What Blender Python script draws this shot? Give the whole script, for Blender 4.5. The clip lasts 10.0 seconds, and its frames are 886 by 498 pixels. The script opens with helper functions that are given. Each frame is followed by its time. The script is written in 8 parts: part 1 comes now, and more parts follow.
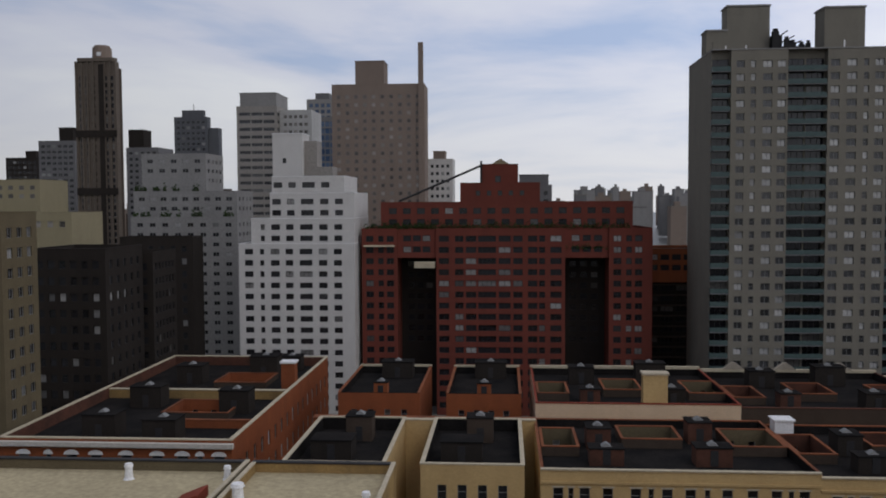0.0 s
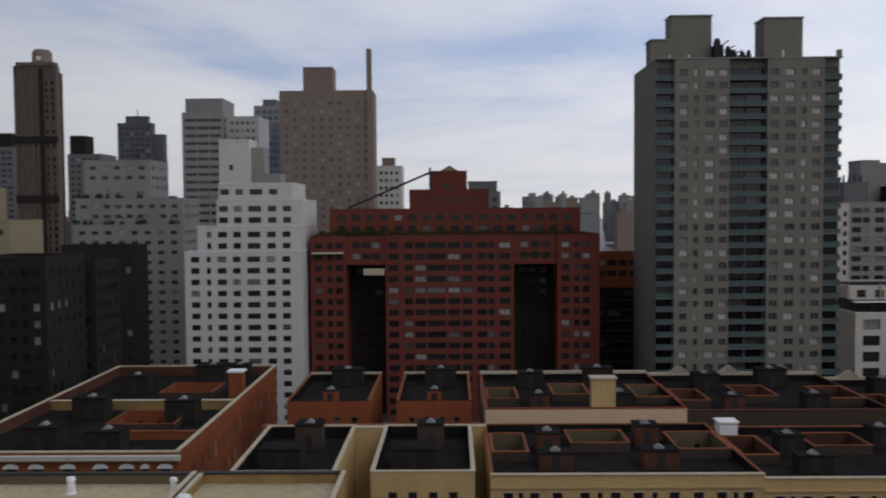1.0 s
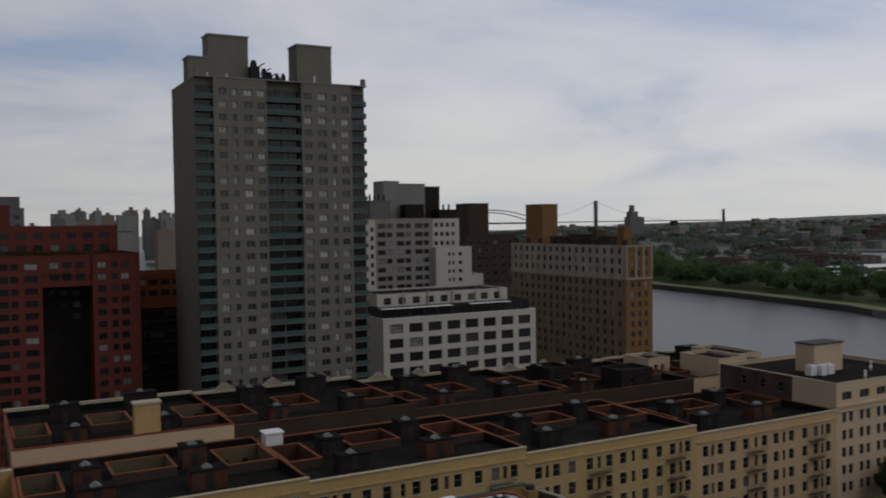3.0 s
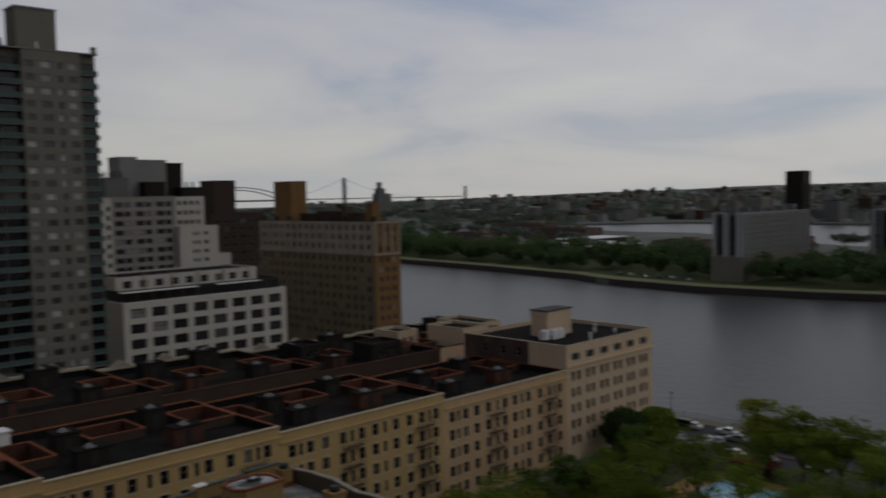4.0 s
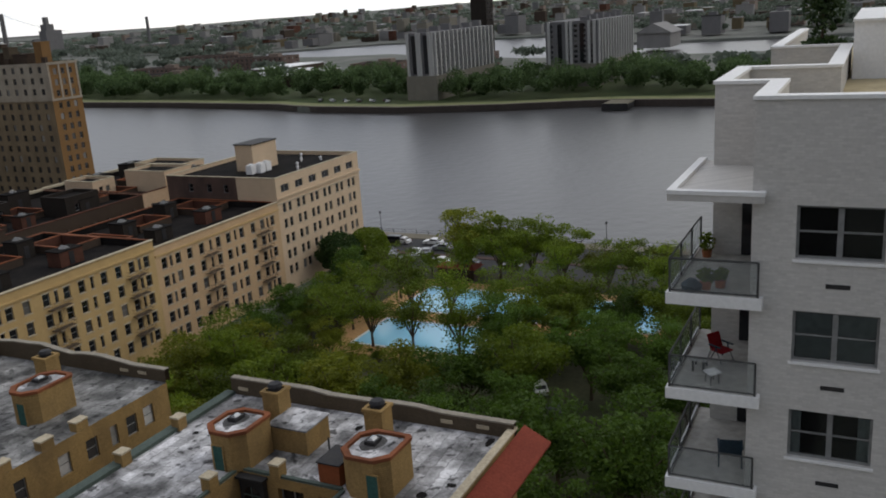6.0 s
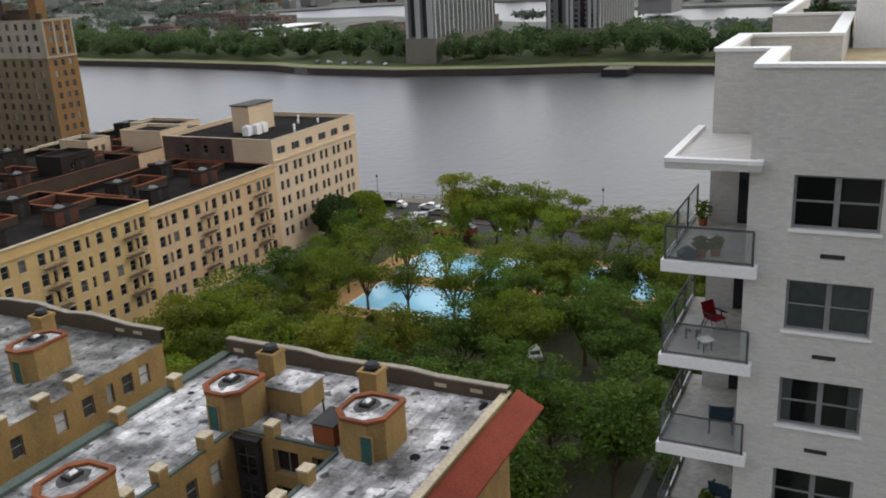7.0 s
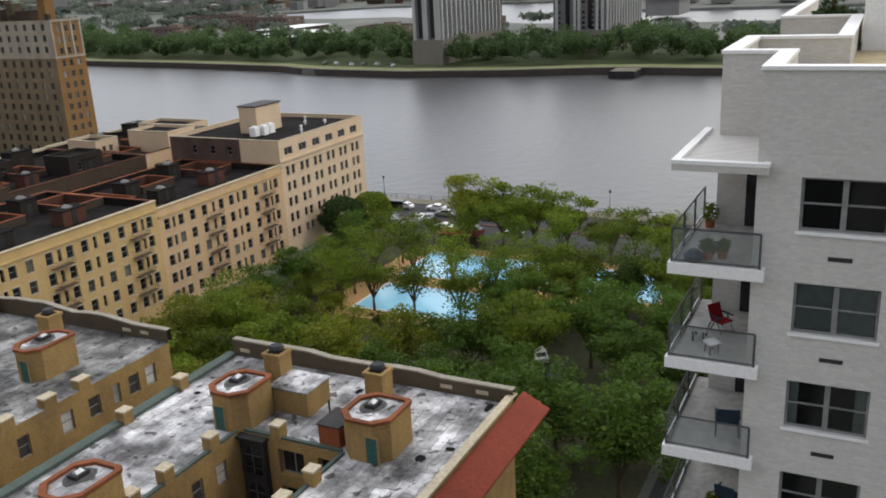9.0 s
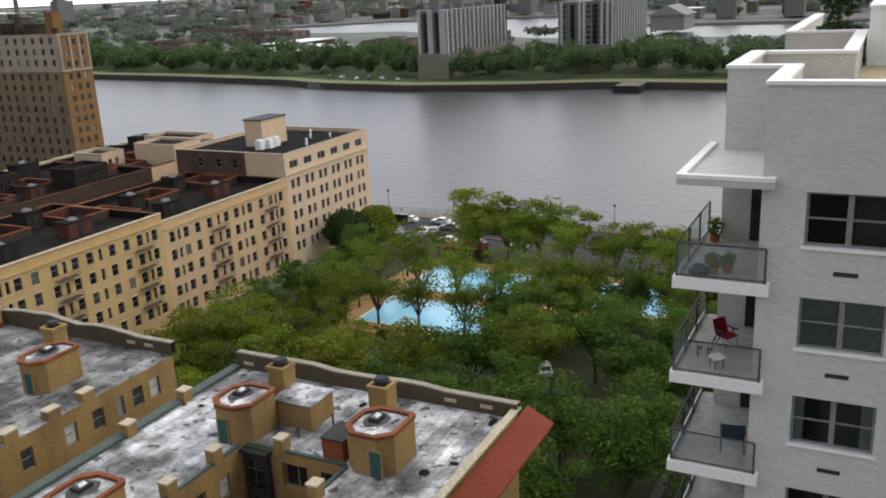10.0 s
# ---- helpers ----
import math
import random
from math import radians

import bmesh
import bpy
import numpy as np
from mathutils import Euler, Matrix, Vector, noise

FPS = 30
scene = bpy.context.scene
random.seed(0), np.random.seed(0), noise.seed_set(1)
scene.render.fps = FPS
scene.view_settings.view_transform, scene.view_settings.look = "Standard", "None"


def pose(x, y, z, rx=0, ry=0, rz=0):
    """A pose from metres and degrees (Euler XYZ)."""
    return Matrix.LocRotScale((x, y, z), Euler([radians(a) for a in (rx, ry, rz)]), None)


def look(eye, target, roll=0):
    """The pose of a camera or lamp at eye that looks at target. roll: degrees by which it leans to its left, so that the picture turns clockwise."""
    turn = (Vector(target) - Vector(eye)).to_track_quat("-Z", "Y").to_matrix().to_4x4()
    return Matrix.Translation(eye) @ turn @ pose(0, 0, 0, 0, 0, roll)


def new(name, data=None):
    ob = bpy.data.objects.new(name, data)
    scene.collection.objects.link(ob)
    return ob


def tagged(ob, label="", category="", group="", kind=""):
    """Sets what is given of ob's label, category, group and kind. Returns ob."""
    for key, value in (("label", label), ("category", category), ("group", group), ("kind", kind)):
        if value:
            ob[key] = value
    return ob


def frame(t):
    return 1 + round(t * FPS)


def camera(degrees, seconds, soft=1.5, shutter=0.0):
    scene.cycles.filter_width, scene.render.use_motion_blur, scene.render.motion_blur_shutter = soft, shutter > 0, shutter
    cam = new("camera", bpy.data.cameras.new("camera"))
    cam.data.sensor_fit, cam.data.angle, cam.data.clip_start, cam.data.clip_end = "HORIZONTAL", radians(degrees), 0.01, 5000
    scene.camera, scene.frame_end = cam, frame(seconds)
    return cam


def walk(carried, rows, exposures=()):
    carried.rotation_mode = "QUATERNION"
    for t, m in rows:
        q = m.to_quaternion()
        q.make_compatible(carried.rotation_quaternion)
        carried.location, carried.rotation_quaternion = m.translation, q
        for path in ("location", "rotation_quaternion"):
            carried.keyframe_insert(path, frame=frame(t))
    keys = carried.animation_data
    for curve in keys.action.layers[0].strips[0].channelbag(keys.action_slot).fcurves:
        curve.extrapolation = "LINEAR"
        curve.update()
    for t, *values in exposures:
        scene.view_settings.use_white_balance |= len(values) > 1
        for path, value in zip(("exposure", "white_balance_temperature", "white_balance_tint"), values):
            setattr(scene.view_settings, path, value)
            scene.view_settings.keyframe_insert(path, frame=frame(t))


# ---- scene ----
cam = camera(53.50, 10.0, soft=1.9, shutter=0.3)
ROWS = [  # seconds, yaw, pitch, roll
    (0.0, 4.00, -2.98, 0.29),
    (0.5, 3.87, -2.67, 0.22),
    (0.8, 2.83, -2.81, 0.34),
    (1.0, 0.69, -2.56, 0.43),
    (1.2, -2.21, -2.49, 0.44),
    (1.5, -8.57, -2.25, 0.40),
    (1.7, -13.13, -2.50, -0.02),
    (2.0, -19.05, -2.43, 0.17),
    (2.2, -21.55, -2.28, 0.41),
    (3.3, -31.43, -2.24, 0.63),
    (3.5, -33.92, -2.97, 0.49),
    (3.8, -39.44, -3.00, 1.30),
    (4.0, -44.75, -3.53, 1.18),
    (4.2, -50.13, -3.68, 1.88),
    (4.5, -55.37, -4.54, 0.99),
    (4.7, -58.95, -6.32, 0.31),
    (5.0, -62.61, -8.90, 1.54),
    (5.2, -63.52, -11.18, 2.35),
    (5.5, -63.38, -13.55, 3.34),
    (5.7, -63.85, -14.59, 3.38),
    (6.0, -64.28, -15.43, 3.74),
    (6.2, -64.29, -15.80, 3.50),
    (7.3, -64.27, -18.04, 2.92),
    (7.5, -64.07, -17.87, 2.92),
    (8.0, -64.18, -17.82, 2.59),
    (8.5, -63.94, -17.73, 2.79),
    (9.0, -63.83, -17.63, 2.81),
    (9.5, -63.65, -17.30, 2.82),
    (10.0, -63.49, -16.73, 2.71),
]
EXPOSURES = [(0.0, -0.38, 6400, 8), (2.0, -0.58, 6500, 6), (3.5, -1.12, 6750, 5), (4.5, -1.38, 6800, 6), (4.95, -1.32, 6800, 6), (5.3, -0.75, 6750, 5), (5.6, -0.38, 6750, 5), (6.2, 0.16, 6850, 4), (7.3, 0.74, 6950, 4), (10.0, 0.8, 6950, 4)]
EYE = (0.0, 0.0, 56.0)
walk(cam, [(t, pose(*EYE, 90 + p, r, y)) for t, y, p, r in ROWS], EXPOSURES)

# ---------------------------------------------------------------- sky and sun
SUN_EL, SUN_AZ = radians(48), radians(140)


def make_world():
    w = bpy.data.worlds.new("overcast_sky")
    scene.world = w
    w.use_nodes = True
    nt = w.node_tree
    n = nt.nodes
    n.clear()
    L = nt.links.new
    out = n.new("ShaderNodeOutputWorld")
    bg = n.new("ShaderNodeBackground")
    sky = n.new("ShaderNodeTexSky")
    sky.sky_type = "NISHITA"
    sky.sun_disc = False
    sky.sun_elevation, sky.sun_rotation = SUN_EL, SUN_AZ
    sky.air_density, sky.dust_density = 1.0, 2.0
    scale = n.new("ShaderNodeMixRGB")
    scale.blend_type = "MULTIPLY"
    scale.inputs[0].default_value = 1.0
    scale.inputs[2].default_value = (0.085, 0.085, 0.085, 1)
    L(sky.outputs[0], scale.inputs[1])
    # a cloud sheet: directions are spread onto a flat layer overhead
    co = n.new("ShaderNodeTexCoord")
    sep = n.new("ShaderNodeSeparateXYZ")
    L(co.outputs["Generated"], sep.inputs[0])
    zc = n.new("ShaderNodeMath")
    zc.operation = "MAXIMUM"
    zc.inputs[1].default_value = 0.0
    L(sep.outputs[2], zc.inputs[0])
    za = n.new("ShaderNodeMath")
    za.inputs[1].default_value = 0.16
    L(zc.outputs[0], za.inputs[0])
    div = n.new("ShaderNodeVectorMath")
    div.operation = "DIVIDE"
    comb = n.new("ShaderNodeCombineXYZ")
    for i in range(3):
        L(za.outputs[0], comb.inputs[i])
    L(co.outputs["Generated"], div.inputs[0])
    L(comb.outputs[0], div.inputs[1])
    n1 = n.new("ShaderNodeTexNoise")
    n1.inputs["Scale"].default_value = 0.75
    n1.inputs["Detail"].default_value = 7
    n1.inputs["Roughness"].default_value = 0.52
    n1.inputs["Distortion"].default_value = 0.4
    L(div.outputs[0], n1.inputs["Vector"])
    ramp = n.new("ShaderNodeValToRGB")
    e = ramp.color_ramp.elements
    e[0].position, e[0].color = 0.36, (0.42, 0.505, 0.715, 1)
    e[1].position, e[1].color = 0.66, (0.82, 0.82, 0.87, 1)
    m = e.new(0.48)
    m.color = (0.67, 0.68, 0.80, 1)
    L(n1.outputs[0], ramp.inputs[0])
    # paler and a little warmer towards the horizon
    low = n.new("ShaderNodeMapRange")
    low.inputs["From Min"].default_value, low.inputs["From Max"].default_value = 0.0, 0.17
    low.inputs["To Min"].default_value, low.inputs["To Max"].default_value = 0.78, 0.0
    L(sep.outputs[2], low.inputs[0])
    hor = n.new("ShaderNodeMixRGB")
    hor.inputs[2].default_value = (0.79, 0.77, 0.77, 1)
    L(low.outputs[0], hor.inputs[0])
    L(ramp.outputs[0], hor.inputs[1])
    mix = n.new("ShaderNodeMixRGB")
    mix.inputs[0].default_value = 0.88
    L(scale.outputs[0], mix.inputs[1])
    L(hor.outputs[0], mix.inputs[2])
    L(mix.outputs[0], bg.inputs[0])
    # the veil is thinnest towards the east and thickens to the west
    east = n.new("ShaderNodeVectorMath")
    east.operation = "DOT_PRODUCT"
    east.inputs[1].default_value = (math.sin(radians(75)), math.cos(radians(75)), 0)
    L(co.outputs["Generated"], east.inputs[0])
    glow = n.new("ShaderNodeMath")
    glow.operation = "MULTIPLY_ADD"
    glow.inputs[1].default_value, glow.inputs[2].default_value = 0.6, 1.12
    L(east.outputs["Value"], glow.inputs[0])
    L(glow.outputs[0], bg.inputs[1])
    L(bg.outputs[0], out.inputs[0])


make_world()
sun_data = bpy.data.lights.new("sun", "SUN")
sun_data.energy, sun_data.angle, sun_data.color = 0.4, radians(14), (1.0, 0.95, 0.88)
sun = new("sun", sun_data)
sun.matrix_world = look((100, -100, 200), (100 - math.sin(SUN_AZ) * math.cos(SUN_EL), -100 - math.cos(SUN_AZ) * math.cos(SUN_EL), 200 - math.sin(SUN_EL)))

# ---------------------------------------------------------------- materials
MATS = {}


def mat(name, col, col2=None, rough=0.85, grain=6.0, stain=0.25, amount=0.5, bump=0.15, metal=0.0, piece=0.0, streak=1.0, spec=0.1, speck=1.0):
    """A weathered surface: col with stains of col2 at a large scale and grain at a small one. piece: how much single objects differ."""
    m = bpy.data.materials.new(name)
    MATS[name] = m
    m.use_nodes = True
    nt = m.node_tree
    n, L = nt.nodes, nt.links.new
    b = n["Principled BSDF"]
    b.inputs["Roughness"].default_value, b.inputs["Metallic"].default_value = rough, metal
    b.inputs["Specular IOR Level"].default_value = spec
    col2 = col2 or tuple(c * 0.6 for c in col)
    co = n.new("ShaderNodeTexCoord")
    mp = n.new("ShaderNodeMapping")
    mp.inputs["Scale"].default_value = (1, 1, 1 / streak)
    L(co.outputs["Object"], mp.inputs[0])
    big = n.new("ShaderNodeTexNoise")
    big.inputs["Scale"].default_value, big.inputs["Detail"].default_value = stain, 5
    big.inputs["Roughness"].default_value = 0.65
    L(mp.outputs[0], big.inputs["Vector"])
    small = n.new("ShaderNodeTexNoise")
    small.inputs["Scale"].default_value, small.inputs["Detail"].default_value = grain, 4
    L(co.outputs["Object"], small.inputs["Vector"])
    mr = n.new("ShaderNodeMapRange")
    mr.inputs["From Min"].default_value, mr.inputs["From Max"].default_value = 0.35, 0.72
    mr.inputs["To Max"].default_value = amount
    L(big.outputs[0], mr.inputs[0])
    mix = n.new("ShaderNodeMixRGB")
    mix.inputs[1].default_value, mix.inputs[2].default_value = (*col, 1), (*col2, 1)
    L(mr.outputs[0], mix.inputs[0])
    g = n.new("ShaderNodeMapRange")
    g.inputs["From Min"].default_value, g.inputs["From Max"].default_value = 0.3, 0.7
    g.inputs["To Min"].default_value, g.inputs["To Max"].default_value = 1 - 0.18 * speck, 1 + 0.15 * speck
    L(small.outputs[0], g.inputs[0])
    mul = n.new("ShaderNodeMixRGB")
    mul.blend_type, mul.inputs[0].default_value = "MULTIPLY", 1.0
    L(mix.outputs[0], mul.inputs[1])
    L(g.outputs[0], mul.inputs[2])
    last = mul.outputs[0]
    if piece:
        oi = n.new("ShaderNodeObjectInfo")
        pr = n.new("ShaderNodeMapRange")
        pr.inputs["To Min"].default_value, pr.inputs["To Max"].default_value = 1 - piece, 1 + piece
        L(oi.outputs["Random"], pr.inputs[0])
        mu2 = n.new("ShaderNodeMixRGB")
        mu2.blend_type, mu2.inputs[0].default_value = "MULTIPLY", 1.0
        L(last, mu2.inputs[1])
        L(pr.outputs[0], mu2.inputs[2])
        last = mu2.outputs[0]
    L(last, b.inputs["Base Color"])
    if bump:
        bp = n.new("ShaderNodeBump")
        bp.inputs["Strength"].default_value, bp.inputs["Distance"].default_value = bump, 0.05
        L(small.outputs[0], bp.inputs["Height"])
        L(bp.outputs[0], b.inputs["Normal"])
    return m


def brick_mat(name, col, col2, mortar, rough=0.9, wide=0.21, high=0.075, wash=0.5, speck=1.0):
    """Brickwork on upright walls: courses follow height, joints follow the run of the wall."""
    m = mat(name, col, col2, rough, grain=9, stain=0.35, amount=wash, bump=0.1 * speck, streak=2.5, speck=speck)
    nt = m.node_tree
    n, L = nt.nodes, nt.links.new
    b = n["Principled BSDF"]
    prev = b.inputs["Base Color"].links[0].from_socket
    co = n.new("ShaderNodeTexCoord")
    sep = n.new("ShaderNodeSeparateXYZ")
    L(co.outputs["Object"], sep.inputs[0])
    add = n.new("ShaderNodeMath")
    L(sep.outputs[0], add.inputs[0])
    L(sep.outputs[1], add.inputs[1])
    cb = n.new("ShaderNodeCombineXYZ")
    L(add.outputs[0], cb.inputs[0])
    L(sep.outputs[2], cb.inputs[1])
    br = n.new("ShaderNodeTexBrick")
    br.inputs["Scale"].default_value = 1.0
    br.inputs["Brick Width"].default_value, br.inputs["Row Height"].default_value = wide, high
    br.inputs["Mortar Size"].default_value = 0.008
    br.inputs["Color1"].default_value, br.inputs["Color2"].default_value = (1.06, 1.06, 1.06, 1), (0.9, 0.9, 0.9, 1)
    br.inputs["Mortar"].default_value = (*mortar, 1)
    L(cb.outputs[0], br.inputs["Vector"])
    mu = n.new("ShaderNodeMixRGB")
    mu.blend_type, mu.inputs[0].default_value = "MULTIPLY", 1.0
    L(prev, mu.inputs[1])
    L(br.outputs[0], mu.inputs[2])
    L(mu.outputs[0], b.inputs["Base Color"])
    return m


def glass_mat(name, dark, light, share, rough=0.08):
    """Panes of rooms behind: dark glass, and in a share of the windows a drawn blind behind it."""
    m = bpy.data.materials.new(name)
    MATS[name] = m
    m.use_nodes = True
    nt = m.node_tree
    n, L = nt.nodes, nt.links.new
    b = n["Principled BSDF"]
    b.inputs["Roughness"].default_value = rough
    b.inputs["Specular IOR Level"].default_value = 0.5
    oi = n.new("ShaderNodeObjectInfo")
    ramp = n.new("ShaderNodeValToRGB")
    ramp.color_ramp.interpolation = "LINEAR"
    e = ramp.color_ramp.elements
    e[0].position, e[0].color = 0.0, (*dark, 1)
    e[1].position, e[1].color = 1.0, (*light, 1)
    mid = e.new(1 - share)
    mid.color = (*[d * 2.2 for d in dark], 1)
    mid2 = e.new(min(0.99, 1 - share + 0.06))
    mid2.color = (*[l * 0.6 for l in light], 1)
    L(oi.outputs["Random"], ramp.inputs[0])
    co = n.new("ShaderNodeTexCoord")
    nz = n.new("ShaderNodeTexNoise")
    nz.inputs["Scale"].default_value = 1.3
    L(co.outputs["Object"], nz.inputs["Vector"])
    mr = n.new("ShaderNodeMapRange")
    mr.inputs["To Min"].default_value, mr.inputs["To Max"].default_value = 0.55, 1.45
    L(nz.outputs[0], mr.inputs[0])
    mu = n.new("ShaderNodeMixRGB")
    mu.blend_type, mu.inputs[0].default_value = "MULTIPLY", 1.0
    L(ramp.outputs[0], mu.inputs[1])
    L(mr.outputs[0], mu.inputs[2])
    L(mu.outputs[0], b.inputs["Base Color"])
    return m


mat("asphalt", (0.05, 0.05, 0.052), (0.075, 0.073, 0.07), 0.9, grain=3, stain=0.1)
mat("soil", (0.05, 0.055, 0.03), (0.09, 0.075, 0.05), 0.95, grain=1.5, stain=0.05, amount=0.8)
# pale ground mix that also holds the far bank's haze in its colour
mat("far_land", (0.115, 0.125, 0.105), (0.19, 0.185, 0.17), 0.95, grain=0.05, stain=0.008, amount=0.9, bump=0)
mat("lot_paving", (0.1, 0.065, 0.055), (0.06, 0.05, 0.048), 0.9, grain=3, stain=0.2)
mat("concrete", (0.42, 0.4, 0.37), (0.25, 0.24, 0.22), 0.9, grain=4, stain=0.4)
mat("pale_path", (0.19, 0.17, 0.13), (0.1, 0.095, 0.07), 0.9, grain=3, stain=0.1)
mat("seawall", (0.07, 0.058, 0.05), (0.035, 0.03, 0.028), 0.9, grain=1, stain=0.1)
brick_mat("buff_brick", (0.55, 0.385, 0.18), (0.41, 0.28, 0.13), (0.86, 0.86, 0.86))
brick_mat("peach_brick", (0.6, 0.41, 0.24), (0.47, 0.32, 0.185), (0.86, 0.86, 0.86))
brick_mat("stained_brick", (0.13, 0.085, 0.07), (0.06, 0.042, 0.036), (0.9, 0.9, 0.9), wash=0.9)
brick_mat("cream_brick", (0.66, 0.5, 0.345), (0.52, 0.385, 0.265), (0.9, 0.9, 0.9))
brick_mat("golden_brick", (0.36, 0.235, 0.095), (0.17, 0.115, 0.058), (0.8, 0.8, 0.8), wash=0.8)
brick_mat("orange_brick", (0.27, 0.085, 0.035), (0.15, 0.05, 0.028), (0.85, 0.85, 0.85))
brick_mat("bronze_brick", (0.15, 0.122, 0.098), (0.1, 0.082, 0.068), (0.85, 0.85, 0.85))
brick_mat("red_brick", (0.175, 0.05, 0.036), (0.1, 0.034, 0.026), (0.85, 0.85, 0.85))
brick_mat("white_brick", (0.62, 0.595, 0.565), (0.48, 0.455, 0.43), (0.9, 0.9, 0.9), wash=0.4)
brick_mat("near_white_brick", (0.54, 0.518, 0.488), (0.47, 0.45, 0.425), (0.95, 0.95, 0.95), rough=0.7, wash=0.5, speck=0.25)
brick_mat("grey_brick", (0.22, 0.202, 0.165), (0.155, 0.142, 0.12), (0.9, 0.9, 0.9))
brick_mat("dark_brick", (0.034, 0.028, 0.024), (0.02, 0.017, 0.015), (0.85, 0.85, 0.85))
brick_mat("brown_brick", (0.25, 0.195, 0.16), (0.185, 0.145, 0.12), (0.9, 0.9, 0.9))
brick_mat("ochre_brick", (0.25, 0.14, 0.058), (0.15, 0.09, 0.046), (0.85, 0.85, 0.85))
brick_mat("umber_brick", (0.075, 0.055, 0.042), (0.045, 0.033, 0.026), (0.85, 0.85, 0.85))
brick_mat("weathered_stone", (0.4, 0.35, 0.28), (0.23, 0.195, 0.155), (0.9, 0.9, 0.9), wash=0.8)
brick_mat("sand_brick", (0.31, 0.265, 0.165), (0.22, 0.19, 0.125), (0.9, 0.9, 0.9))
brick_mat("slate_brick", (0.12, 0.122, 0.13), (0.085, 0.087, 0.095), (0.9, 0.9, 0.9))
brick_mat("tan_brick", (0.15, 0.12, 0.072), (0.09, 0.07, 0.045), (0.85, 0.85, 0.85))
mat("pale_concrete", (0.27, 0.26, 0.25), (0.19, 0.18, 0.175), 0.85, grain=2, stain=0.15, streak=3)
mat("rib_concrete", (0.46, 0.45, 0.43), (0.32, 0.31, 0.3), 0.85, grain=2, stain=0.15, streak=3)
mat("band_concrete", (0.3, 0.275, 0.25), (0.22, 0.2, 0.18), 0.85, grain=2, stain=0.15, streak=3)
mat("grey_concrete", (0.17, 0.165, 0.165), (0.12, 0.115, 0.12), 0.85, grain=2, stain=0.15, streak=3)
mat("dark_metal", (0.03, 0.03, 0.032), (0.05, 0.045, 0.04), 0.6, grain=5, stain=0.5)
mat("rusty_iron", (0.13, 0.098, 0.07), (0.07, 0.05, 0.04), 0.8, grain=6, stain=1.0)
mat("dull_felt", (0.105, 0.102, 0.1), (0.05, 0.048, 0.047), 0.9, grain=5, stain=1.2, amount=0.9)
mat("tar_roof", (0.012, 0.0115, 0.0115), (0.028, 0.024, 0.022), 0.95, grain=3, stain=0.25, amount=0.8, spec=0.03)
mat("coping_orange", (0.25, 0.085, 0.038), (0.09, 0.04, 0.025), 0.8, grain=4, stain=0.25, amount=0.9)
mat("lead_coping", (0.3, 0.27, 0.22), (0.17, 0.15, 0.12), 0.8, grain=4, stain=0.6)
mat("coping_pale", (0.5, 0.43, 0.31), (0.32, 0.27, 0.2), 0.8, grain=4, stain=0.6)
mat("limewash", (0.58, 0.54, 0.48), (0.44, 0.41, 0.36), 0.85, grain=4, stain=0.3, streak=3)
mat("slab_paint", (0.76, 0.75, 0.735), (0.71, 0.7, 0.68), 0.6, grain=8, stain=0.25, amount=0.2, streak=2, speck=0.3)
brick_mat("sooty_brick", (0.25, 0.19, 0.12), (0.14, 0.11, 0.075), (0.88, 0.88, 0.88), wash=0.8)
mat("white_paint", (0.8, 0.79, 0.78), (0.62, 0.61, 0.6), 0.55, grain=5, stain=0.5, amount=0.35)
mat("stone_trim", (0.5, 0.43, 0.32), (0.36, 0.31, 0.23), 0.8, grain=5, stain=0.5)
mat("tan_deck", (0.43, 0.36, 0.225), (0.34, 0.285, 0.18), 0.9, grain=2, stain=0.12, amount=0.7)
mat("verdigris", (0.085, 0.11, 0.095), (0.05, 0.06, 0.052), 0.7, grain=5, stain=0.6)
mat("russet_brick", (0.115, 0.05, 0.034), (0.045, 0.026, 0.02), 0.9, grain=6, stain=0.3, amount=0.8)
mat("green_paint", (0.04, 0.105, 0.09), (0.03, 0.065, 0.057), 0.6, grain=5, stain=0.6)
mat("teal_rail", (0.085, 0.122, 0.117), (0.055, 0.08, 0.077), 0.5, grain=5, stain=0.5)
mat("red_tile", (0.22, 0.05, 0.03), (0.13, 0.03, 0.022), 0.8, grain=6, stain=0.5)
mat("zinc", (0.5, 0.5, 0.5), (0.36, 0.36, 0.36), 0.45, grain=5, stain=0.6, metal=0.5)
mat("frame_grey", (0.22, 0.22, 0.215), (0.17, 0.17, 0.165), 0.6, grain=5, stain=0.6)
glass_mat("glass_far", (0.012, 0.012, 0.014), (0.34, 0.33, 0.32), 0.14)
glass_mat("glass_blinds", (0.035, 0.035, 0.036), (0.55, 0.54, 0.52), 0.42)
glass_mat("glass_soft", (0.07, 0.062, 0.056), (0.36, 0.33, 0.3), 0.3)
glass_mat("glass_sparse", (0.018, 0.018, 0.02), (0.3, 0.29, 0.28), 0.16)
glass_mat("glass_dark", (0.01, 0.01, 0.012), (0.16, 0.15, 0.14), 0.12)
glass_mat("glass_blue", (0.03, 0.05, 0.09), (0.1, 0.14, 0.22), 0.4, 0.04)


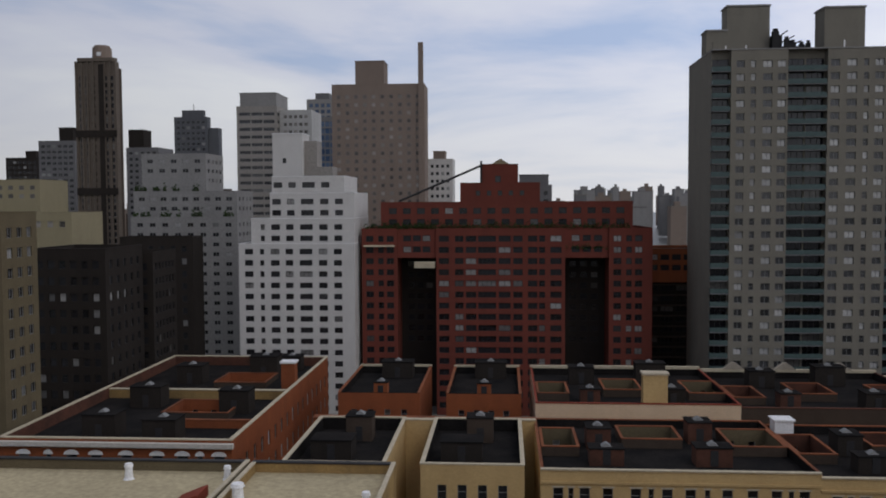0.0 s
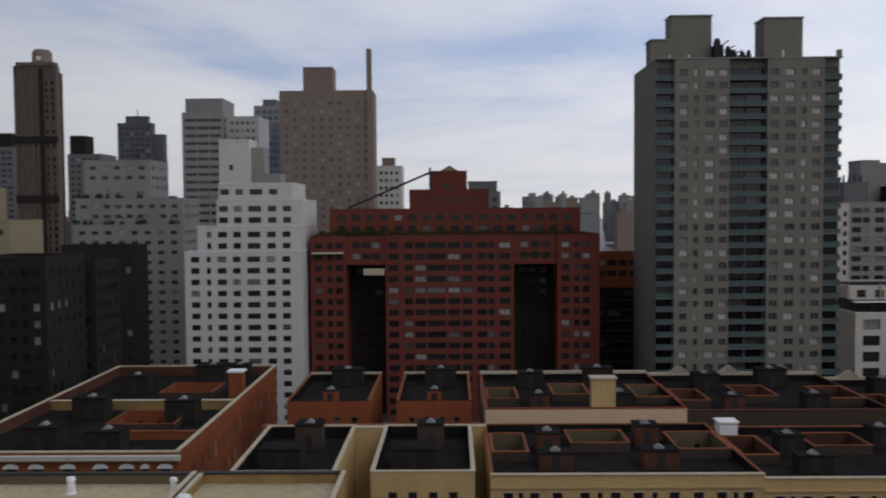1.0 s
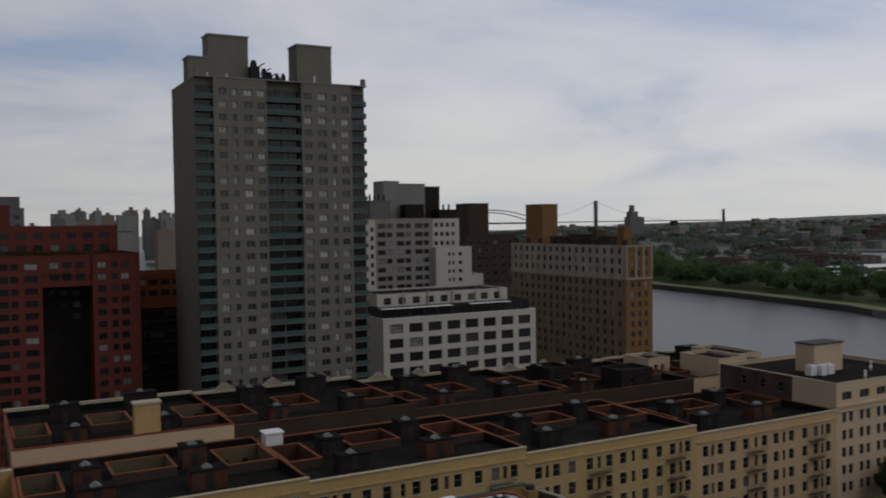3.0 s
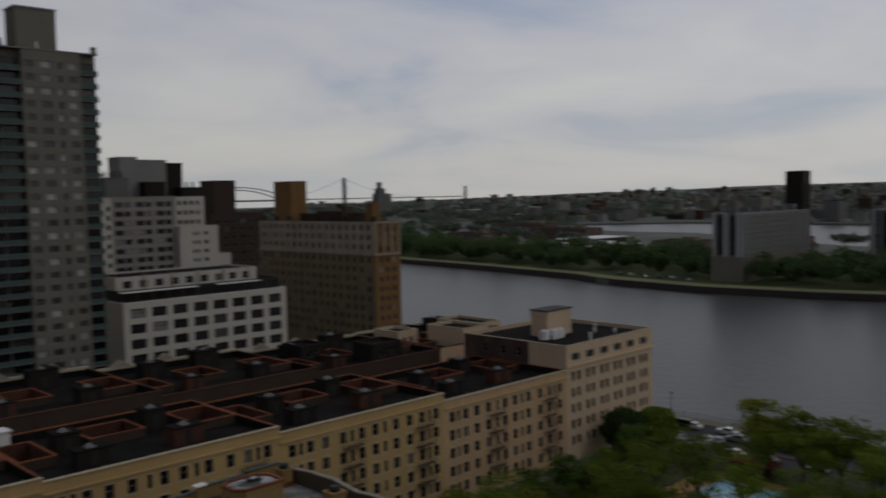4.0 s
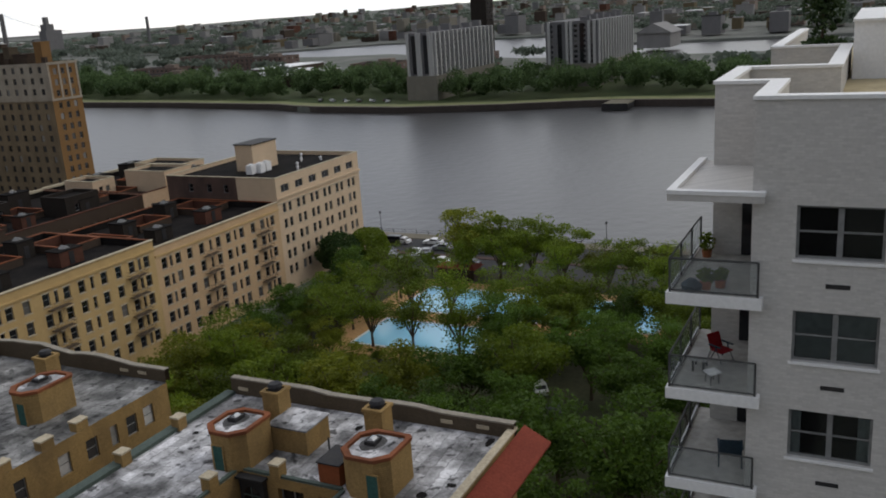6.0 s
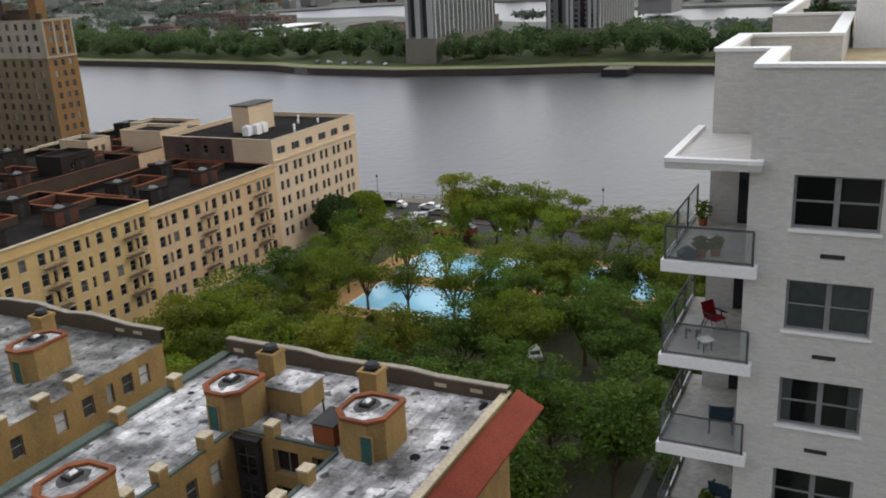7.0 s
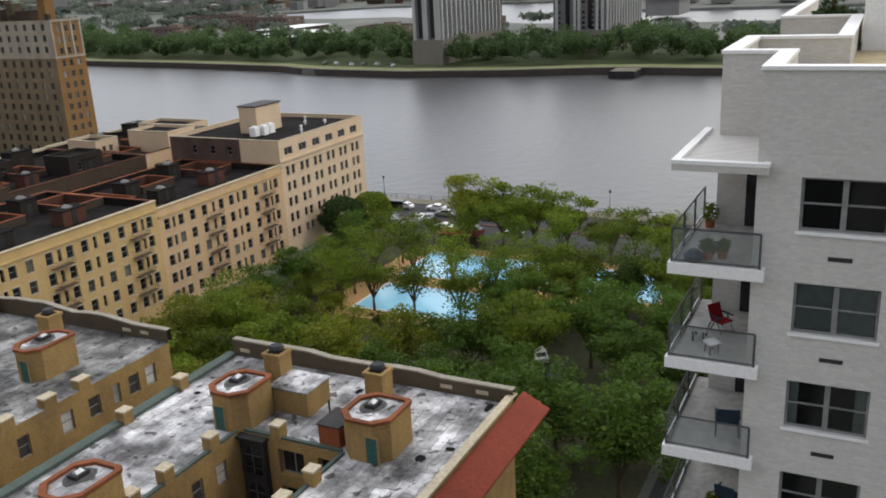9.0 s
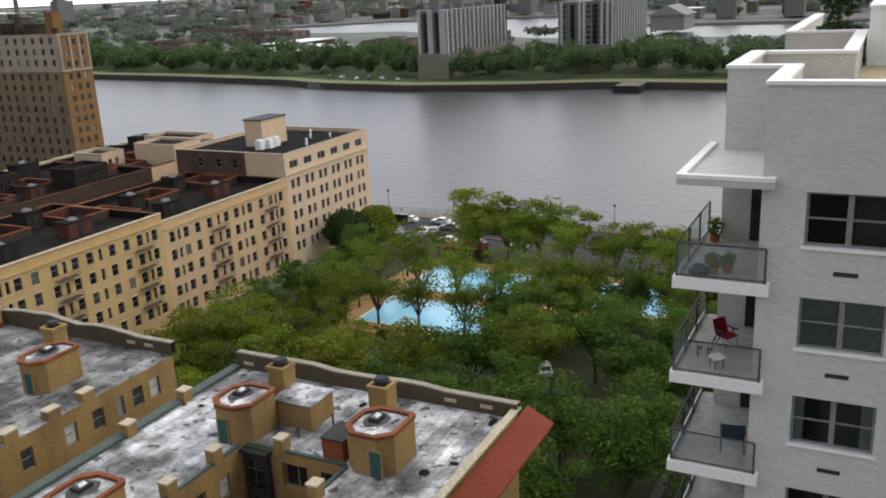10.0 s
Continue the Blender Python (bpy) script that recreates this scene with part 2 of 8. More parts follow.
def roof_patch_mat(name, bright, dull):
    """Aluminium-painted roof felt: sheets lapped in rows, each worn differently, with scuffed grey areas and bare dark spots."""
    m = mat(name, bright, dull, 0.65, grain=3.5, stain=0.55, amount=1.0, bump=0.25)
    nt = m.node_tree
    n, L = nt.nodes, nt.links.new
    b = n["Principled BSDF"]
    prev = b.inputs["Base Color"].links[0].from_socket
    co = n.new("ShaderNodeTexCoord")
    warp = n.new("ShaderNodeTexNoise")
    warp.inputs["Scale"].default_value, warp.inputs["Detail"].default_value = 0.7, 3
    L(co.outputs["Object"], warp.inputs["Vector"])
    bend = n.new("ShaderNodeMixRGB")
    bend.blend_type, bend.inputs[0].default_value = "ADD", 0.9
    L(co.outputs["Object"], bend.inputs[1])
    L(warp.outputs["Color"], bend.inputs[2])
    sheet = n.new("ShaderNodeTexBrick")
    sheet.inputs["Scale"].default_value = 1.0
    sheet.inputs["Brick Width"].default_value, sheet.inputs["Row Height"].default_value = 2.6, 0.9
    sheet.inputs["Mortar Size"].default_value = 0.03
    sheet.inputs["Color1"].default_value, sheet.inputs["Color2"].default_value = (1.2, 1.2, 1.2, 1), (0.62, 0.62, 0.62, 1)
    sheet.inputs["Mortar"].default_value = (0.5, 0.5, 0.5, 1)
    L(bend.outputs[0], sheet.inputs["Vector"])
    wide = n.new("ShaderNodeTexNoise")
    wide.inputs["Scale"].default_value, wide.inputs["Detail"].default_value, wide.inputs["Roughness"].default_value = 0.2, 5, 0.6
    L(co.outputs["Object"], wide.inputs["Vector"])
    scuff = n.new("ShaderNodeMapRange")
    scuff.inputs["From Min"].default_value, scuff.inputs["From Max"].default_value = 0.42, 0.58
    scuff.inputs["To Min"].default_value, scuff.inputs["To Max"].default_value = 0.32, 1.05
    L(wide.outputs[0], scuff.inputs[0])
    spot = n.new("ShaderNodeTexNoise")
    spot.inputs["Scale"].default_value, spot.inputs["Detail"].default_value = 1.1, 2
    L(bend.outputs[0], spot.inputs["Vector"])
    bare = n.new("ShaderNodeMapRange")
    bare.inputs["From Min"].default_value, bare.inputs["From Max"].default_value = 0.33, 0.4
    bare.inputs["To Min"].default_value, bare.inputs["To Max"].default_value = 0.25, 1.0
    L(spot.outputs[0], bare.inputs[0])
    last = prev
    for src in (sheet.outputs[0], scuff.outputs[0], bare.outputs[0]):
        mu = n.new("ShaderNodeMixRGB")
        mu.blend_type, mu.inputs[0].default_value = "MULTIPLY", 1.0
        L(last, mu.inputs[1])
        L(src, mu.inputs[2])
        last = mu.outputs[0]
    L(last, b.inputs["Base Color"])


roof_patch_mat("silver_roof", (0.7, 0.69, 0.7), (0.19, 0.185, 0.18))
roof_patch_mat("worn_roof", (0.36, 0.355, 0.345), (0.13, 0.127, 0.12))


def water_mat(name, col, rough, scale, strength, dist):
    m = bpy.data.materials.new(name)
    MATS[name] = m
    m.use_nodes = True
    nt = m.node_tree
    n, L = nt.nodes, nt.links.new
    b = n["Principled BSDF"]
    b.inputs["Roughness"].default_value, b.inputs["IOR"].default_value = rough, 1.33
    co = n.new("ShaderNodeTexCoord")
    big = n.new("ShaderNodeTexNoise")
    big.inputs["Scale"].default_value, big.inputs["Detail"].default_value = 0.012, 4
    L(co.outputs["Object"], big.inputs["Vector"])
    mix = n.new("ShaderNodeMixRGB")
    mix.inputs[1].default_value, mix.inputs[2].default_value = (*col, 1), (*[c * 1.35 for c in col], 1)
    L(big.outputs[0], mix.inputs[0])
    L(mix.outputs[0], b.inputs["Base Color"])
    w = n.new("ShaderNodeTexNoise")
    w.inputs["Scale"].default_value, w.inputs["Detail"].default_value = scale, 3
    L(co.outputs["Object"], w.inputs["Vector"])
    bp = n.new("ShaderNodeBump")
    bp.inputs["Strength"].default_value, bp.inputs["Distance"].default_value = strength, dist
    L(w.outputs[0], bp.inputs["Height"])
    L(bp.outputs[0], b.inputs["Normal"])
    return m


water_mat("river_water", (0.05, 0.049, 0.049), 0.34, 0.22, 0.5, 0.5)
water_mat("pool_water", (0.28, 0.58, 0.75), 0.1, 1.5, 0.2, 0.05)


def leaf_mat(name, a, b_):
    m = bpy.data.materials.new(name)
    MATS[name] = m
    m.use_nodes = True
    nt = m.node_tree
    n, L = nt.nodes, nt.links.new
    b = n["Principled BSDF"]
    b.inputs["Roughness"].default_value = 0.6
    b.inputs["Specular IOR Level"].default_value = 0.25
    geo = n.new("ShaderNodeNewGeometry")
    oi = n.new("ShaderNodeObjectInfo")
    mix = n.new("ShaderNodeMixRGB")
    mix.inputs[1].default_value, mix.inputs[2].default_value = (*a, 1), (*b_, 1)
    L(geo.outputs["Random Per Island"], mix.inputs[0])
    mr = n.new("ShaderNodeMapRange")
    mr.inputs["To Min"].default_value, mr.inputs["To Max"].default_value = 0.62, 1.25
    L(oi.outputs["Random"], mr.inputs[0])
    mu = n.new("ShaderNodeMixRGB")
    mu.blend_type, mu.inputs[0].default_value = "MULTIPLY", 1.0
    L(mix.outputs[0], mu.inputs[1])
    L(mr.outputs[0], mu.inputs[2])
    L(mu.outputs[0], b.inputs["Base Color"])
    tl, ms = n.new("ShaderNodeBsdfTranslucent"), n.new("ShaderNodeMixShader")
    ms.inputs[0].default_value = 0.45
    L(mu.outputs[0], tl.inputs[0])
    L(b.outputs[0], ms.inputs[1])
    L(tl.outputs[0], ms.inputs[2])
    L(ms.outputs[0], n["Material Output"].inputs[0])
    return m


leaf_mat("leaves", (0.1, 0.148, 0.012), (0.162, 0.214, 0.018))
leaf_mat("leaves_olive", (0.132, 0.155, 0.014), (0.205, 0.222, 0.021))
leaf_mat("leaves_deep", (0.052, 0.1, 0.012), (0.088, 0.148, 0.018))
# greyed, pale green: the haze of distance is put into these leaves
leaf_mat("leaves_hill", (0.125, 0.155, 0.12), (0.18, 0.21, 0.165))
leaf_mat("leaves_dark", (0.025, 0.055, 0.015), (0.06, 0.1, 0.025))
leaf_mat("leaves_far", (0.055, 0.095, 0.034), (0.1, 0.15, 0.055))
# grass with the shade of the trees above put into its colour
mat("meadow", (0.045, 0.065, 0.025), (0.09, 0.1, 0.05), 0.95, grain=1, stain=0.03, amount=0.8)
mat("lawn", (0.17, 0.19, 0.085), (0.25, 0.235, 0.14), 0.95, grain=2, stain=0.05, amount=0.8)
brick_mat("works_brick", (0.17, 0.12, 0.1), (0.11, 0.08, 0.07), (0.9, 0.9, 0.9))
mat("yellow_paint", (0.6, 0.4, 0.06), (0.45, 0.3, 0.06), 0.7, grain=3, stain=0.3)
mat("bark", (0.11, 0.085, 0.06), (0.06, 0.045, 0.035), 0.95, grain=6, stain=1)

# ---------------------------------------------------------------- mesh helpers
WORLD = {}


class Geo:
    """Collects the faces of one mesh, in world metres."""

    def __init__(self):
        self.v, self.f, self.m = [], [], []

    def face(self, pts, mi=0):
        k = len(self.v)
        self.v += [tuple(p) for p in pts]
        self.f.append(tuple(range(k, k + len(pts))))
        self.m.append(mi)
        return self

    def box(self, x0, x1, y0, y1, z0, z1, mi=0):
        k = len(self.v)
        self.v += [(x, y, z) for z in (z0, z1) for y in (y0, y1) for x in (x0, x1)]
        for q in ((0, 2, 3, 1), (4, 5, 7, 6), (0, 1, 5, 4), (2, 6, 7, 3), (0, 4, 6, 2), (1, 3, 7, 5)):
            self.f.append(tuple(k + i for i in q))
            self.m.append(mi)
        return self

    def prism(self, poly, z0, z1, mi=0, top=None):
        """An upright prism over a polygon; top: the polygon of the upper end where it tapers."""
        top = top or poly
        k, c = len(self.v), len(poly)
        self.v += [(x, y, z0) for x, y in poly] + [(x, y, z1) for x, y in top]
        for i in range(c):
            j = (i + 1) % c
            self.f.append((k + i, k + j, k + c + j, k + c + i))
            self.m.append(mi)
        self.f += [tuple(k + i for i in reversed(range(c))), tuple(k + c + i for i in range(c))]
        self.m += [mi, mi]
        return self

    def cyl(self, x, y, z0, z1, r, r2=None, c=10, mi=0):
        r2 = r if r2 is None else r2
        ring = lambda q: [(x + q * math.cos(2 * math.pi * i / c), y + q * math.sin(2 * math.pi * i / c)) for i in range(c)]
        return self.prism(ring(r), z0, z1, mi, ring(r2))

    def bar(self, a, b, r, mi=0, c=4):
        """A straight bar of radius r between two points."""
        a, b = Vector(a), Vector(b)
        d = (b - a).normalized()
        s = d.orthogonal().normalized()
        t = d.cross(s)
        k = len(self.v)
        for p in (a, b):
            self.v += [tuple(p + r * (math.cos(w) * s + math.sin(w) * t)) for w in (2 * math.pi * (i + 0.5) / c for i in range(c))]
        for i in range(c):
            j = (i + 1) % c
            self.f.append((k + i, k + j, k + c + j, k + c + i))
            self.m.append(mi)
        self.f += [tuple(k + i for i in reversed(range(c))), tuple(k + c + i for i in range(c))]
        self.m += [mi, mi]
        return self

    def data(self, name, mats):
        me = bpy.data.meshes.new(name)
        me.from_pydata(self.v, [], self.f)
        for m in (mats if isinstance(mats, (list, tuple)) else [mats]):
            me.materials.append(MATS[m])
        if any(self.m):
            me.polygons.foreach_set("material_index", self.m)
        me.update()
        return me


def hang(ob, parent, m=Matrix()):
    """Puts ob at the world pose m under parent."""
    WORLD[ob.name] = m
    ob.parent = parent
    ob.matrix_parent_inverse = WORLD[parent.name].inverted()
    ob.matrix_basis = m
    return ob


def thing(name, base, label, category, group="", kind=""):
    ob = new(name)
    ob.empty_display_size = 0.5
    m = Matrix.Translation(base)
    ob.matrix_basis = m
    WORLD[ob.name] = m
    return tagged(ob, label, category, group, kind)


def part(name, geo, mats, parent, label=""):
    n = len(geo.v) // 8
    if name in ("coping", "glazed_awning") and (1 < n < 4 or name != "coping") and len(geo.v) == 8 * n and all(max(f) // 8 == min(f) // 8 for f in geo.f):
        # each length of stone is a piece of its own
        for i in range(n):
            q = Geo()
            q.v = geo.v[8 * i:8 * i + 8]
            for f, m in zip(geo.f, geo.m):
                if f[0] // 8 == i:
                    q.f.append(tuple(k - 8 * i for k in f))
                    q.m.append(m)
            ob = tagged(hang(new(name, q.data(name, mats)), parent), label)
        return ob
    return tagged(hang(new(name, geo.data(name, mats)), parent), label)


def solid(name, geo, mats, label, category="", group="", kind=""):
    ob = new(name, geo.data(name, mats))
    WORLD[ob.name] = Matrix()
    return tagged(ob, label, category, group, kind)


TURN = {"S": 0, "W": -90, "E": 90, "N": 180}
PANES = {}


def pane_mesh(w, h, style, glass, frame_mat):
    """A window of w by h, facing -y, its foot at 0: frame, bars and glass. style: number of lights across, 's' for a sash bar."""
    key = (round(w, 2), round(h, 2), style, glass, frame_mat)
    if key in PANES:
        return PANES[key]
    g = Geo()
    t = 0.07 if w < 1.4 else 0.09
    n = int(style[0])
    us, vs = [-w / 2, -w / 2 + t], [0, t]
    for i in range(1, n):
        x = -w / 2 + w * i / n
        us += [x - t / 2, x + t / 2]
    us += [w / 2 - t, w / 2]
    if "s" in style:
        vs += [h * 0.52 - 0.03, h * 0.52 + 0.03]
    vs += [h - t, h]
    index = {}

    def V(i, j, d):
        if (i, j, d) not in index:
            index[(i, j, d)] = len(g.v)
            g.v.append((us[i], -0.06 if d else 0.0, vs[j]))
        return index[(i, j, d)]
    lit = lambda i, j: 0 <= i < len(us) - 1 and 0 <= j < len(vs) - 1 and i % 2 == 1 and j % 2 == 1
    for i in range(len(us) - 1):
        for j in range(len(vs) - 1):
            d = 0 if lit(i, j) else 1
            g.f.append((V(i, j, d), V(i + 1, j, d), V(i + 1, j + 1, d), V(i, j + 1, d)))
            g.m.append(1 - d)
            if not d:
                for p, q in (((i, j), (i + 1, j)), ((i + 1, j), (i + 1, j + 1)), ((i + 1, j + 1), (i, j + 1)), ((i, j + 1), (i, j))):
                    g.f.append((V(*p, 0), V(*q, 0), V(*q, 1), V(*p, 1)))
                    g.m.append(0)
    PANES[key] = g.data("window", [frame_mat, glass])
    return PANES[key]


def facade(g, side, x, y, z, width, height, cols, rows, parent, style="1s", glass="glass_far", frame_mat="frame_grey", depth=0.22, skip=None, windows=True, mi=0):
    """One wall with real openings. (x, y, z): its west (or south) lower corner. cols, rows: (start, end) along the wall and up it.
    The wall's faces go into g; every opening gets a window set back by depth, as a part of parent."""
    def P(u, v, d):
        if side == "S":
            return (x + u, y + d, z + v)
        if side == "N":
            return (x + u, y - d, z + v)
        if side == "W":
            return (x + d, y + u, z + v)
        return (x - d, y + u, z + v)

    us = sorted({0.0, width, *[q for c in cols for q in c[:2]]})
    vs = sorted({0.0, height, *[q for r in rows for q in r]})
    cs, rs = {round(c[0], 4): (i, c) for i, c in enumerate(cols)}, {round(r[0], 4): (i, r) for i, r in enumerate(rows)}
    for a, b in zip(us[:-1], us[1:]):
        start = 0.0
        for c, d in zip(vs[:-1], vs[1:]):
            hit = round(a, 4) in cs and round(c, 4) in rs
            if hit:
                i, col = cs[round(a, 4)]
                j, row = rs[round(c, 4)]
                hit = not (skip and skip(i, j))
            if not hit:
                continue
            if c > start:
                g.face([P(a, start, 0), P(b, start, 0), P(b, c, 0), P(a, c, 0)], mi)
            start = d
            for p, q in (((a, c), (b, c)), ((b, c), (b, d)), ((b, d), (a, d)), ((a, d), (a, c))):
                g.face([P(*p, 0), P(*q, 0), P(*q, depth), P(*p, depth)], mi)
            if windows:
                st = col[2] if len(col) > 2 else style
                me = pane_mesh(b - a, d - c, st, col[3] if len(col) > 3 else glass, frame_mat)
                ob = new("window", me)
                px, py, pz = P((a + b) / 2, c, depth)
                hang(ob, parent, Matrix.Translation((px, py, pz)) @ Matrix.Rotation(radians(TURN[side]), 4, "Z"))
        if start < height:
            g.face([P(a, start, 0), P(b, start, 0), P(b, height, 0), P(a, height, 0)], mi)


def spread(width, n, w, margin=1.2, style=None):
    """n equal openings of width w, evenly along a wall."""
    step = (width - 2 * margin) / n
    out = []
    for i in range(n):
        c = margin + step * (i + 0.5)
        out.append((c - w / 2, c + w / 2) if style is None else (c - w / 2, c + w / 2, style))
    return out


def storeys(height, pitch, h, top=1.6, low=0.5, most=99):
    """Rows of openings from the top down."""
    out, v = [], height - top - h
    while v > low and len(out) < most:
        out.append((v, v + h))
        v -= pitch
    return out


def shell(g, x0, x1, y0, y1, z0, z1, sides, mi=0):
    """The plain walls of a block on the named sides."""
    if "S" in sides:
        g.face([(x0, y0, z0), (x1, y0, z0), (x1, y0, z1), (x0, y0, z1)], mi)
    if "N" in sides:
        g.face([(x0, y1, z0), (x1, y1, z0), (x1, y1, z1), (x0, y1, z1)], mi)
    if "W" in sides:
        g.face([(x0, y0, z0), (x0, y1, z0), (x0, y1, z1), (x0, y0, z1)], mi)
    if "E" in sides:
        g.face([(x1, y0, z0), (x1, y1, z0), (x1, y1, z1), (x1, y0, z1)], mi)


def rim(g, x0, x1, y0, y1, z0, z1, t=0.35, out=0.06, mi=0):
    """A ring of coping or parapet round a rectangle."""
    a, b, c, d = x0 - out, x1 + out, y0 - out, y1 + out
    i = t + out
    g.box(a, b, c, c + i, z0, z1, mi).box(a, b, d - i, d, z0, z1, mi)
    g.box(a, a + i, c + i, d - i, z0, z1, mi).box(b - i, b, c + i, d - i, z0, z1, mi)


def block(parent, x0, x1, y0, y1, z0, z1, wall, faces, roof="tar_roof", coping=None, parapet=0.9, name="wall"):
    """One block of a building: walls, of which those in faces have windows, a flat roof behind a parapet, and coping.
    faces: side -> dict(cols, rows, style, glass, skip, frame_mat)."""
    g = Geo()
    for s in "SWEN":
        if s in faces:
            o = dict(faces[s])
            at = {"S": (x0, y0), "N": (x0, y1), "W": (x0, y0), "E": (x1, y0)}[s]
            wid = x1 - x0 if s in "SN" else y1 - y0
            facade(g, s, *at, z0, wid, z1 - z0, o.pop("cols"), o.pop("rows"), parent, **o)
        else:
            shell(g, x0, x1, y0, y1, z0, z1, s)
    t = 0.3
    # inner side of the parapet
    shell(g, x0 + t, x1 - t, y0 + t, y1 - t, z1 - parapet, z1, "SNWE")
    part(name, g, wall, parent)
    r = Geo()
    r.face([(x0 + t, y0 + t, z1 - parapet), (x1 - t, y0 + t, z1 - parapet), (x1 - t, y1 - t, z1 - parapet), (x0 + t, y1 - t, z1 - parapet)])
    part("roof", r, roof, parent)
    c = Geo()
    rim(c, x0, x1, y0, y1, z1 + 0.002, z1 + 0.14)
    part("coping", c, coping or wall, parent)

# ---------------------------------------------------------------- ground and water
GZ = 6.0
FAR_SHORE = [(-5000, 560), (-200, 458), (75, 450), (130, 454), (178, 440), (240, 432), (312, 442), (335, 455), (446, 475), (545, 487), (760, 560), (900, 640), (1200, 700), (5000, 900)]


def far_shore(y):
    return float(np.interp(y, [p[0] for p in FAR_SHORE], [p[1] for p in FAR_SHORE]))


def inlet_west(y):
    """The island's far side, on the back channel."""
    return float(np.interp(y, [-5000, 150, 300, 450, 560, 650, 790, 900, 5000], [far_shore(-5000) + 330, 780, 800, 900, 985, 960, 1060, 1150, 2600]))


def inlet_east(y):
    return float(np.interp(y, [-5000, 150, 300, 400, 850, 900, 5000], [far_shore(-5000) + 400, 1010, 1010, 1310, 1310, 1180, 2660]))


def build_ground():
    ys = [-5000, -1500, -600, -200, -60, 0, 60, 100, 130, 160, 178, 210, 240, 275, 312, 335, 390, 446, 500, 545, 620, 690, 760, 900, 1050, 1200, 1500, 2000, 2800, 3600, 4300, 5000]
    v, rows = [], []
    for y in ys:
        s = far_shore(y)
        e, q = inlet_west(y), inlet_east(y)
        far = lambda x: max(0.0, (x - 3000) / 2000) * 62 + max(0.0, (y - 3600) / 1400) * 30
        line = [(-5000, GZ), (-400, GZ), (172.2, GZ), (172.6, -4), (s - 0.4, -4), (s, 3.2), (s + 120, 4.0), (e, 3.5), (e + 2, -3), (q - 2, -3), (q, 3), (q + 400, 5), (q + 1300, 8),
                (3200, 12 + far(3200)), (3900, 14 + far(3900)), (4500, 16 + far(4500) + 6 * math.sin(y / 500)), (5000, 20 + far(5000) + 8 * math.sin(y / 430))]
        rows.append(range(len(v), len(v) + len(line)))
        v += [(x, y, z + (far(0) if x < 300 else 0)) for x, z in line]
    g = Geo()
    g.v = v
    for a, b in zip(rows[:-1], rows[1:]):
        for i in range(len(a) - 1):
            g.f.append((a[i], a[i + 1], b[i + 1], b[i]))
            g.m.append(0)
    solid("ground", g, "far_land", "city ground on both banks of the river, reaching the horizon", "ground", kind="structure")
    w = Geo()
    w.face([(172.4, -5000, 0), (5000, -5000, 0), (5000, 5000, 0), (172.4, 5000, 0)])
    solid("water", w, "river_water", "wide calm grey river under an overcast sky", "river", kind="structure")
    # streets and the riverside drive, a kerb's height below the pavements
    for name, x0, x1, y0, y1, m, lab in (
            ("road", -420, 140.9, 83.5, 94.5, "asphalt", "dark asphalt street between brick apartment houses"),
            ("road", -420, 147.9, 4.0, 17.0, "asphalt", "dark asphalt street beside the park"),
            ("road", -420, 147.9, 165, 184, "asphalt", "wide asphalt cross street"),
            ("road", 148.0, 168.4, -300, 700, "asphalt", "asphalt riverside drive with passing lanes"),
            ("pavement", 168.4, 172.2, -300, 700, "pale_path", "grey-brown riverside promenade along the seawall"),
            ("park_ground", 64, 140.9, 18, 83, "soil", "bare soil and grass under the park's trees"),
            ("park_ground", 140.9, 147.9, 18, 97.5, "soil", "bare soil and grass under the park's trees"),
            ("median", 156.6, 158.0, -300, 700, "lot_paving", "dull reddish paved strip between the lanes of the drive"),
            ("pavement", 57.5, 64, 18, 83, "concrete", "grey concrete pavement beside the apartment house")):
        g = Geo().box(x0, x1, y0, y1, GZ - 0.5, GZ + (0.02 if name == "road" else 0.15))
        solid(name, g, m, lab, name.replace("_", " "), kind="structure")


build_ground()

# ---------------------------------------------------------------- yellow row of six-storey houses
ROW_COLS = [(1.4, 2.55), (3.1, 3.7), (4.35, 5.5), (6.95, 8.1), (10.05, 11.2), (12.0, 12.6), (13.5, 14.65), (16.05, 17.2), (18.2, 18.8), (20.1, 21.25), (22.85, 24.0), (25.45, 26.6), (27.3, 27.9), (28.45, 29.6)]


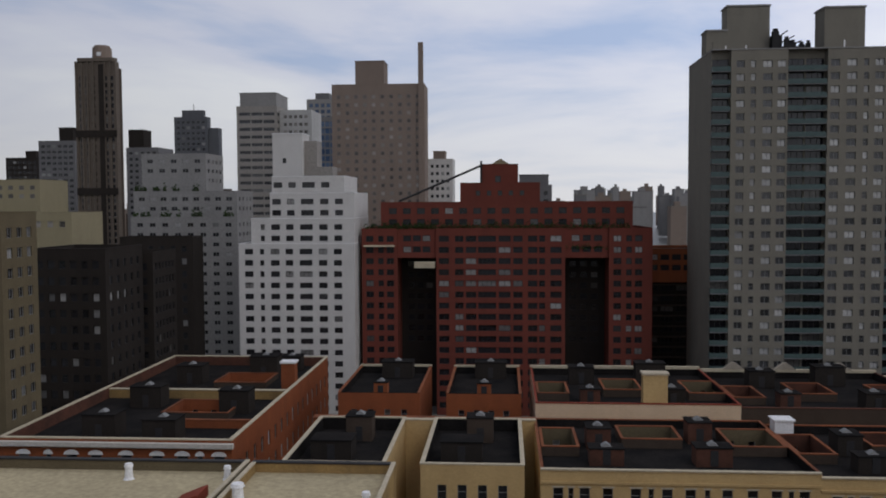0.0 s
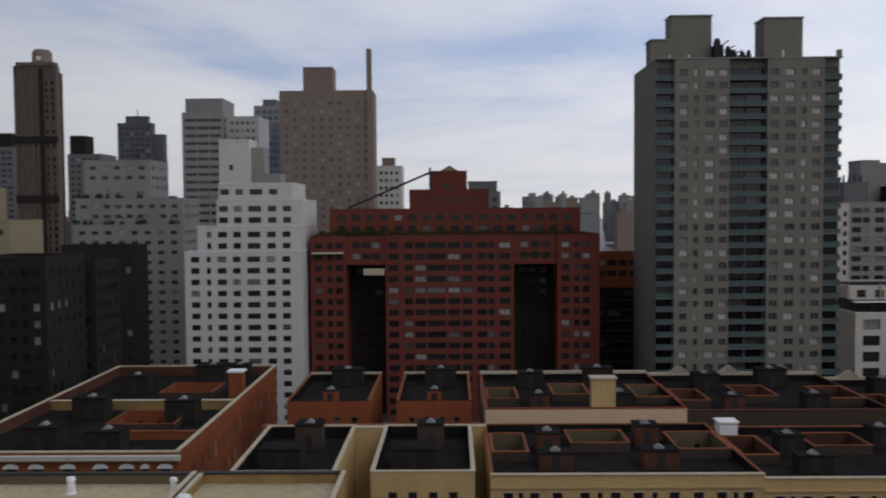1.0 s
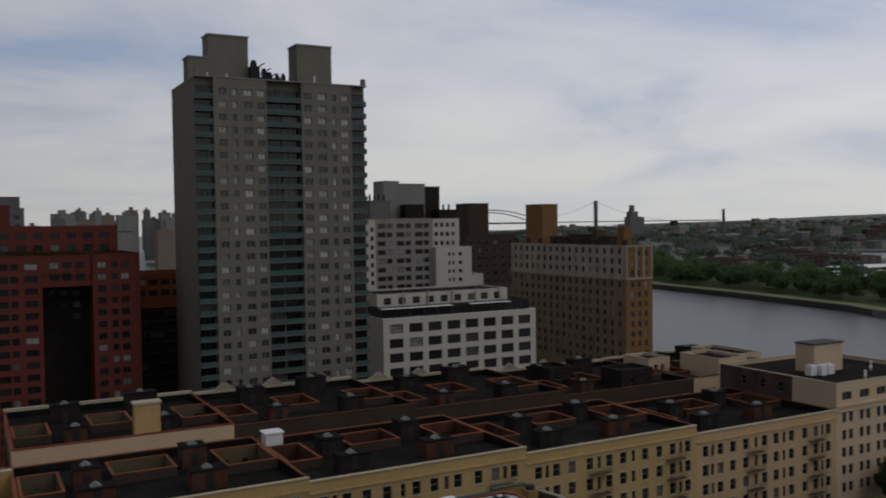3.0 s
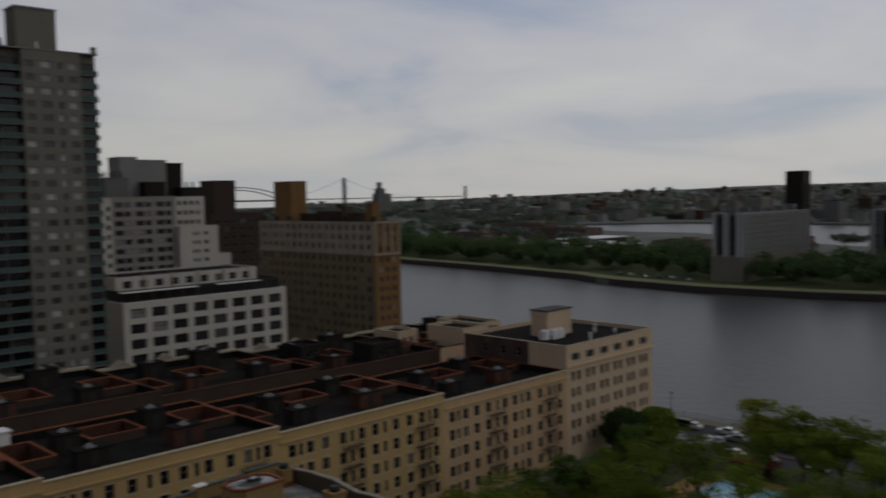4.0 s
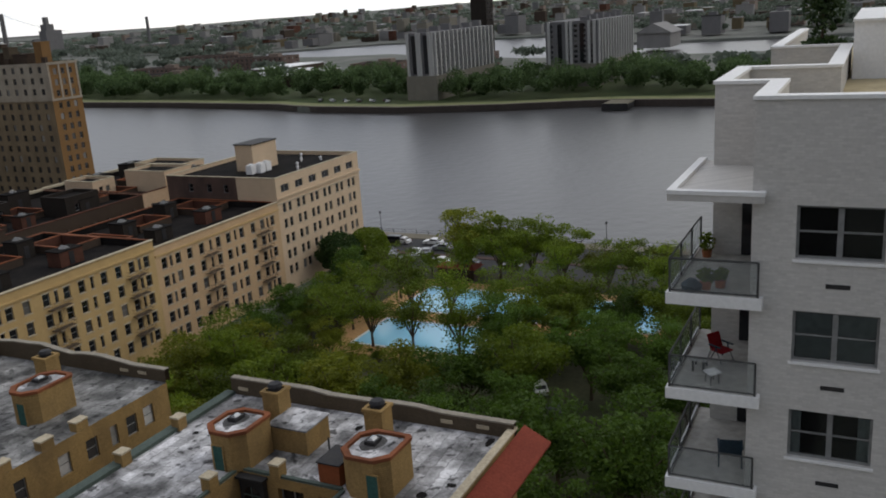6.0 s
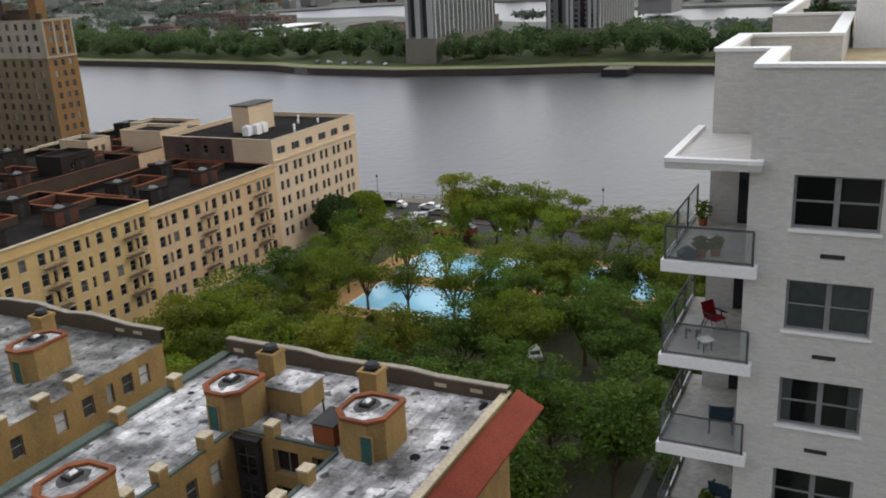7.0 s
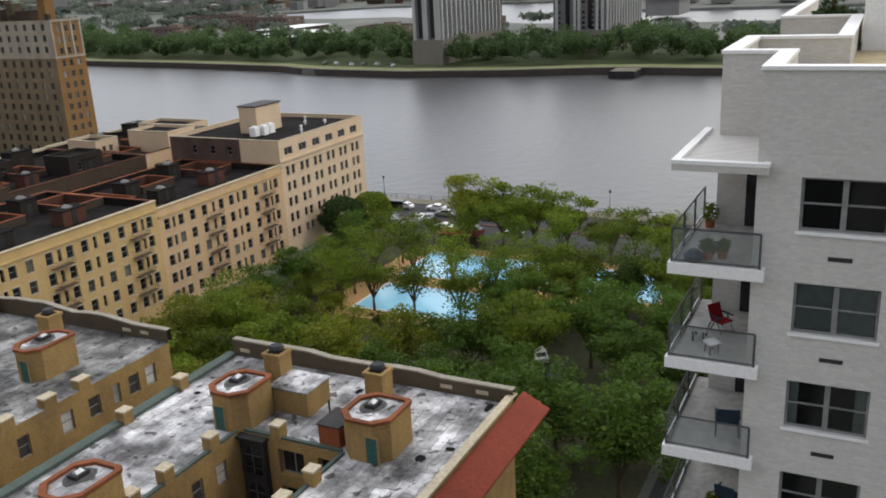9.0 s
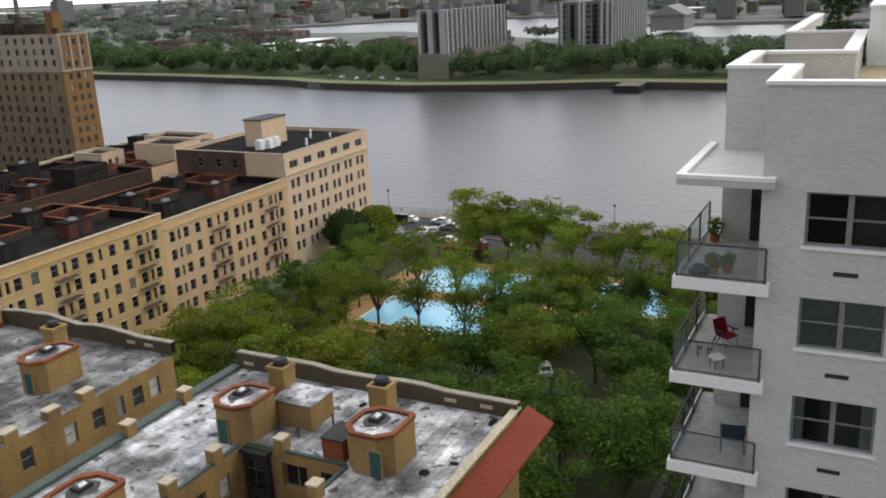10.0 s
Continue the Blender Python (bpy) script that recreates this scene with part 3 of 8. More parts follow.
def roof_deck(parent, x0, x1, y0, y1, zd, wells, zp, wall, coping, deck="tar_roof", deep=11.0):
    """A flat roof with light wells let into it: deck, well walls with windows, low parapets with tile coping round each well."""
    xs = sorted({x0, x1, *[q for w in wells for q in w[:2]]})
    ys = sorted({y0, y1, *[q for w in wells for q in w[2:4]]})
    d = Geo()
    for a, b in zip(xs[:-1], xs[1:]):
        for c, e in zip(ys[:-1], ys[1:]):
            mx, my = (a + b) / 2, (c + e) / 2
            if not any(w[0] < mx < w[1] and w[2] < my < w[3] for w in wells):
                d.face([(a, c, zd), (b, c, zd), (b, e, zd), (a, e, zd)])
    part("roof", d, deck, parent)
    for w in wells:
        a, b, c, e = w[:4]
        g = Geo()
        t = 0.3
        n = max(1, int((b - a) / 2.6))
        facade(g, "S", a, e, zd - deep, b - a, deep + zp - zd, spread(b - a, n, 0.9, 0.3), storeys(deep + zp - zd, 2.95, 1.5, 1.5), parent, glass="glass_dark")
        shell(g, a, b, c, e, zd - deep, zp, "SWE")
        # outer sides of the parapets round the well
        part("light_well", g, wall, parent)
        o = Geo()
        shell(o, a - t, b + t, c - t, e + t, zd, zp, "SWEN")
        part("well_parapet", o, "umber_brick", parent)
        k = Geo()
        rim(k, a - t, b + t, c - t, e + t, zp, zp + 0.14, t + 0.02, 0.05)
        part("coping", k, coping, parent)
        part("well_floor", Geo().face([(a, c, zd - deep + 0.01), (b, c, zd - deep + 0.01), (b, e, zd - deep + 0.01), (a, e, zd - deep + 0.01)]), "tar_roof", parent)


def bulkhead(x, y, z, w, d, h, wall="dark_brick", vent=True):
    """A stair head on a roof: walls, a lid that overhangs, a door and a skylight or turbine on top."""
    b = thing("stair_bulkhead", (x, y, z), "dark brick stair bulkhead with a flat lid on the roof", "roof bulkhead", "stair bulkheads")
    part("wall", Geo().box(x - w / 2, x + w / 2, y - d / 2, y + d / 2, z, z + h), wall, b)
    part("lid", Geo().box(x - w / 2 - 0.12, x + w / 2 + 0.12, y - d / 2 - 0.12, y + d / 2 + 0.12, z + h + 0.003, z + h + 0.16), "tar_roof", b)
    part("door", Geo().box(x - 0.45, x + 0.45, y - d / 2 - 0.05, y - d / 2 - 0.002, z + 0.1, z + 2.0), "dark_metal", b)
    if vent:
        part("skylight", Geo().prism([(x - 0.6, y - 0.6), (x + 0.6, y - 0.6), (x + 0.6, y + 0.6), (x - 0.6, y + 0.6)], z + h + 0.165, z + h + 0.55, 0,
                                     [(x - 0.1, y - 0.5), (x + 0.1, y - 0.5), (x + 0.1, y + 0.5), (x - 0.1, y + 0.5)]), "frame_grey", b)
    return b


def fire_escape(parent, x, y, zs, w=3.4):
    """Iron balconies with rails at each storey, and the ladders between them."""
    for i, z in enumerate(zs):
        g = Geo()
        g.box(x - w / 2, x + w / 2, y - 1.0, y - 0.02, z - 0.06, z)
        for zz in (0.45, 0.95):
            g.bar((x - w / 2, y - 1.0, z + zz), (x + w / 2, y - 1.0, z + zz), 0.025)
            for sx in (-1, 1):
                g.bar((x + sx * w / 2, y - 1.0, z + zz), (x + sx * w / 2, y, z + zz), 0.025)
        k = 9
        for q in range(k + 1):
            g.bar((x - w / 2 + w * q / k, y - 1.0, z), (x - w / 2 + w * q / k, y - 1.0, z + 0.95), 0.018)
        if i + 1 < len(zs):
            s = 1 if i % 2 else -1
            for o in (-0.25, 0.25):
                g.bar((x - s * w * 0.32, y - 0.5 + o, z), (x + s * w * 0.32, y - 0.5 + o, zs[i + 1] if zs[i + 1] > z else z - 2.95), 0.03)
        part("fire_escape", g, "rusty_iron", parent)


def row_house(x0, x1, zt, mirror=False, wells=(), y0=98.0, y1=121.5, coping="coping_pale", escapes=()):
    h = thing("apartment_house", ((x0 + x1) / 2, y0, GZ), "six-storey buff brick apartment house with sash windows and dark roof", "apartment building", "row of buff brick apartment houses")
    wid, hh = x1 - x0, zt - GZ
    k = wid / 30.8
    cols = [(a * k, b * k) for a, b in ROW_COLS]
    if mirror:
        cols = [(wid - b, wid - a) for a, b in reversed(cols)]
    rows = storeys(hh, 2.95, 1.75, 2.0, 0.4)
    g = Geo()
    facade(g, "S", x0, y0, GZ, wid, hh, cols, rows, h, glass="glass_dark")
    shell(g, x0, x1, y0, y1, GZ, zt, "WEN")
    part("wall", g, "peach_brick" if x0 > 90 else "buff_brick", h)
    inner = Geo()
    shell(inner, x0 + 0.35, x1 - 0.35, y0 + 0.35, y1 - 0.35, zt - 1.1, zt, "SWEN")
    part("parapet_lining", inner, "tar_roof", h, "dark tarred inner face of the parapet")
    # sills and lintels of stone
    sills = Geo()
    for a, b in cols:
        for c, d in rows:
            sills.box(x0 + a - 0.12, x0 + b + 0.12, y0 - 0.09, y0 + 0.1, GZ + c - 0.12, GZ + c - 0.003)
            sills.box(x0 + a - 0.14, x0 + b + 0.14, y0 - 0.05, y0 - 0.003, GZ + d + 0.003, GZ + d + 0.2)
    tagged(part("window_trim", sills, "stone_trim", h), kind="stuff")
    c = Geo().box(x0, x1, y0 - 0.16, y0 + 0.38, zt, zt + 0.16)
    part("coping", c, coping, h, "pale stone coping along the street front")
    part("cornice", Geo().box(x0 + 0.003, x1 - 0.003, y0 - 0.22, y0 + 0.05, zt - 1.5, zt - 1.25), "buff_brick", h)
    k2 = Geo().box(x0, x1, y1 - 0.38, y1 + 0.06, zt, zt + 0.13).box(x0, x0 + 0.36, y0 + 0.385, y1 - 0.385, zt, zt + 0.13).box(x1 - 0.36, x1, y0 + 0.385, y1 - 0.385, zt, zt + 0.13)
    part("coping", k2, "coping_orange", h, "orange tile coping")
    # tan wells of the first house hold the well's shade in their colour
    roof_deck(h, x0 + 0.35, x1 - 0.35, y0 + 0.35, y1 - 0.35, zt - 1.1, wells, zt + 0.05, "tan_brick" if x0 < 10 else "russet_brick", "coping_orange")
    for e in escapes:
        fire_escape(h, x0 + e, y0, [GZ + r[0] - 0.5 for r in rows[:-1]])
    return h


SEGS = [(4.0, 34.8, 26.0), (34.8, 65.5, 25.5), (65.5, 96.4, 24.6), (96.4, 128.2, 23.3)]
for i, (a, b, z) in enumerate(SEGS):
    wells = [(a + 0.8, a + 4.8, 107.5, 116.0), (a + 11.0, a + 18.0, 111.5, 117.5), (a + 24.0, a + 30.0, 108.5, 116.5)]
    row_house(a, b, z, bool(i % 2), wells, escapes=(12.3, 26.5) if i > 1 else ((26.5,) if i else ()))
    zd = z - 1.1
    for x, y, w, d, hh in ((a + 7.8, 112.0, 3.0, 3.2, 2.6), (a + 8.0, 104.5, 4.0, 2.4, 2.0), (a + 20.5, 104.8, 4.2, 2.6, 2.2), (a + 21.0, 115.0, 3.0, 3.0, 2.7)):
        bulkhead(x, y, zd, w, d, hh, "russet_brick" if w > 4.1 or not i else "dark_brick")


def end_house():
    """The taller house at the river end."""
    x0, x1, y0, y1, z = 128.2, 157.2, 98.0, 124.0, 27.7
    h = thing("apartment_house", (142, y0, GZ), "cream brick corner apartment house, taller than its row", "apartment building", "row of buff brick apartment houses")
    cols = []
    u = 1.5
    while u < 27:
        cols += [(u, u + 1.05), (u + 1.75, u + 2.8)]
        u += 4.55
    rows = storeys(z - GZ - 4.0, 3.0, 1.7, 1.0, 0.6)
    g = Geo()
    facade(g, "S", x0, y0, GZ, x1 - x0, z - GZ - 4.0, cols, rows, h, glass="glass_dark")
    facade(g, "S", x0, y0, z - 4.0, x1 - x0, 4.0, [(a, a + 2.5, "2") for a, _ in cols[::2]], [(1.1, 2.5)], h, glass="glass_dark")
    shell(g, x0, x1, y0, y0 + 9.0, GZ, z, "W")
    shell(g, x0, x1, y0, y1, GZ, z, "EN")
    w = Geo()
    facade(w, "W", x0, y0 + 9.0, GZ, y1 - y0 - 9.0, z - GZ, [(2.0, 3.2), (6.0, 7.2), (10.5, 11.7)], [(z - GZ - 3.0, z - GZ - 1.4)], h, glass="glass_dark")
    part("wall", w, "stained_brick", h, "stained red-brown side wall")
    shell(g, x0 + 0.3, x1 - 0.3, y0 + 0.3, y1 - 0.3, z - 0.7, z, "SWEN")
    part("wall", g, "cream_brick", h)
    part("cornice", Geo().box(x0 - 0.2, x1 + 0.25, y0 - 0.3, y0 - 0.003, z - 4.0, z - 3.65), "cream_brick", h)
    part("cornice", Geo().box(x0 - 0.2, x1 + 0.2, y0 - 0.18, y0 - 0.003, z - 4.9, z - 4.75), "stone_trim", h)
    sills = Geo()
    for a, b in cols:
        for c, d in rows:
            sills.box(x0 + a - 0.12, x0 + b + 0.12, y0 - 0.09, y0 + 0.1, GZ + c - 0.12, GZ + c - 0.003)
    tagged(part("window_trim", sills, "stone_trim", h), kind="stuff")
    part("roof", Geo().face([(x0 + 0.3, y0 + 0.3, z - 0.7), (x1 - 0.3, y0 + 0.3, z - 0.7), (x1 - 0.3, y1 - 0.3, z - 0.7), (x0 + 0.3, y1 - 0.3, z - 0.7)]), "tar_roof", h)
    c = Geo()
    rim(c, x0, x1, y0, y1, z + 0.002, z + 0.12)
    part("coping", c, "coping_pale", h)
    p = thing("roof_penthouse", (142, 112, z - 0.7), "cream rendered lift penthouse with a dark flat lid", "roof bulkhead")
    part("wall", Geo().box(137.5, 145.4, 109.8, 114.0, z - 0.7, z + 4.5), "cream_brick", p)
    part("lid", Geo().box(137.3, 145.6, 109.6, 114.2, z + 4.503, z + 4.7), "dark_metal", p)
    for x, y in ((134.6, 108.2), (136.4, 107.4), (138.6, 107.6)):
        t = thing("rooftop_cooling_unit", (x, y, z - 0.7), "white rooftop cooling unit on the tar roof", "cooling unit", "rooftop cooling units")
        part("casing", Geo().box(x - 0.75, x + 0.75, y - 0.7, y + 0.7, z - 0.55, z + 1.2), "white_paint", t)
        part("fan_cowl", Geo().cyl(x, y, z + 1.203, z + 1.4, 0.5), "white_paint", t)
        part("skid", Geo().box(x - 0.6, x + 0.6, y - 0.6, y + 0.6, z - 0.7, z - 0.553), "dark_metal", t)
    for x, y in ((144, 104), (149, 106.5), (151, 103), (140.5, 101.5), (154, 110)):
        t = thing("roof_vent", (x, y, z - 0.7), "small white mushroom vent on a tar roof", "roof vent", "roof vents")
        part("pipe", Geo().cyl(x, y, z - 0.7, z - 0.1, 0.18), "white_paint", t)
        part("cap", Geo().cyl(x, y, z - 0.097, z + 0.2, 0.36, 0.1), "white_paint", t)


end_house()


def rear_row():
    segs = [(4.6, 34.8, 26.0, "cream_brick"), (34.8, 65.5, 25.6, "umber_brick"), (65.5, 96.4, 24.6, "umber_brick"), (96.4, 128.2, 23.6, "umber_brick"), (128.2, 157.0, 23.8, "cream_brick")]
    for i, (a, b, z, wall) in enumerate(segs):
        h = thing("apartment_house", ((a + b) / 2, 131, GZ), "rear six-storey brick apartment house with light wells in its dark roof", "apartment building", "rear row of apartment houses")
        g = Geo()
        facade(g, "S", a, 131.0, GZ, b - a, z - GZ, spread(b - a, 9, 1.0), storeys(z - GZ, 2.95, 1.6, 2.4, 0.5, 2), h, glass="glass_dark")
        shell(g, a, b, 131.0, 159.5, GZ, z, "WEN")
        part("wall", g, wall, h)
        inner = Geo()
        shell(inner, a + 0.35, b - 0.35, 131.35, 159.15, z - 1.1, z, "SWEN")
        part("parapet_lining", inner, "tar_roof", h, "dark tarred inner face of the parapet")
        c = Geo().box(a, b, 130.9, 131.4, z + 0.002, z + 0.15).box(a, a + 0.36, 131.403, 159.1, z + 0.002, z + 0.15).box(b - 0.36, b, 131.403, 159.1, z + 0.002, z + 0.15)
        part("coping", c, "red_tile" if i == 0 else "russet_brick", h)
        part("coping", Geo().box(a, b, 159.0, 159.7, z + 0.002, z + 0.5), "coping_pale", h, "pale stone coping")
        wells = [(a + 0.8, a + 5.2, 138.0, 146.0), (a + 11.5, a + 17.0, 141.0, 149.0), (a + 24.5, a + 30.0, 139.0, 148.0)]
        # first house again: tan well walls, dimmed by colour
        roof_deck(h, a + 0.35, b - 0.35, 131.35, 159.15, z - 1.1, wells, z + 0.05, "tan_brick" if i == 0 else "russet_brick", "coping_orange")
        zd = z - 1.1
        for x, y, w, d, hh in ((a + 8.5, 152.0, 4.2, 3.2, 2.8), (a + 21.0, 136.0, 3.5, 3.2, 2.6), (a + 20.5, 154.0, 5.0, 3.0, 3.2), (a + 8.6, 137.0, 3.0, 2.6, 2.2)):
            bulkhead(x, y, zd, w, d, hh, "russet_brick" if w < 3.2 else "dark_brick")
        if 0 < i < 4:
            # stepped stone gables along the street behind
            for q in (6.0, 15.0, 24.5):
                gx = a + q
                part("gable", Geo().prism([(gx - 1.9, 158.95), (gx + 1.9, 158.95), (gx + 1.9, 159.75), (gx - 1.9, 159.75)], z + 0.5, z + 1.7, 0, [(gx - 0.3, 159.0), (gx + 0.3, 159.0), (gx + 0.3, 159.7), (gx - 0.3, 159.7)]), "weathered_stone", h)
    # raised cream storeys and dark plant rooms at the river end
    for x0, x1, y0, y1, z0, z1, wall, lab in ((135.0, 143.0, 130.9, 142.0, 22.7, 27.0, "cream_brick", "raised cream brick storey on the dark roof"), (127.4, 133.4, 143.5, 151.5, 22.5, 26.0, "cream_brick", "raised cream brick storey on the dark roof"), (112.5, 120.5, 134.5, 141.0, 22.5, 26.2, "dark_brick", "blackened brick plant room on the dark roof"), (146.0, 153.0, 136.0, 150.0, 22.7, 26.4, "cream_brick", "raised cream brick storey on the dark roof"), (103.5, 109.5, 146.0, 153.0, 22.5, 25.8, "dark_brick", "blackened brick plant room on the dark roof")):
        r = thing("roof_storey", ((x0 + x1) / 2, (y0 + y1) / 2, z0), lab, "roof storey", "roof storeys")
        block(r, x0, x1, y0, y1, z0, z1, wall, {"S": dict(cols=spread(x1 - x0, 2, 1.0), rows=[(0.9, 2.2)], glass="glass_dark")}, parapet=0.5, coping="coping_pale" if wall == "cream_brick" else None)
    # the broad chimney
    c = thing("chimney_stack", (22.3, 131.5, 25), "tall buff brick chimney stack between the roofs", "chimney")
    part("shaft", Geo().box(20.6, 24.2, 131.5, 133.4, 24.9, 30.3), "buff_brick", c)
    part("cap", Geo().box(20.4, 24.4, 131.3, 133.6, 30.303, 30.6), "stone_trim", c)
    w = thing("roof_shed", (36.5, 118.5, 24.4), "white painted metal shed on the dark roof", "roof shed")
    part("wall", Geo().box(35.5, 37.9, 117.2, 119.4, 24.4, 27.1), "white_paint", w)
    part("lid", Geo().box(35.3, 38.1, 117.0, 119.6, 27.103, 27.3), "white_paint", w)


rear_row()


def west_houses():
    """Two narrow front houses with a court between them, and the red brick pair behind."""
    for x0, x1, west in ((-25.6, -13.6, True), (-9.6, 2.2, False)):
        zt = 26.4
        h = thing("apartment_house", ((x0 + x1) / 2, 98, GZ), "narrow buff brick apartment house with pale parapets round a black roof", "apartment building", "narrow buff apartment houses")
        g = Geo()
        facade(g, "S", x0, 98, GZ, x1 - x0, zt - GZ, spread(x1 - x0, 4, 1.05, 1.3), storeys(zt - GZ, 2.95, 1.75, 2.3, 0.5), h)
        shell(g, x0, x1, 98, 119.5, GZ, zt, "WEN")
        part("wall", g, "buff_brick", h)
        inner = Geo()
        shell(inner, x0 + 0.45, x1 - 0.45, 98.45, 119.05, zt - 1.6, zt, "SWEN")
        part("parapet_lining", inner, "tar_roof", h, "dark tarred inner face of the parapet")
        c = Geo()
        rim(c, x0, x1, 98, 119.5, zt + 0.002, zt + 0.16, 0.45)
        part("coping", c, "coping_pale", h)
        part("roof", Geo().face([(x0 + 0.45, 98.45, zt - 1.6), (x1 - 0.45, 98.45, zt - 1.6), (x1 - 0.45, 119.05, zt - 1.6), (x0 + 0.45, 119.05, zt - 1.6)]), "tar_roof", h)
        bulkhead((x0 + x1) / 2 + 0.5, 114.5, zt - 1.6, 3.4, 3.0, 3.2, "umber_brick")
        bulkhead((x0 + x1) / 2 - 1.5, 106.0, zt - 1.6, 5.0, 3.6, 2.4, "dark_brick", False)
    for x0, x1 in ((-26.5, -13.4), (-9.2, 2.6)):
        zt = 26.0
        h = thing("apartment_house", ((x0 + x1) / 2, 137, GZ), "red brick apartment house with orange tile coping and black roof", "apartment building", "red brick rear houses")
        g = Geo()
        facade(g, "S", x0, 137.0, GZ, x1 - x0, zt - GZ, spread(x1 - x0, 4, 0.95), storeys(zt - GZ, 2.95, 1.6, 2.6, 0.5), h, glass="glass_dark")
        shell(g, x0, x1, 137, 160, GZ, zt, "WEN")
        part("wall", g, "orange_brick", h)
        inner = Geo()
        shell(inner, x0 + 0.35, x1 - 0.35, 137.35, 159.65, zt - 1.2, zt, "SWEN")
        part("parapet_lining", inner, "tar_roof", h, "dark tarred inner face of the parapet")
        c = Geo().box(x0 - 0.05, x0 + 0.4, 136.95, 159.6, zt + 0.002, zt + 0.15).box(x1 - 0.4, x1 + 0.05, 136.95, 159.6, zt + 0.002, zt + 0.15)
        part("coping", c, "coping_orange", h)
        part("coping", Geo().box(x0 - 0.05, x1 + 0.05, 159.603, 160.1, zt + 0.002, zt + 0.35), "coping_pale", h)
        part("roof", Geo().face([(x0 + 0.35, 137.35, zt - 1.2), (x1 - 0.35, 137.35, zt - 1.2), (x1 - 0.35, 159.65, zt - 1.2), (x0 + 0.35, 159.65, zt - 1.2)]), "tar_roof", h)
        bulkhead((x0 + x1) / 2, 140.0, zt - 1.2, 2.2, 2.2, 2.4, "orange_brick")
        bulkhead((x0 + x1) / 2 + 0.8, 156.5, zt - 1.2, 5.5, 3.2, 2.8, "dark_brick")
    # end walls of the narrow courts
    for a, b, y in ((-13.59, -9.61, 118.2), (2.21, 4.2, 118.6)):
        e = thing("court_wall", ((a + b) / 2, y, GZ), "buff brick end wall of a narrow court", "wall")
        part("wall", Geo().box(a, b, y, y + 0.7, GZ, 26.4), "buff_brick", e)
        part("coping", Geo().box(a, b, y - 0.1, y + 0.8, 26.403, 26.56), "coping_pale", e)
    # low link with an orange coping that closes the court
    k = thing("court_wall", (-10, 121, GZ), "red brick court wall with orange tile coping", "wall")
    part("wall", Geo().box(-27, 4.3, 121.5, 123.0, GZ, 25.7), "orange_brick", k)
    part("coping", Geo().box(-27.1, 4.4, 121.4, 123.1, 25.703, 25.85), "coping_orange", k)


west_houses()

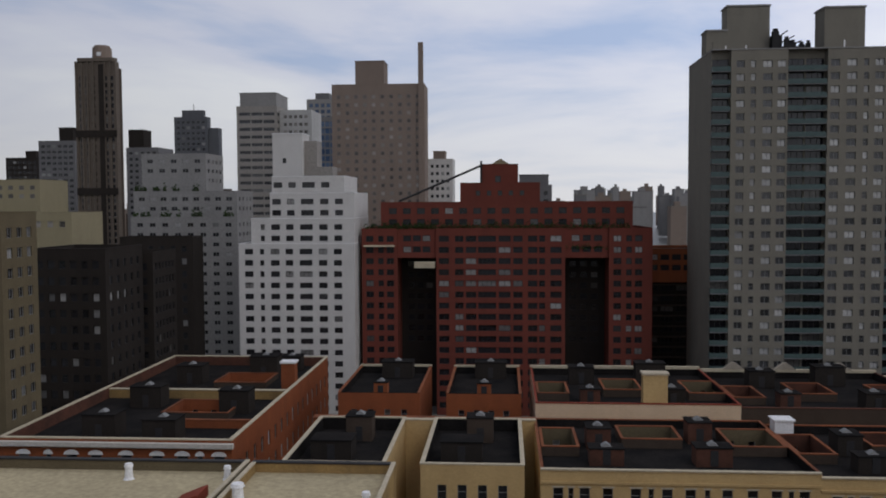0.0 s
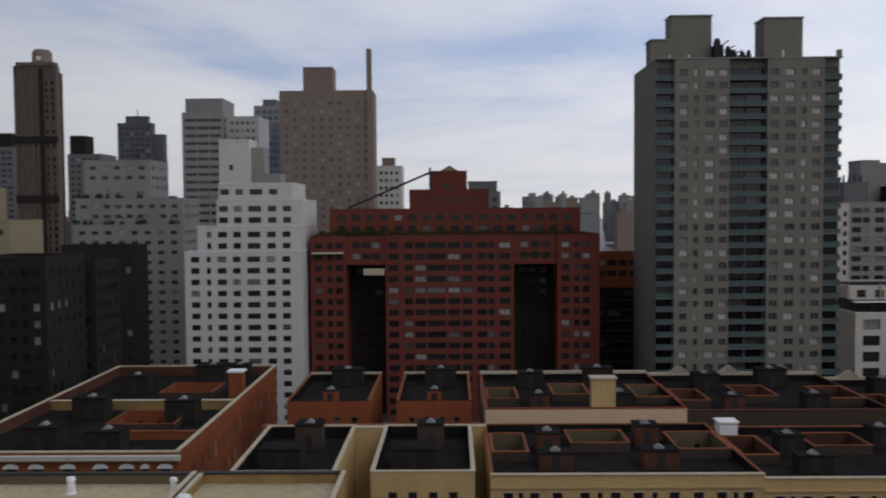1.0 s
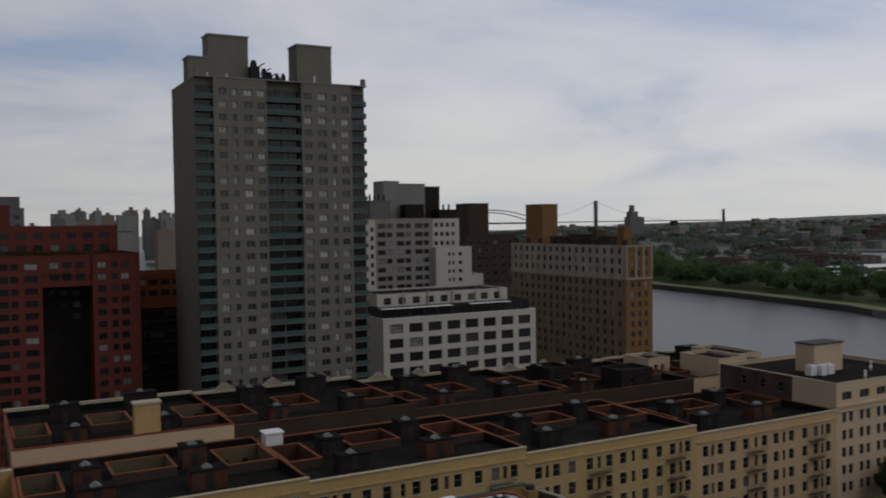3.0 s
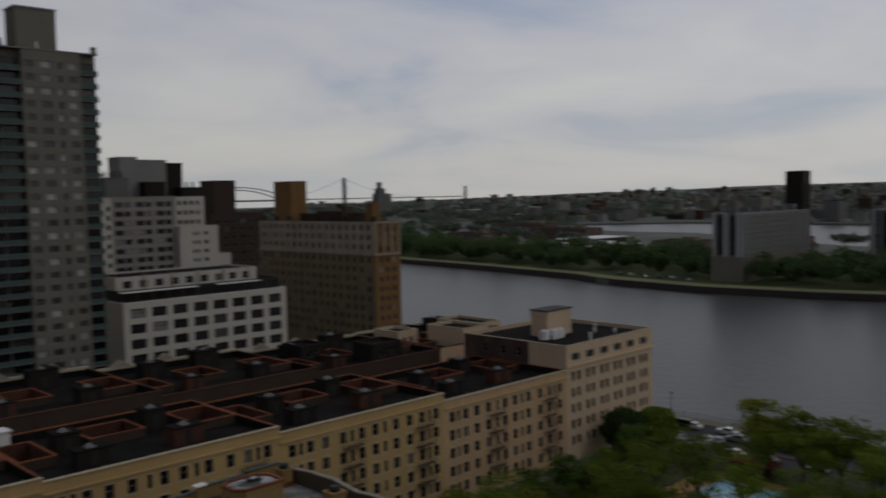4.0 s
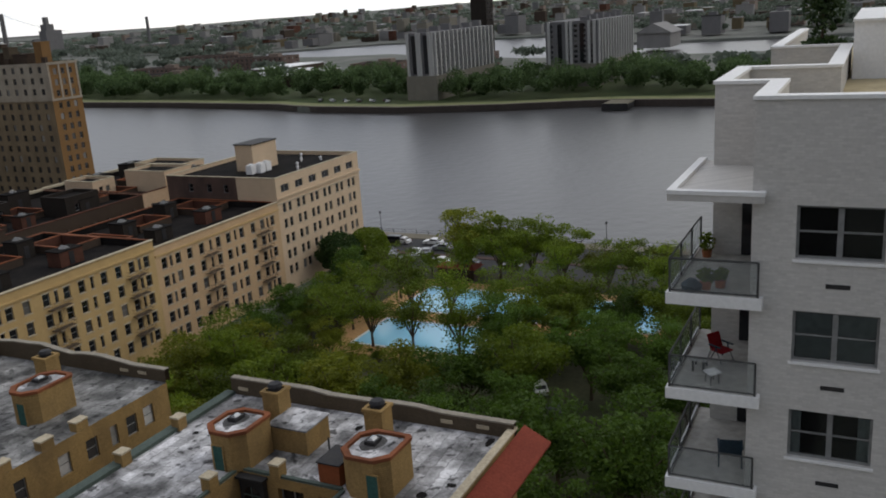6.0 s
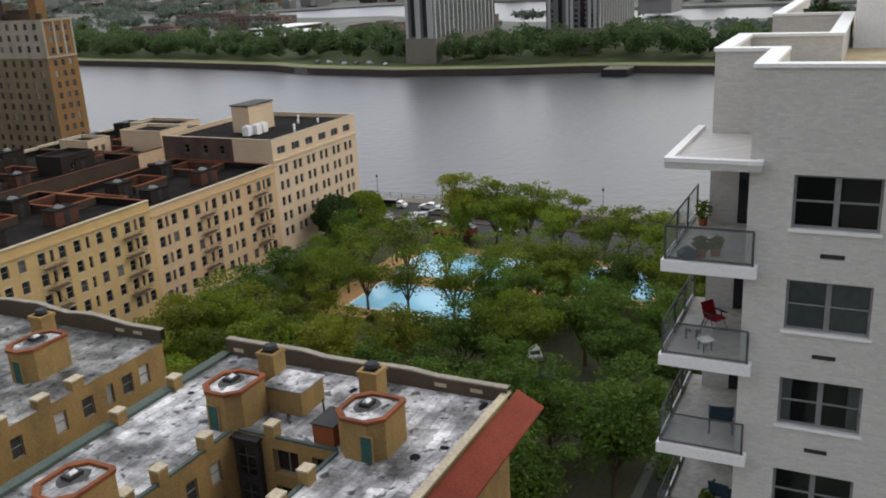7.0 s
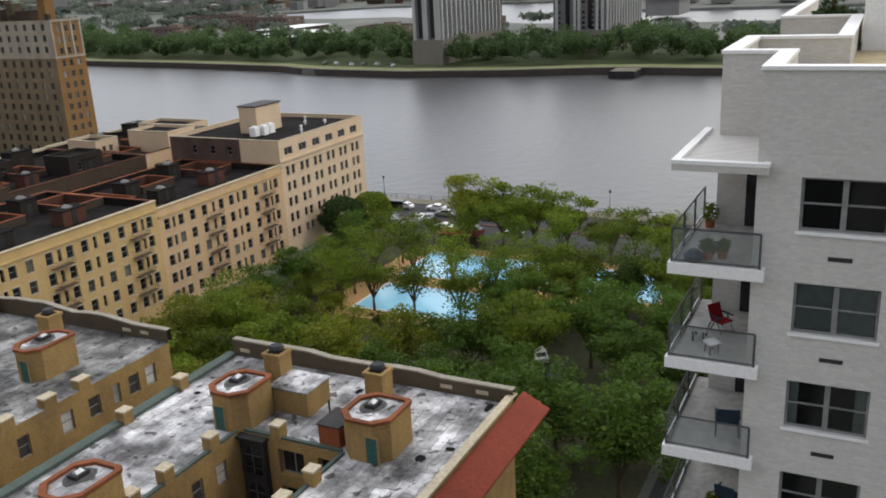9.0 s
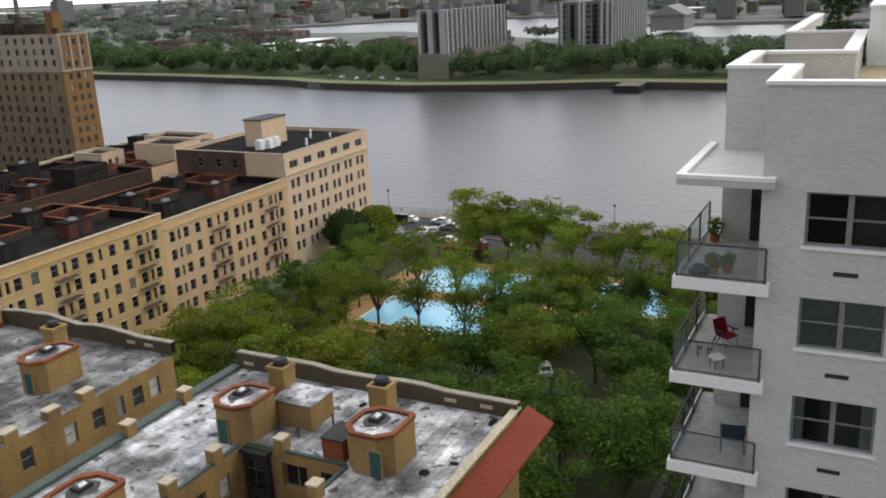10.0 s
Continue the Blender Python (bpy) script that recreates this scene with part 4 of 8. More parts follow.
# ---------------------------------------------------------------- school with the orange parapets
def school():
    x0, x1, y0, y1, zt = -65.4, -34.6, 108.0, 169.0, 26.0
    s = thing("school_building", (-50, y0, GZ), "orange brick school with a white cornice and arched top windows", "school")
    g = Geo()
    xs = [(2.6, 4.1), (6.3, 7.0), (9.0, 10.5), (12.2, 13.7), (16.2, 17.7), (20.3, 21.8), (23.6, 25.1), (26.3, 27.0), (28.4, 29.9)]
    rows = storeys(zt - GZ, 4.0, 2.3, 1.95, 0.8)
    facade(g, "S", x0, y0, GZ, x1 - x0, zt - GZ, xs, rows, s, glass="glass_dark")
    facade(g, "E", x1, y0, GZ, y1 - y0, zt - GZ, spread(y1 - y0, 16, 1.3), storeys(zt - GZ, 4.0, 2.2, 3.2, 0.8), s, glass="glass_blinds")
    shell(g, x0, x1, y0, y1, GZ, zt, "WN")
    t = 0.5
    part("wall", g, "orange_brick", s)
    inner = Geo()
    shell(inner, x0 + t, x1 - t, y0 + t, y1 - t, zt - 1.7, zt, "SWEN")
    part("parapet_lining", inner, "russet_brick", s, "darkened brick inner face of the parapet")
    c = Geo()
    rim(c, x0, x1, y0, y1, zt + 0.002, zt + 0.16, t)
    part("coping", c, "coping_pale", s)
    part("cornice", Geo().box(x0 - 0.6, x1 + 0.3, y0 - 0.7, y0 - 0.003, zt - 0.85, zt - 0.3).box(x0 - 0.4, x1 + 0.2, y0 - 0.35, y0 - 0.003, zt - 1.05, zt - 0.853), "limewash", s, "pale painted cornice")
    # stone hoods over the top windows
    for a, b in xs:
        gx, w = x0 + (a + b) / 2, (b - a) / 2 + 0.25
        arch = [(gx + w * math.cos(q), rows[0][1] + GZ - 0.05 + 0.62 * math.sin(q)) for q in np.linspace(0, math.pi, 8)]
        h = Geo()
        h.face([(x, y0 - 0.18, z) for x, z in arch])
        for (xa, za), (xb, zb) in zip(arch, arch[1:] + arch[:1]):
            h.face([(xa, y0 - 0.18, za), (xb, y0 - 0.18, zb), (xb, y0 - 0.003, zb), (xa, y0 - 0.003, za)])
        part("window_hood", h, "white_paint", s)
    wells = [(-50.5, -41.0, 126.0, 134.0), (-50.0, -41.5, 148.0, 156.0)]
    roof_deck(s, x0 + t, x1 - t, y0 + t, y1 - t, zt - 1.7, wells, zt - 0.8, "orange_brick", "coping_orange")
    # cross wall with its pale coping, and inner parapets
    part("cross_wall", Geo().box(x0 + t, x1 - t, 139.0, 139.7, zt - 1.7, zt - 0.3), "golden_brick", s)
    part("coping", Geo().box(x0 + t, x1 - t, 138.9, 139.8, zt - 0.297, zt - 0.15), "coping_pale", s)
    for y in (120.5,):
        part("cross_wall", Geo().box(-51.0, x1 - t, y, y + 0.5, zt - 1.7, zt - 0.6), "orange_brick", s)
        part("coping", Geo().box(-51.0, x1 - t, y - 0.06, y + 0.56, zt - 0.597, zt - 0.45), "coping_orange", s)
    for x, y, w, d, hh in ((-55.0, 116.0, 4.6, 3.6, 3.2), (-46.0, 114.5, 4.6, 3.6, 3.0), (-41.0, 131.0, 4.6, 3.4, 3.4), (-56.0, 134.0, 5.0, 3.4, 3.2), (-44.0, 158.5, 5.0, 4.0, 3.8), (-55.5, 152.0, 4.6, 3.6, 3.2), (-40.5, 164.0, 4.0, 3.0, 2.8)):
        bulkhead(x, y, zt - 1.7, w, d, hh)
    c = thing("chimney_stack", (-36.3, 146, 24), "orange brick chimney stack with a white cap", "chimney")
    part("shaft", Geo().box(-37.6, -35.3, 144.6, 146.6, 24.3, 29.2), "orange_brick", c)
    part("cap", Geo().box(-37.8, -35.1, 144.4, 146.8, 29.203, 29.5), "white_paint", c)


school()


# ---------------------------------------------------------------- flat tan roof in front
def tan_roof_house():
    z = 30.3
    h = thing("flat_roofed_house", (-38, 70, GZ), "low house with a tan gravel roof behind dark parapets", "apartment building")
    for x0, x1, a in ((-75.0, -24.6, 0), (-24.2, -10.4, 1)):
        g = Geo()
        shell(g, x0, x1, 40, 82.2, GZ, z + 0.9, "SWEN")
        shell(g, x0 + 0.35, x1 - 0.35, 40.35, 81.7, z, z + 0.9, "SWEN")
        part("wall", g, "golden_brick" if a else "tan_brick", h)
        part("roof", Geo().face([(x0 + 0.35, 40.35, z), (x1 - 0.35, 40.35, z), (x1 - 0.35, 81.7, z), (x0 + 0.35, 81.7, z)]), "tan_deck", h)
        c = Geo().box(x0, x1 - 0.4, 81.6, 82.3, z + 0.902, z + 1.05)
        part("coping", c, "dark_metal", h)
        part("coping", Geo().box(x1 - 0.4, x1 + 0.02, 40, 82.3, z + 0.902, z + 1.06).box(x0, x0 + 0.4, 40, 81.59, z + 0.902, z + 1.06), "coping_pale", h)
    for x, y, r, hh in ((-35.2, 79.0, 0.38, 1.5), (-25.9, 79.4, 0.34, 1.3), (-23.0, 73.2, 0.55, 1.7), (-11.9, 73.6, 0.36, 1.0), (-49.5, 80.0, 0.38, 1.5)):
        v = thing("roof_vent", (x, y, z), "white painted round vent pipe on a tan roof", "roof vent", "white roof vents")
        part("flashing", Geo().cyl(x, y, z, z + 0.2, r * 1.35, r, 14), "white_paint", v)
        part("pipe", Geo().cyl(x, y, z + 0.2, z + hh - 0.3, r, r * 0.85, 14), "white_paint", v)
        part("cap", Geo().cyl(x, y, z + hh - 0.297, z + hh, r * 1.12, r * 0.9, 14), "white_paint", v)
    p = thing("roof_hatch", (-26.6, 73.5, z), "slanted red-brown roof hatch", "roof hatch")
    part("body", Geo().prism([(-28.6, 72), (-26.2, 72), (-26.2, 75.0), (-28.6, 75.0)], z, z + 0.9, 0, [(-26.4, 72), (-26.2, 72), (-26.2, 75.0), (-26.4, 75.0)]), "red_tile", p)


tan_roof_house()


# ---------------------------------------------------------------- towers across the wide street
def balcony(parent, x0, x1, y, z, out=1.3, rail="teal_rail"):
    b = hang(new("balcony", Geo().box(x0, x1, y - out, y - 0.002, z - 0.2, z).data("balcony", "grey_concrete")), parent)
    g = Geo().box(x0, x1, y - out, y - out + 0.05, z + 0.05, z + 1.0)
    g.box(x0, x0 + 0.05, y - out + 0.053, y - 0.01, z + 0.05, z + 1.0).box(x1 - 0.05, x1, y - out + 0.053, y - 0.01, z + 0.05, z + 1.0)
    part("railing", g, rail, b)


def grey_tower():
    x0, x1, y0, y1, zt = 43.7, 83.2, 190.0, 214.0, 87.8
    t = thing("apartment_tower", (63, y0, GZ), "tall grey brick apartment tower with stacks of balconies", "apartment tower")
    hh, pitch = zt - GZ, 2.76
    rows = storeys(hh, pitch, 1.45, 2.2, 2, 25)
    g = Geo()
    bay0, bay1 = 59.2 - x0, 67.3 - x0
    left = [(4.9 - 3.8, 6.6 - 3.8, "2"), (7.9 - 3.8, 8.9 - 3.8), (10.4 - 3.8, 12.3 - 3.8, "2"), (13.4 - 3.8, 15.1 - 3.8, "2")]
    right = [(0.6, 2.4, "2"), (3.9, 5.9, "2"), (7.3, 8.3), (9.6, 11.4, "2")]
    tall = [(a - 0.6, b + 0.45) for a, b in rows]
    facade(g, "S", x0 + 3.8, y0, GZ, bay0 - 3.8, hh, left, rows, t, glass="glass_blinds", depth=0.3)
    facade(g, "S", x0 + bay1, y0, GZ, x1 - x0 - bay1 - 3.8, hh, right, rows, t, glass="glass_blinds", depth=0.3)
    # corner bays, set back behind their balconies; wide dark panes stand in for shade
    for a in (x0, x1 - 3.8):
        facade(g, "S", a, y0 + 1.4, GZ, 3.8, hh, [(0.15, 3.65, "3")], tall, t, glass="glass_dark", frame_mat="dark_metal", depth=0.2)
    for x in (x0 + 3.8, x1 - 3.8):
        g.face([(x, y0, GZ), (x, y0 + 1.4, GZ), (x, y0 + 1.4, zt), (x, y0, zt)])
    # the recessed middle bay, its shade likewise put into oversized dark panes
    facade(g, "S", x0 + bay0, y0 + 1.8, GZ, bay1 - bay0, hh, [(0.2, 3.85, "3"), (4.25, 7.9, "3")], tall, t, glass="glass_dark", frame_mat="dark_metal", depth=0.2)
    for x in (x0 + bay0, x0 + bay1):
        g.face([(x, y0, GZ), (x, y0 + 1.8, GZ), (x, y0 + 1.8, zt), (x, y0, zt)])
    shell(g, x0, x1, y0 + 1.4, y1, GZ, zt, "WEN")
    shell(g, x0 + 0.3, x1 - 0.3, y0 + 2.1, y1 - 0.3, zt - 1.2, zt, "SWEN")
    part("wall", g, "grey_brick", t)
    part("coping", Geo().box(x0 - 0.1, x1 + 0.1, y0 - 0.12, y0 + 2.1, zt + 0.002, zt + 0.25).box(x0 - 0.1, x0 + 0.4, y0 + 2.103, y1, zt + 0.002, zt + 0.25).box(x1 - 0.4, x1 + 0.1, y0 + 2.103, y1, zt + 0.002, zt + 0.25), "pale_concrete", t)
    part("roof", Geo().face([(x0, y0 + 2, zt - 1.2), (x1, y0 + 2, zt - 1.2), (x1, y1, zt - 1.2), (x0, y1, zt - 1.2)]), "tar_roof", t)
    for a, b in rows:
        z = GZ + a - 0.75
        balcony(t, x0, x0 + 3.75, y0 + 1.4, z, 1.35)
        balcony(t, x1 - 3.75, x1, y0 + 1.4, z, 1.35)
        balcony(t, x0 + bay0 + 0.05, x0 + bay1 - 0.05, y0 + 1.8, z, 1.7)
    for nm, a, b, c, d, z, lab in (("lift_penthouse", 49.0, 58.2, 200, 205, 98.9, "grey rendered lift penthouse on the tower roof"), ("roof_penthouse", 44.6, 48.99, 200, 205, 93.6, "low grey penthouse on the tower roof"), ("lift_penthouse", 68.2, 76.6, 195, 201, 97.2, "grey rendered lift penthouse on the tower roof")):
        p = thing(nm, ((a + b) / 2, c, zt - 1.2), lab, "roof penthouse", "tower penthouses")
        part("wall", Geo().box(a, b, c, d, zt - 1.2, z), "grey_brick", p)
        part("lid", Geo().box(a - 0.2, b + 0.2, c - 0.2, d + 0.2, z + 0.003, z + 0.35), "pale_concrete", p)
        part("vent_slot", Geo().box(a + 4.0, a + 4.35, c - 0.05, c - 0.003, zt + 0.4, zt + 2.6), "white_paint", p)
    m = thing("roof_machinery", (61, 200, zt - 1.2), "dark roof machinery and pipes beside the penthouse", "roof machinery")
    part("tank", Geo().box(58.5, 60.6, 199, 203, zt - 1.2, zt + 4.6), "dark_metal", m)
    part("duct", Geo().box(60.6, 66.6, 199.5, 202, zt - 1.2, zt + 2.2), "dark_metal", m)
    for x, w, h in ((59.0, 1.4, 5.8), (61.4, 1.0, 4.1), (62.6, 1.5, 3.3), (64.6, 1.1, 2.9), (66.0, 0.9, 3.2)):
        part("fan_box", Geo().box(x - w / 2, x + w / 2, 198.2, 198.99, zt - 1.2, zt + h - 0.5).cyl(x, 198.6, zt + h - 0.497, zt + h, w * 0.35, w * 0.45, 8), "dark_metal", m)
    for i in range(3):
        part("pipe", Geo().bar((59.4 + i * 1.1, 198.6, zt + 3.9 - i), (61.6 + i * 1.5, 198.6, zt + 5.4 - i * 1.1), 0.14, 0, 6), "dark_metal", m)
    for x in (x0 + 0.5, x1 - 0.6):
        q = thing("roof_stub", (x, y0 + 0.5, zt + 0.25), "small square masonry stub on the parapet", "parapet stub", "parapet stubs")
        part("body", Geo().box(x - 0.45, x + 0.45, y0, y0 + 0.9, zt + 0.25, zt + 1.6), "grey_brick", q)
        part("cap", Geo().box(x - 0.5, x + 0.5, y0 - 0.05, y0 + 0.95, zt + 1.603, zt + 1.7), "grey_brick", q)


grey_tower()


def white_house():
    y0, y1 = 200.0, 222.0
    t = thing("white_apartment_building", (-48, y0, GZ), "white brick apartment building stepping back at the top", "apartment building")
    cols = [(1.4, 3.4, "2"), (5.0, 6.0), (7.5, 9.6, "2"), (11.0, 12.8, "2"), (14.3, 17.3, "3"), (18.8, 20.8, "2"), (22.3, 24.2, "2")]
    X = -61.6

    def cut(a, b):
        return [(c[0] + X - a, c[1] + X - a, *c[2:]) for c in cols if c[0] + X > a + 0.3 and c[1] + X < b - 0.3]
    for a, b, z0, z1, yo in ((-61.6, -34.5, GZ, 46.8, 0), (-58.8, -34.6, 46.8, 52.6, 0.8), (-54.6, -34.7, 52.6, 58.5, 2.0), (-54.5, -37.4, 58.5, 62.4, 3.5)):
        h = z1 - z0
        block(t, a, b, y0 + yo, y1, z0, z1, "white_brick", {"S": dict(cols=cut(a, b), rows=storeys(h, 2.61, 1.3, 1.15 if h > 10 else 1.3, 0.3), glass="glass_sparse", frame_mat="dark_metal", depth=0.3)}, coping="white_paint", parapet=0.5)
    p = thing("tank_house", (-52, 214, 61.9), "plain white tank house above the white building", "roof penthouse")
    part("wall", Geo().box(-57.0, -49.6, 214, 222, 61.9, 73.2), "white_brick", p)
    part("stair_tower", Geo().box(-49.597, -46.4, 216, 222, 61.9, 71.6), "band_concrete", p)
    part("low_house", Geo().box(-46.397, -42.5, 216, 222, 61.9, 65.2), "band_concrete", p)
    part("window", Geo().box(-54.5, -53.6, 213.94, 213.997, 66.0, 67.3), "glass_dark", p)
    part("cap", Geo().box(-57.1, -49.5, 213.9, 222.1, 73.203, 73.4), "white_paint", p)


white_house()


def red_house():
    y0, y1 = 205.0, 228.0
    t = thing("red_apartment_building", (0, y0, GZ), "broad red brick apartment building with bands of windows and deep courts", "apartment building")
    R = lambda h, top, low=0.5: storeys(h, 2.62, 1.42, top, low)
    W3 = dict(glass="glass_far", frame_mat="dark_metal", depth=0.25)
    zt = 50.0
    parts = [(-33.6, -25.2, 0), (-16.0, 14.0, 1), (24.1, 34.0, 2)]
    for a, b, k in parts:
        w = b - a
        if k == 1:
            cols = [(0.6, 3.0, "2"), (4.4, 6.4, "2"), (6.9, 9.4, "2"), (9.8, 14.0, "4"), (14.6, 17.4, "2"), (18.0, 20.2, "2"), (21.4, 23.6, "2"), (24.0, 25.4), (26.6, 29.2, "2")]
        else:
            cols = [(1.0, 2.8, "2"), (3.9, 5.2), (5.9, 7.6, "2")]
        block(t, a, b, y0, y1, GZ, zt, "red_brick", {"S": dict(cols=cols, rows=R(zt - GZ, 1.6), **W3)}, parapet=0.6)
    # deep courts between the fronts, their shade put into a near-black brick colour
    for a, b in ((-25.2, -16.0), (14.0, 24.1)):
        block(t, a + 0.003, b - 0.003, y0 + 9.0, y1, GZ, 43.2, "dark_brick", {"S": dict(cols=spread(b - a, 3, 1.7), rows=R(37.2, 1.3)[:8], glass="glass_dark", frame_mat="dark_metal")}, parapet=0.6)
        block(t, a + 0.003, b - 0.003, y0 + 0.6, y1, 43.2, zt, "red_brick", {"S": dict(cols=spread(b - a, 3, 1.9), rows=R(zt - 43.2, 1.5, 0.2), **W3)}, parapet=0.6)
    block(t, -29.2, 29.7, y0 + 1.6, y1, zt, 56.2, "red_brick", {"S": dict(cols=spread(58.9, 17, 1.9), rows=R(6.2, 1.3, 0.3), **W3)}, parapet=0.6)
    block(t, -10.7, 8.5, 213, y1 - 1, 55.6, 60.8, "red_brick", {"S": dict(cols=spread(19.2, 5, 1.1, 3), rows=[(2.2, 3.4)], **W3)}, parapet=0.4)
    block(t, -5.5, 3.3, 214, y1 - 3, 60.4, 65.3, "red_brick", {"S": dict(cols=[(3.2, 4.6)], rows=[(0.6, 2.2)], **W3)}, parapet=0.2)
    part("pyramid_roof", Geo().prism([(-3.2, 216), (1.2, 216), (1.2, 221), (-3.2, 221)], 65.5, 66.9, 0, [(-1.1, 218.4), (-0.9, 218.4), (-0.9, 218.6), (-1.1, 218.6)]), "tan_brick", t)
    # terrace awnings and parapet bands
    for a, b, z, m in ((-33.0, -25.8, 45.9, "coping_pale"), (-21.0, -16.2, 42.0, "coping_pale")):
        w = thing("terrace_awning", ((a + b) / 2, y0 - 0.7, z), "cream fabric awning over a terrace", "awning", "terrace awnings")
        part("cover", Geo().prism([(a, y0 - 1.4), (b, y0 - 1.4), (b, y0 - 0.003), (a, y0 - 0.003)], z, z + 0.35, 0, [(a, y0 - 1.3), (b, y0 - 1.3), (b, y0 - 0.003), (a, y0 - 0.003)]), m, w)
        if z < 43:
            part("valance", Geo().box(a, b, y0 - 1.42, y0 - 1.38, z - 1.1, z - 0.003), m, w)
    # hedges on the set-back terraces, thickened to stand in for dark recess bands
    g = Geo()
    rng = random.Random(5)
    for a, b, z in ((-29, 29, 50.0), (9, 30, 45.2), (-33, -17, 50)):
        for i in range(int((b - a) * 26)):
            c = Vector((rng.uniform(a, b), y0 + rng.uniform(0.3, 1.3), z + abs(rng.gauss(0.45, 0.5))))
            s = rng.uniform(0.12, 0.26)
            u = Vector((rng.gauss(0, 1), rng.gauss(0, 1), rng.gauss(0, 1))).normalized()
            q = u.orthogonal().normalized()
            g.face([c + s * u, c + s * q, c - s * u, c - s * q])
    solid("terrace_hedge", g, "leaves_dark", "dark green hedges and shrubs on roof terraces", "hedge", kind="stuff")
    m = thing("slanted_roof_mast", (-25, 212, 56), "long slanted steel boom rising to the red penthouse", "roof boom")
    part("boom", Geo().bar((-25.6, 212, 56.5), (-5.3, 213.8, 65.2), 0.28, 0, 6), "dark_metal", m)
    part("post", Geo().box(-5.9, -5.4, 213.5, 213.95, 60.9, 66.2), "dark_metal", m)
    block(t, 34.4, 51.0, 222, 240, 36.0, 44.3, "orange_brick", {"S": dict(cols=spread(16.6, 5, 2.2), rows=R(8.3, 1.3), **W3)}, parapet=0.6)
    # lower wall in near-black brick: the shade behind its balconies is in the colour
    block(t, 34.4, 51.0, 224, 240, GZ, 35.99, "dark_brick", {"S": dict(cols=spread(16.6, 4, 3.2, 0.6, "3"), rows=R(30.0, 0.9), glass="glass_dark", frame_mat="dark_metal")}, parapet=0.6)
    for i in range(11):
        part("balcony_slab", Geo().box(34.6, 50.8, 222.2, 223.99, 35.2 - 2.62 * i, 35.45 - 2.62 * i), "umber_brick", t)


red_house()


def simple_tower(name, label, x0, x1, y0, depth, zt, wall, cols, pitch, wh, ww=1.6, glass="glass_far", top=2.0, most=30, style="1", side=None, category="apartment building", z0=GZ, group="distant towers", coping=None, frame_mat="frame_grey"):
    t = thing(name, ((x0 + x1) / 2, y0, z0), label, category, group)
    f = {"S": dict(cols=spread(x1 - x0, cols, ww, 0.8, style), rows=storeys(zt - z0, pitch, wh, top, 1.0, most), glass=glass, frame_mat=frame_mat)}
    if side:
        f[side[0]] = dict(cols=spread(depth, side[1], ww, 0.8, style), rows=storeys(zt - z0, pitch, wh, top, 1.0, most), glass=glass, frame_mat=frame_mat)
    block(t, x0, x1, y0, y0 + depth, z0, zt, wall, f, coping=coping, parapet=0.6)
    return t


def cap_box(t, x0, x1, y0, y1, z0, z1, wall, name="penthouse"):
    b = hang(new(name, Geo().box(x0, x1, y0, y1, z0, z1).data(name, wall)), t)
    part("lid", Geo().box(x0 - 0.15, x1 + 0.15, y0 - 0.15, y1 + 0.15, z1 + 0.003, z1 + 0.3), wall, b)


# north-west skyline
t = simple_tower("apartment_slab", "brown brick apartment slab with a tall flue on its roof", -59.0, -27.2, 300, 14, 96.6, "brown_brick", 10, 2.75, 1.3, 1.3, most=22, glass="glass_soft", top=3.5)
cap_box(t, -51.5, -41.5, 304, 314, 96, 105, "brown_brick")
part("flue", Geo().box(-29.2, -27.5, 299.2, 300.8, 30, 110.5), "brown_brick", t)
t = simple_tower("apartment_tower", "pale grey apartment tower with bands of windows", -101.6, -86.0, 330, 36, 93.0, "band_concrete", 3, 2.9, 1.25, 4.3, glass="glass_sparse", most=24, side=("E", 9), style="4", top=2.2)
cap_box(t, -100.8, -86.8, 332, 350, 92.5, 98.2, "pale_concrete")
g = Geo()
facade(g, "S", -85.997, 334, GZ, 12.4, 86.0, spread(12.4, 5, 1.3), storeys(86.0, 2.9, 1.2, 2.0, 1.0, 22), t, glass="glass_soft")
shell(g, -85.997, -73.6, 334, 352, GZ, 92.0, "WEN")
g.face([(-85.997, 334, 92.0), (-73.6, 334, 92.0), (-73.6, 352, 92.0), (-85.997, 352, 92.0)])
part("side_wall", g, "rib_concrete", t, "paler side wing")
t = simple_tower("glass_tower", "blue glass office tower behind the apartment blocks", -94.3, -80.5, 420, 20, 97.6, "grey_concrete", 5, 3.3, 2.6, 2.2, glass="glass_blue", most=12)
t = simple_tower("apartment_tower", "pale apartment tower with blue glazed corner", -100.5, -87.0, 445, 20, 109.0, "pale_concrete", 4, 3.1, 2.0, 2.0, glass="glass_blue", most=10)
cap_box(t, -97, -90, 450, 458, 108.5, 112.5, "grey_concrete")
t = simple_tower("dark_tower", "slender dark bronze tower with vertical ribs", -189.2, -170.8, 380, 3, 119.0, "bronze_brick", 6, 3.0, 2.2, 1.7, glass="glass_dark", most=28, top=6.0)
part("core", Geo().box(-187, -174.5, 383, 394, GZ, 118), "umber_brick", t)
for x in np.linspace(-188.9, -171.1, 8):
    part("rib", Geo().box(x - 0.4, x + 0.4, 379.3, 379.99, GZ, 119.3), "bronze_brick", t)
for z in (60.5, 86.0):
    part("band", Geo().box(-189.4, -170.6, 379.0, 379.28, z, z + 3.0), "dark_brick", t)
# a proud near-black strip; the shade of a recess is put into its colour
part("recess", Geo().box(-178.6, -176.2, 379.2, 379.95, GZ, 118.0), "dark_brick", t, "dark strip drawn for a shaded recess")
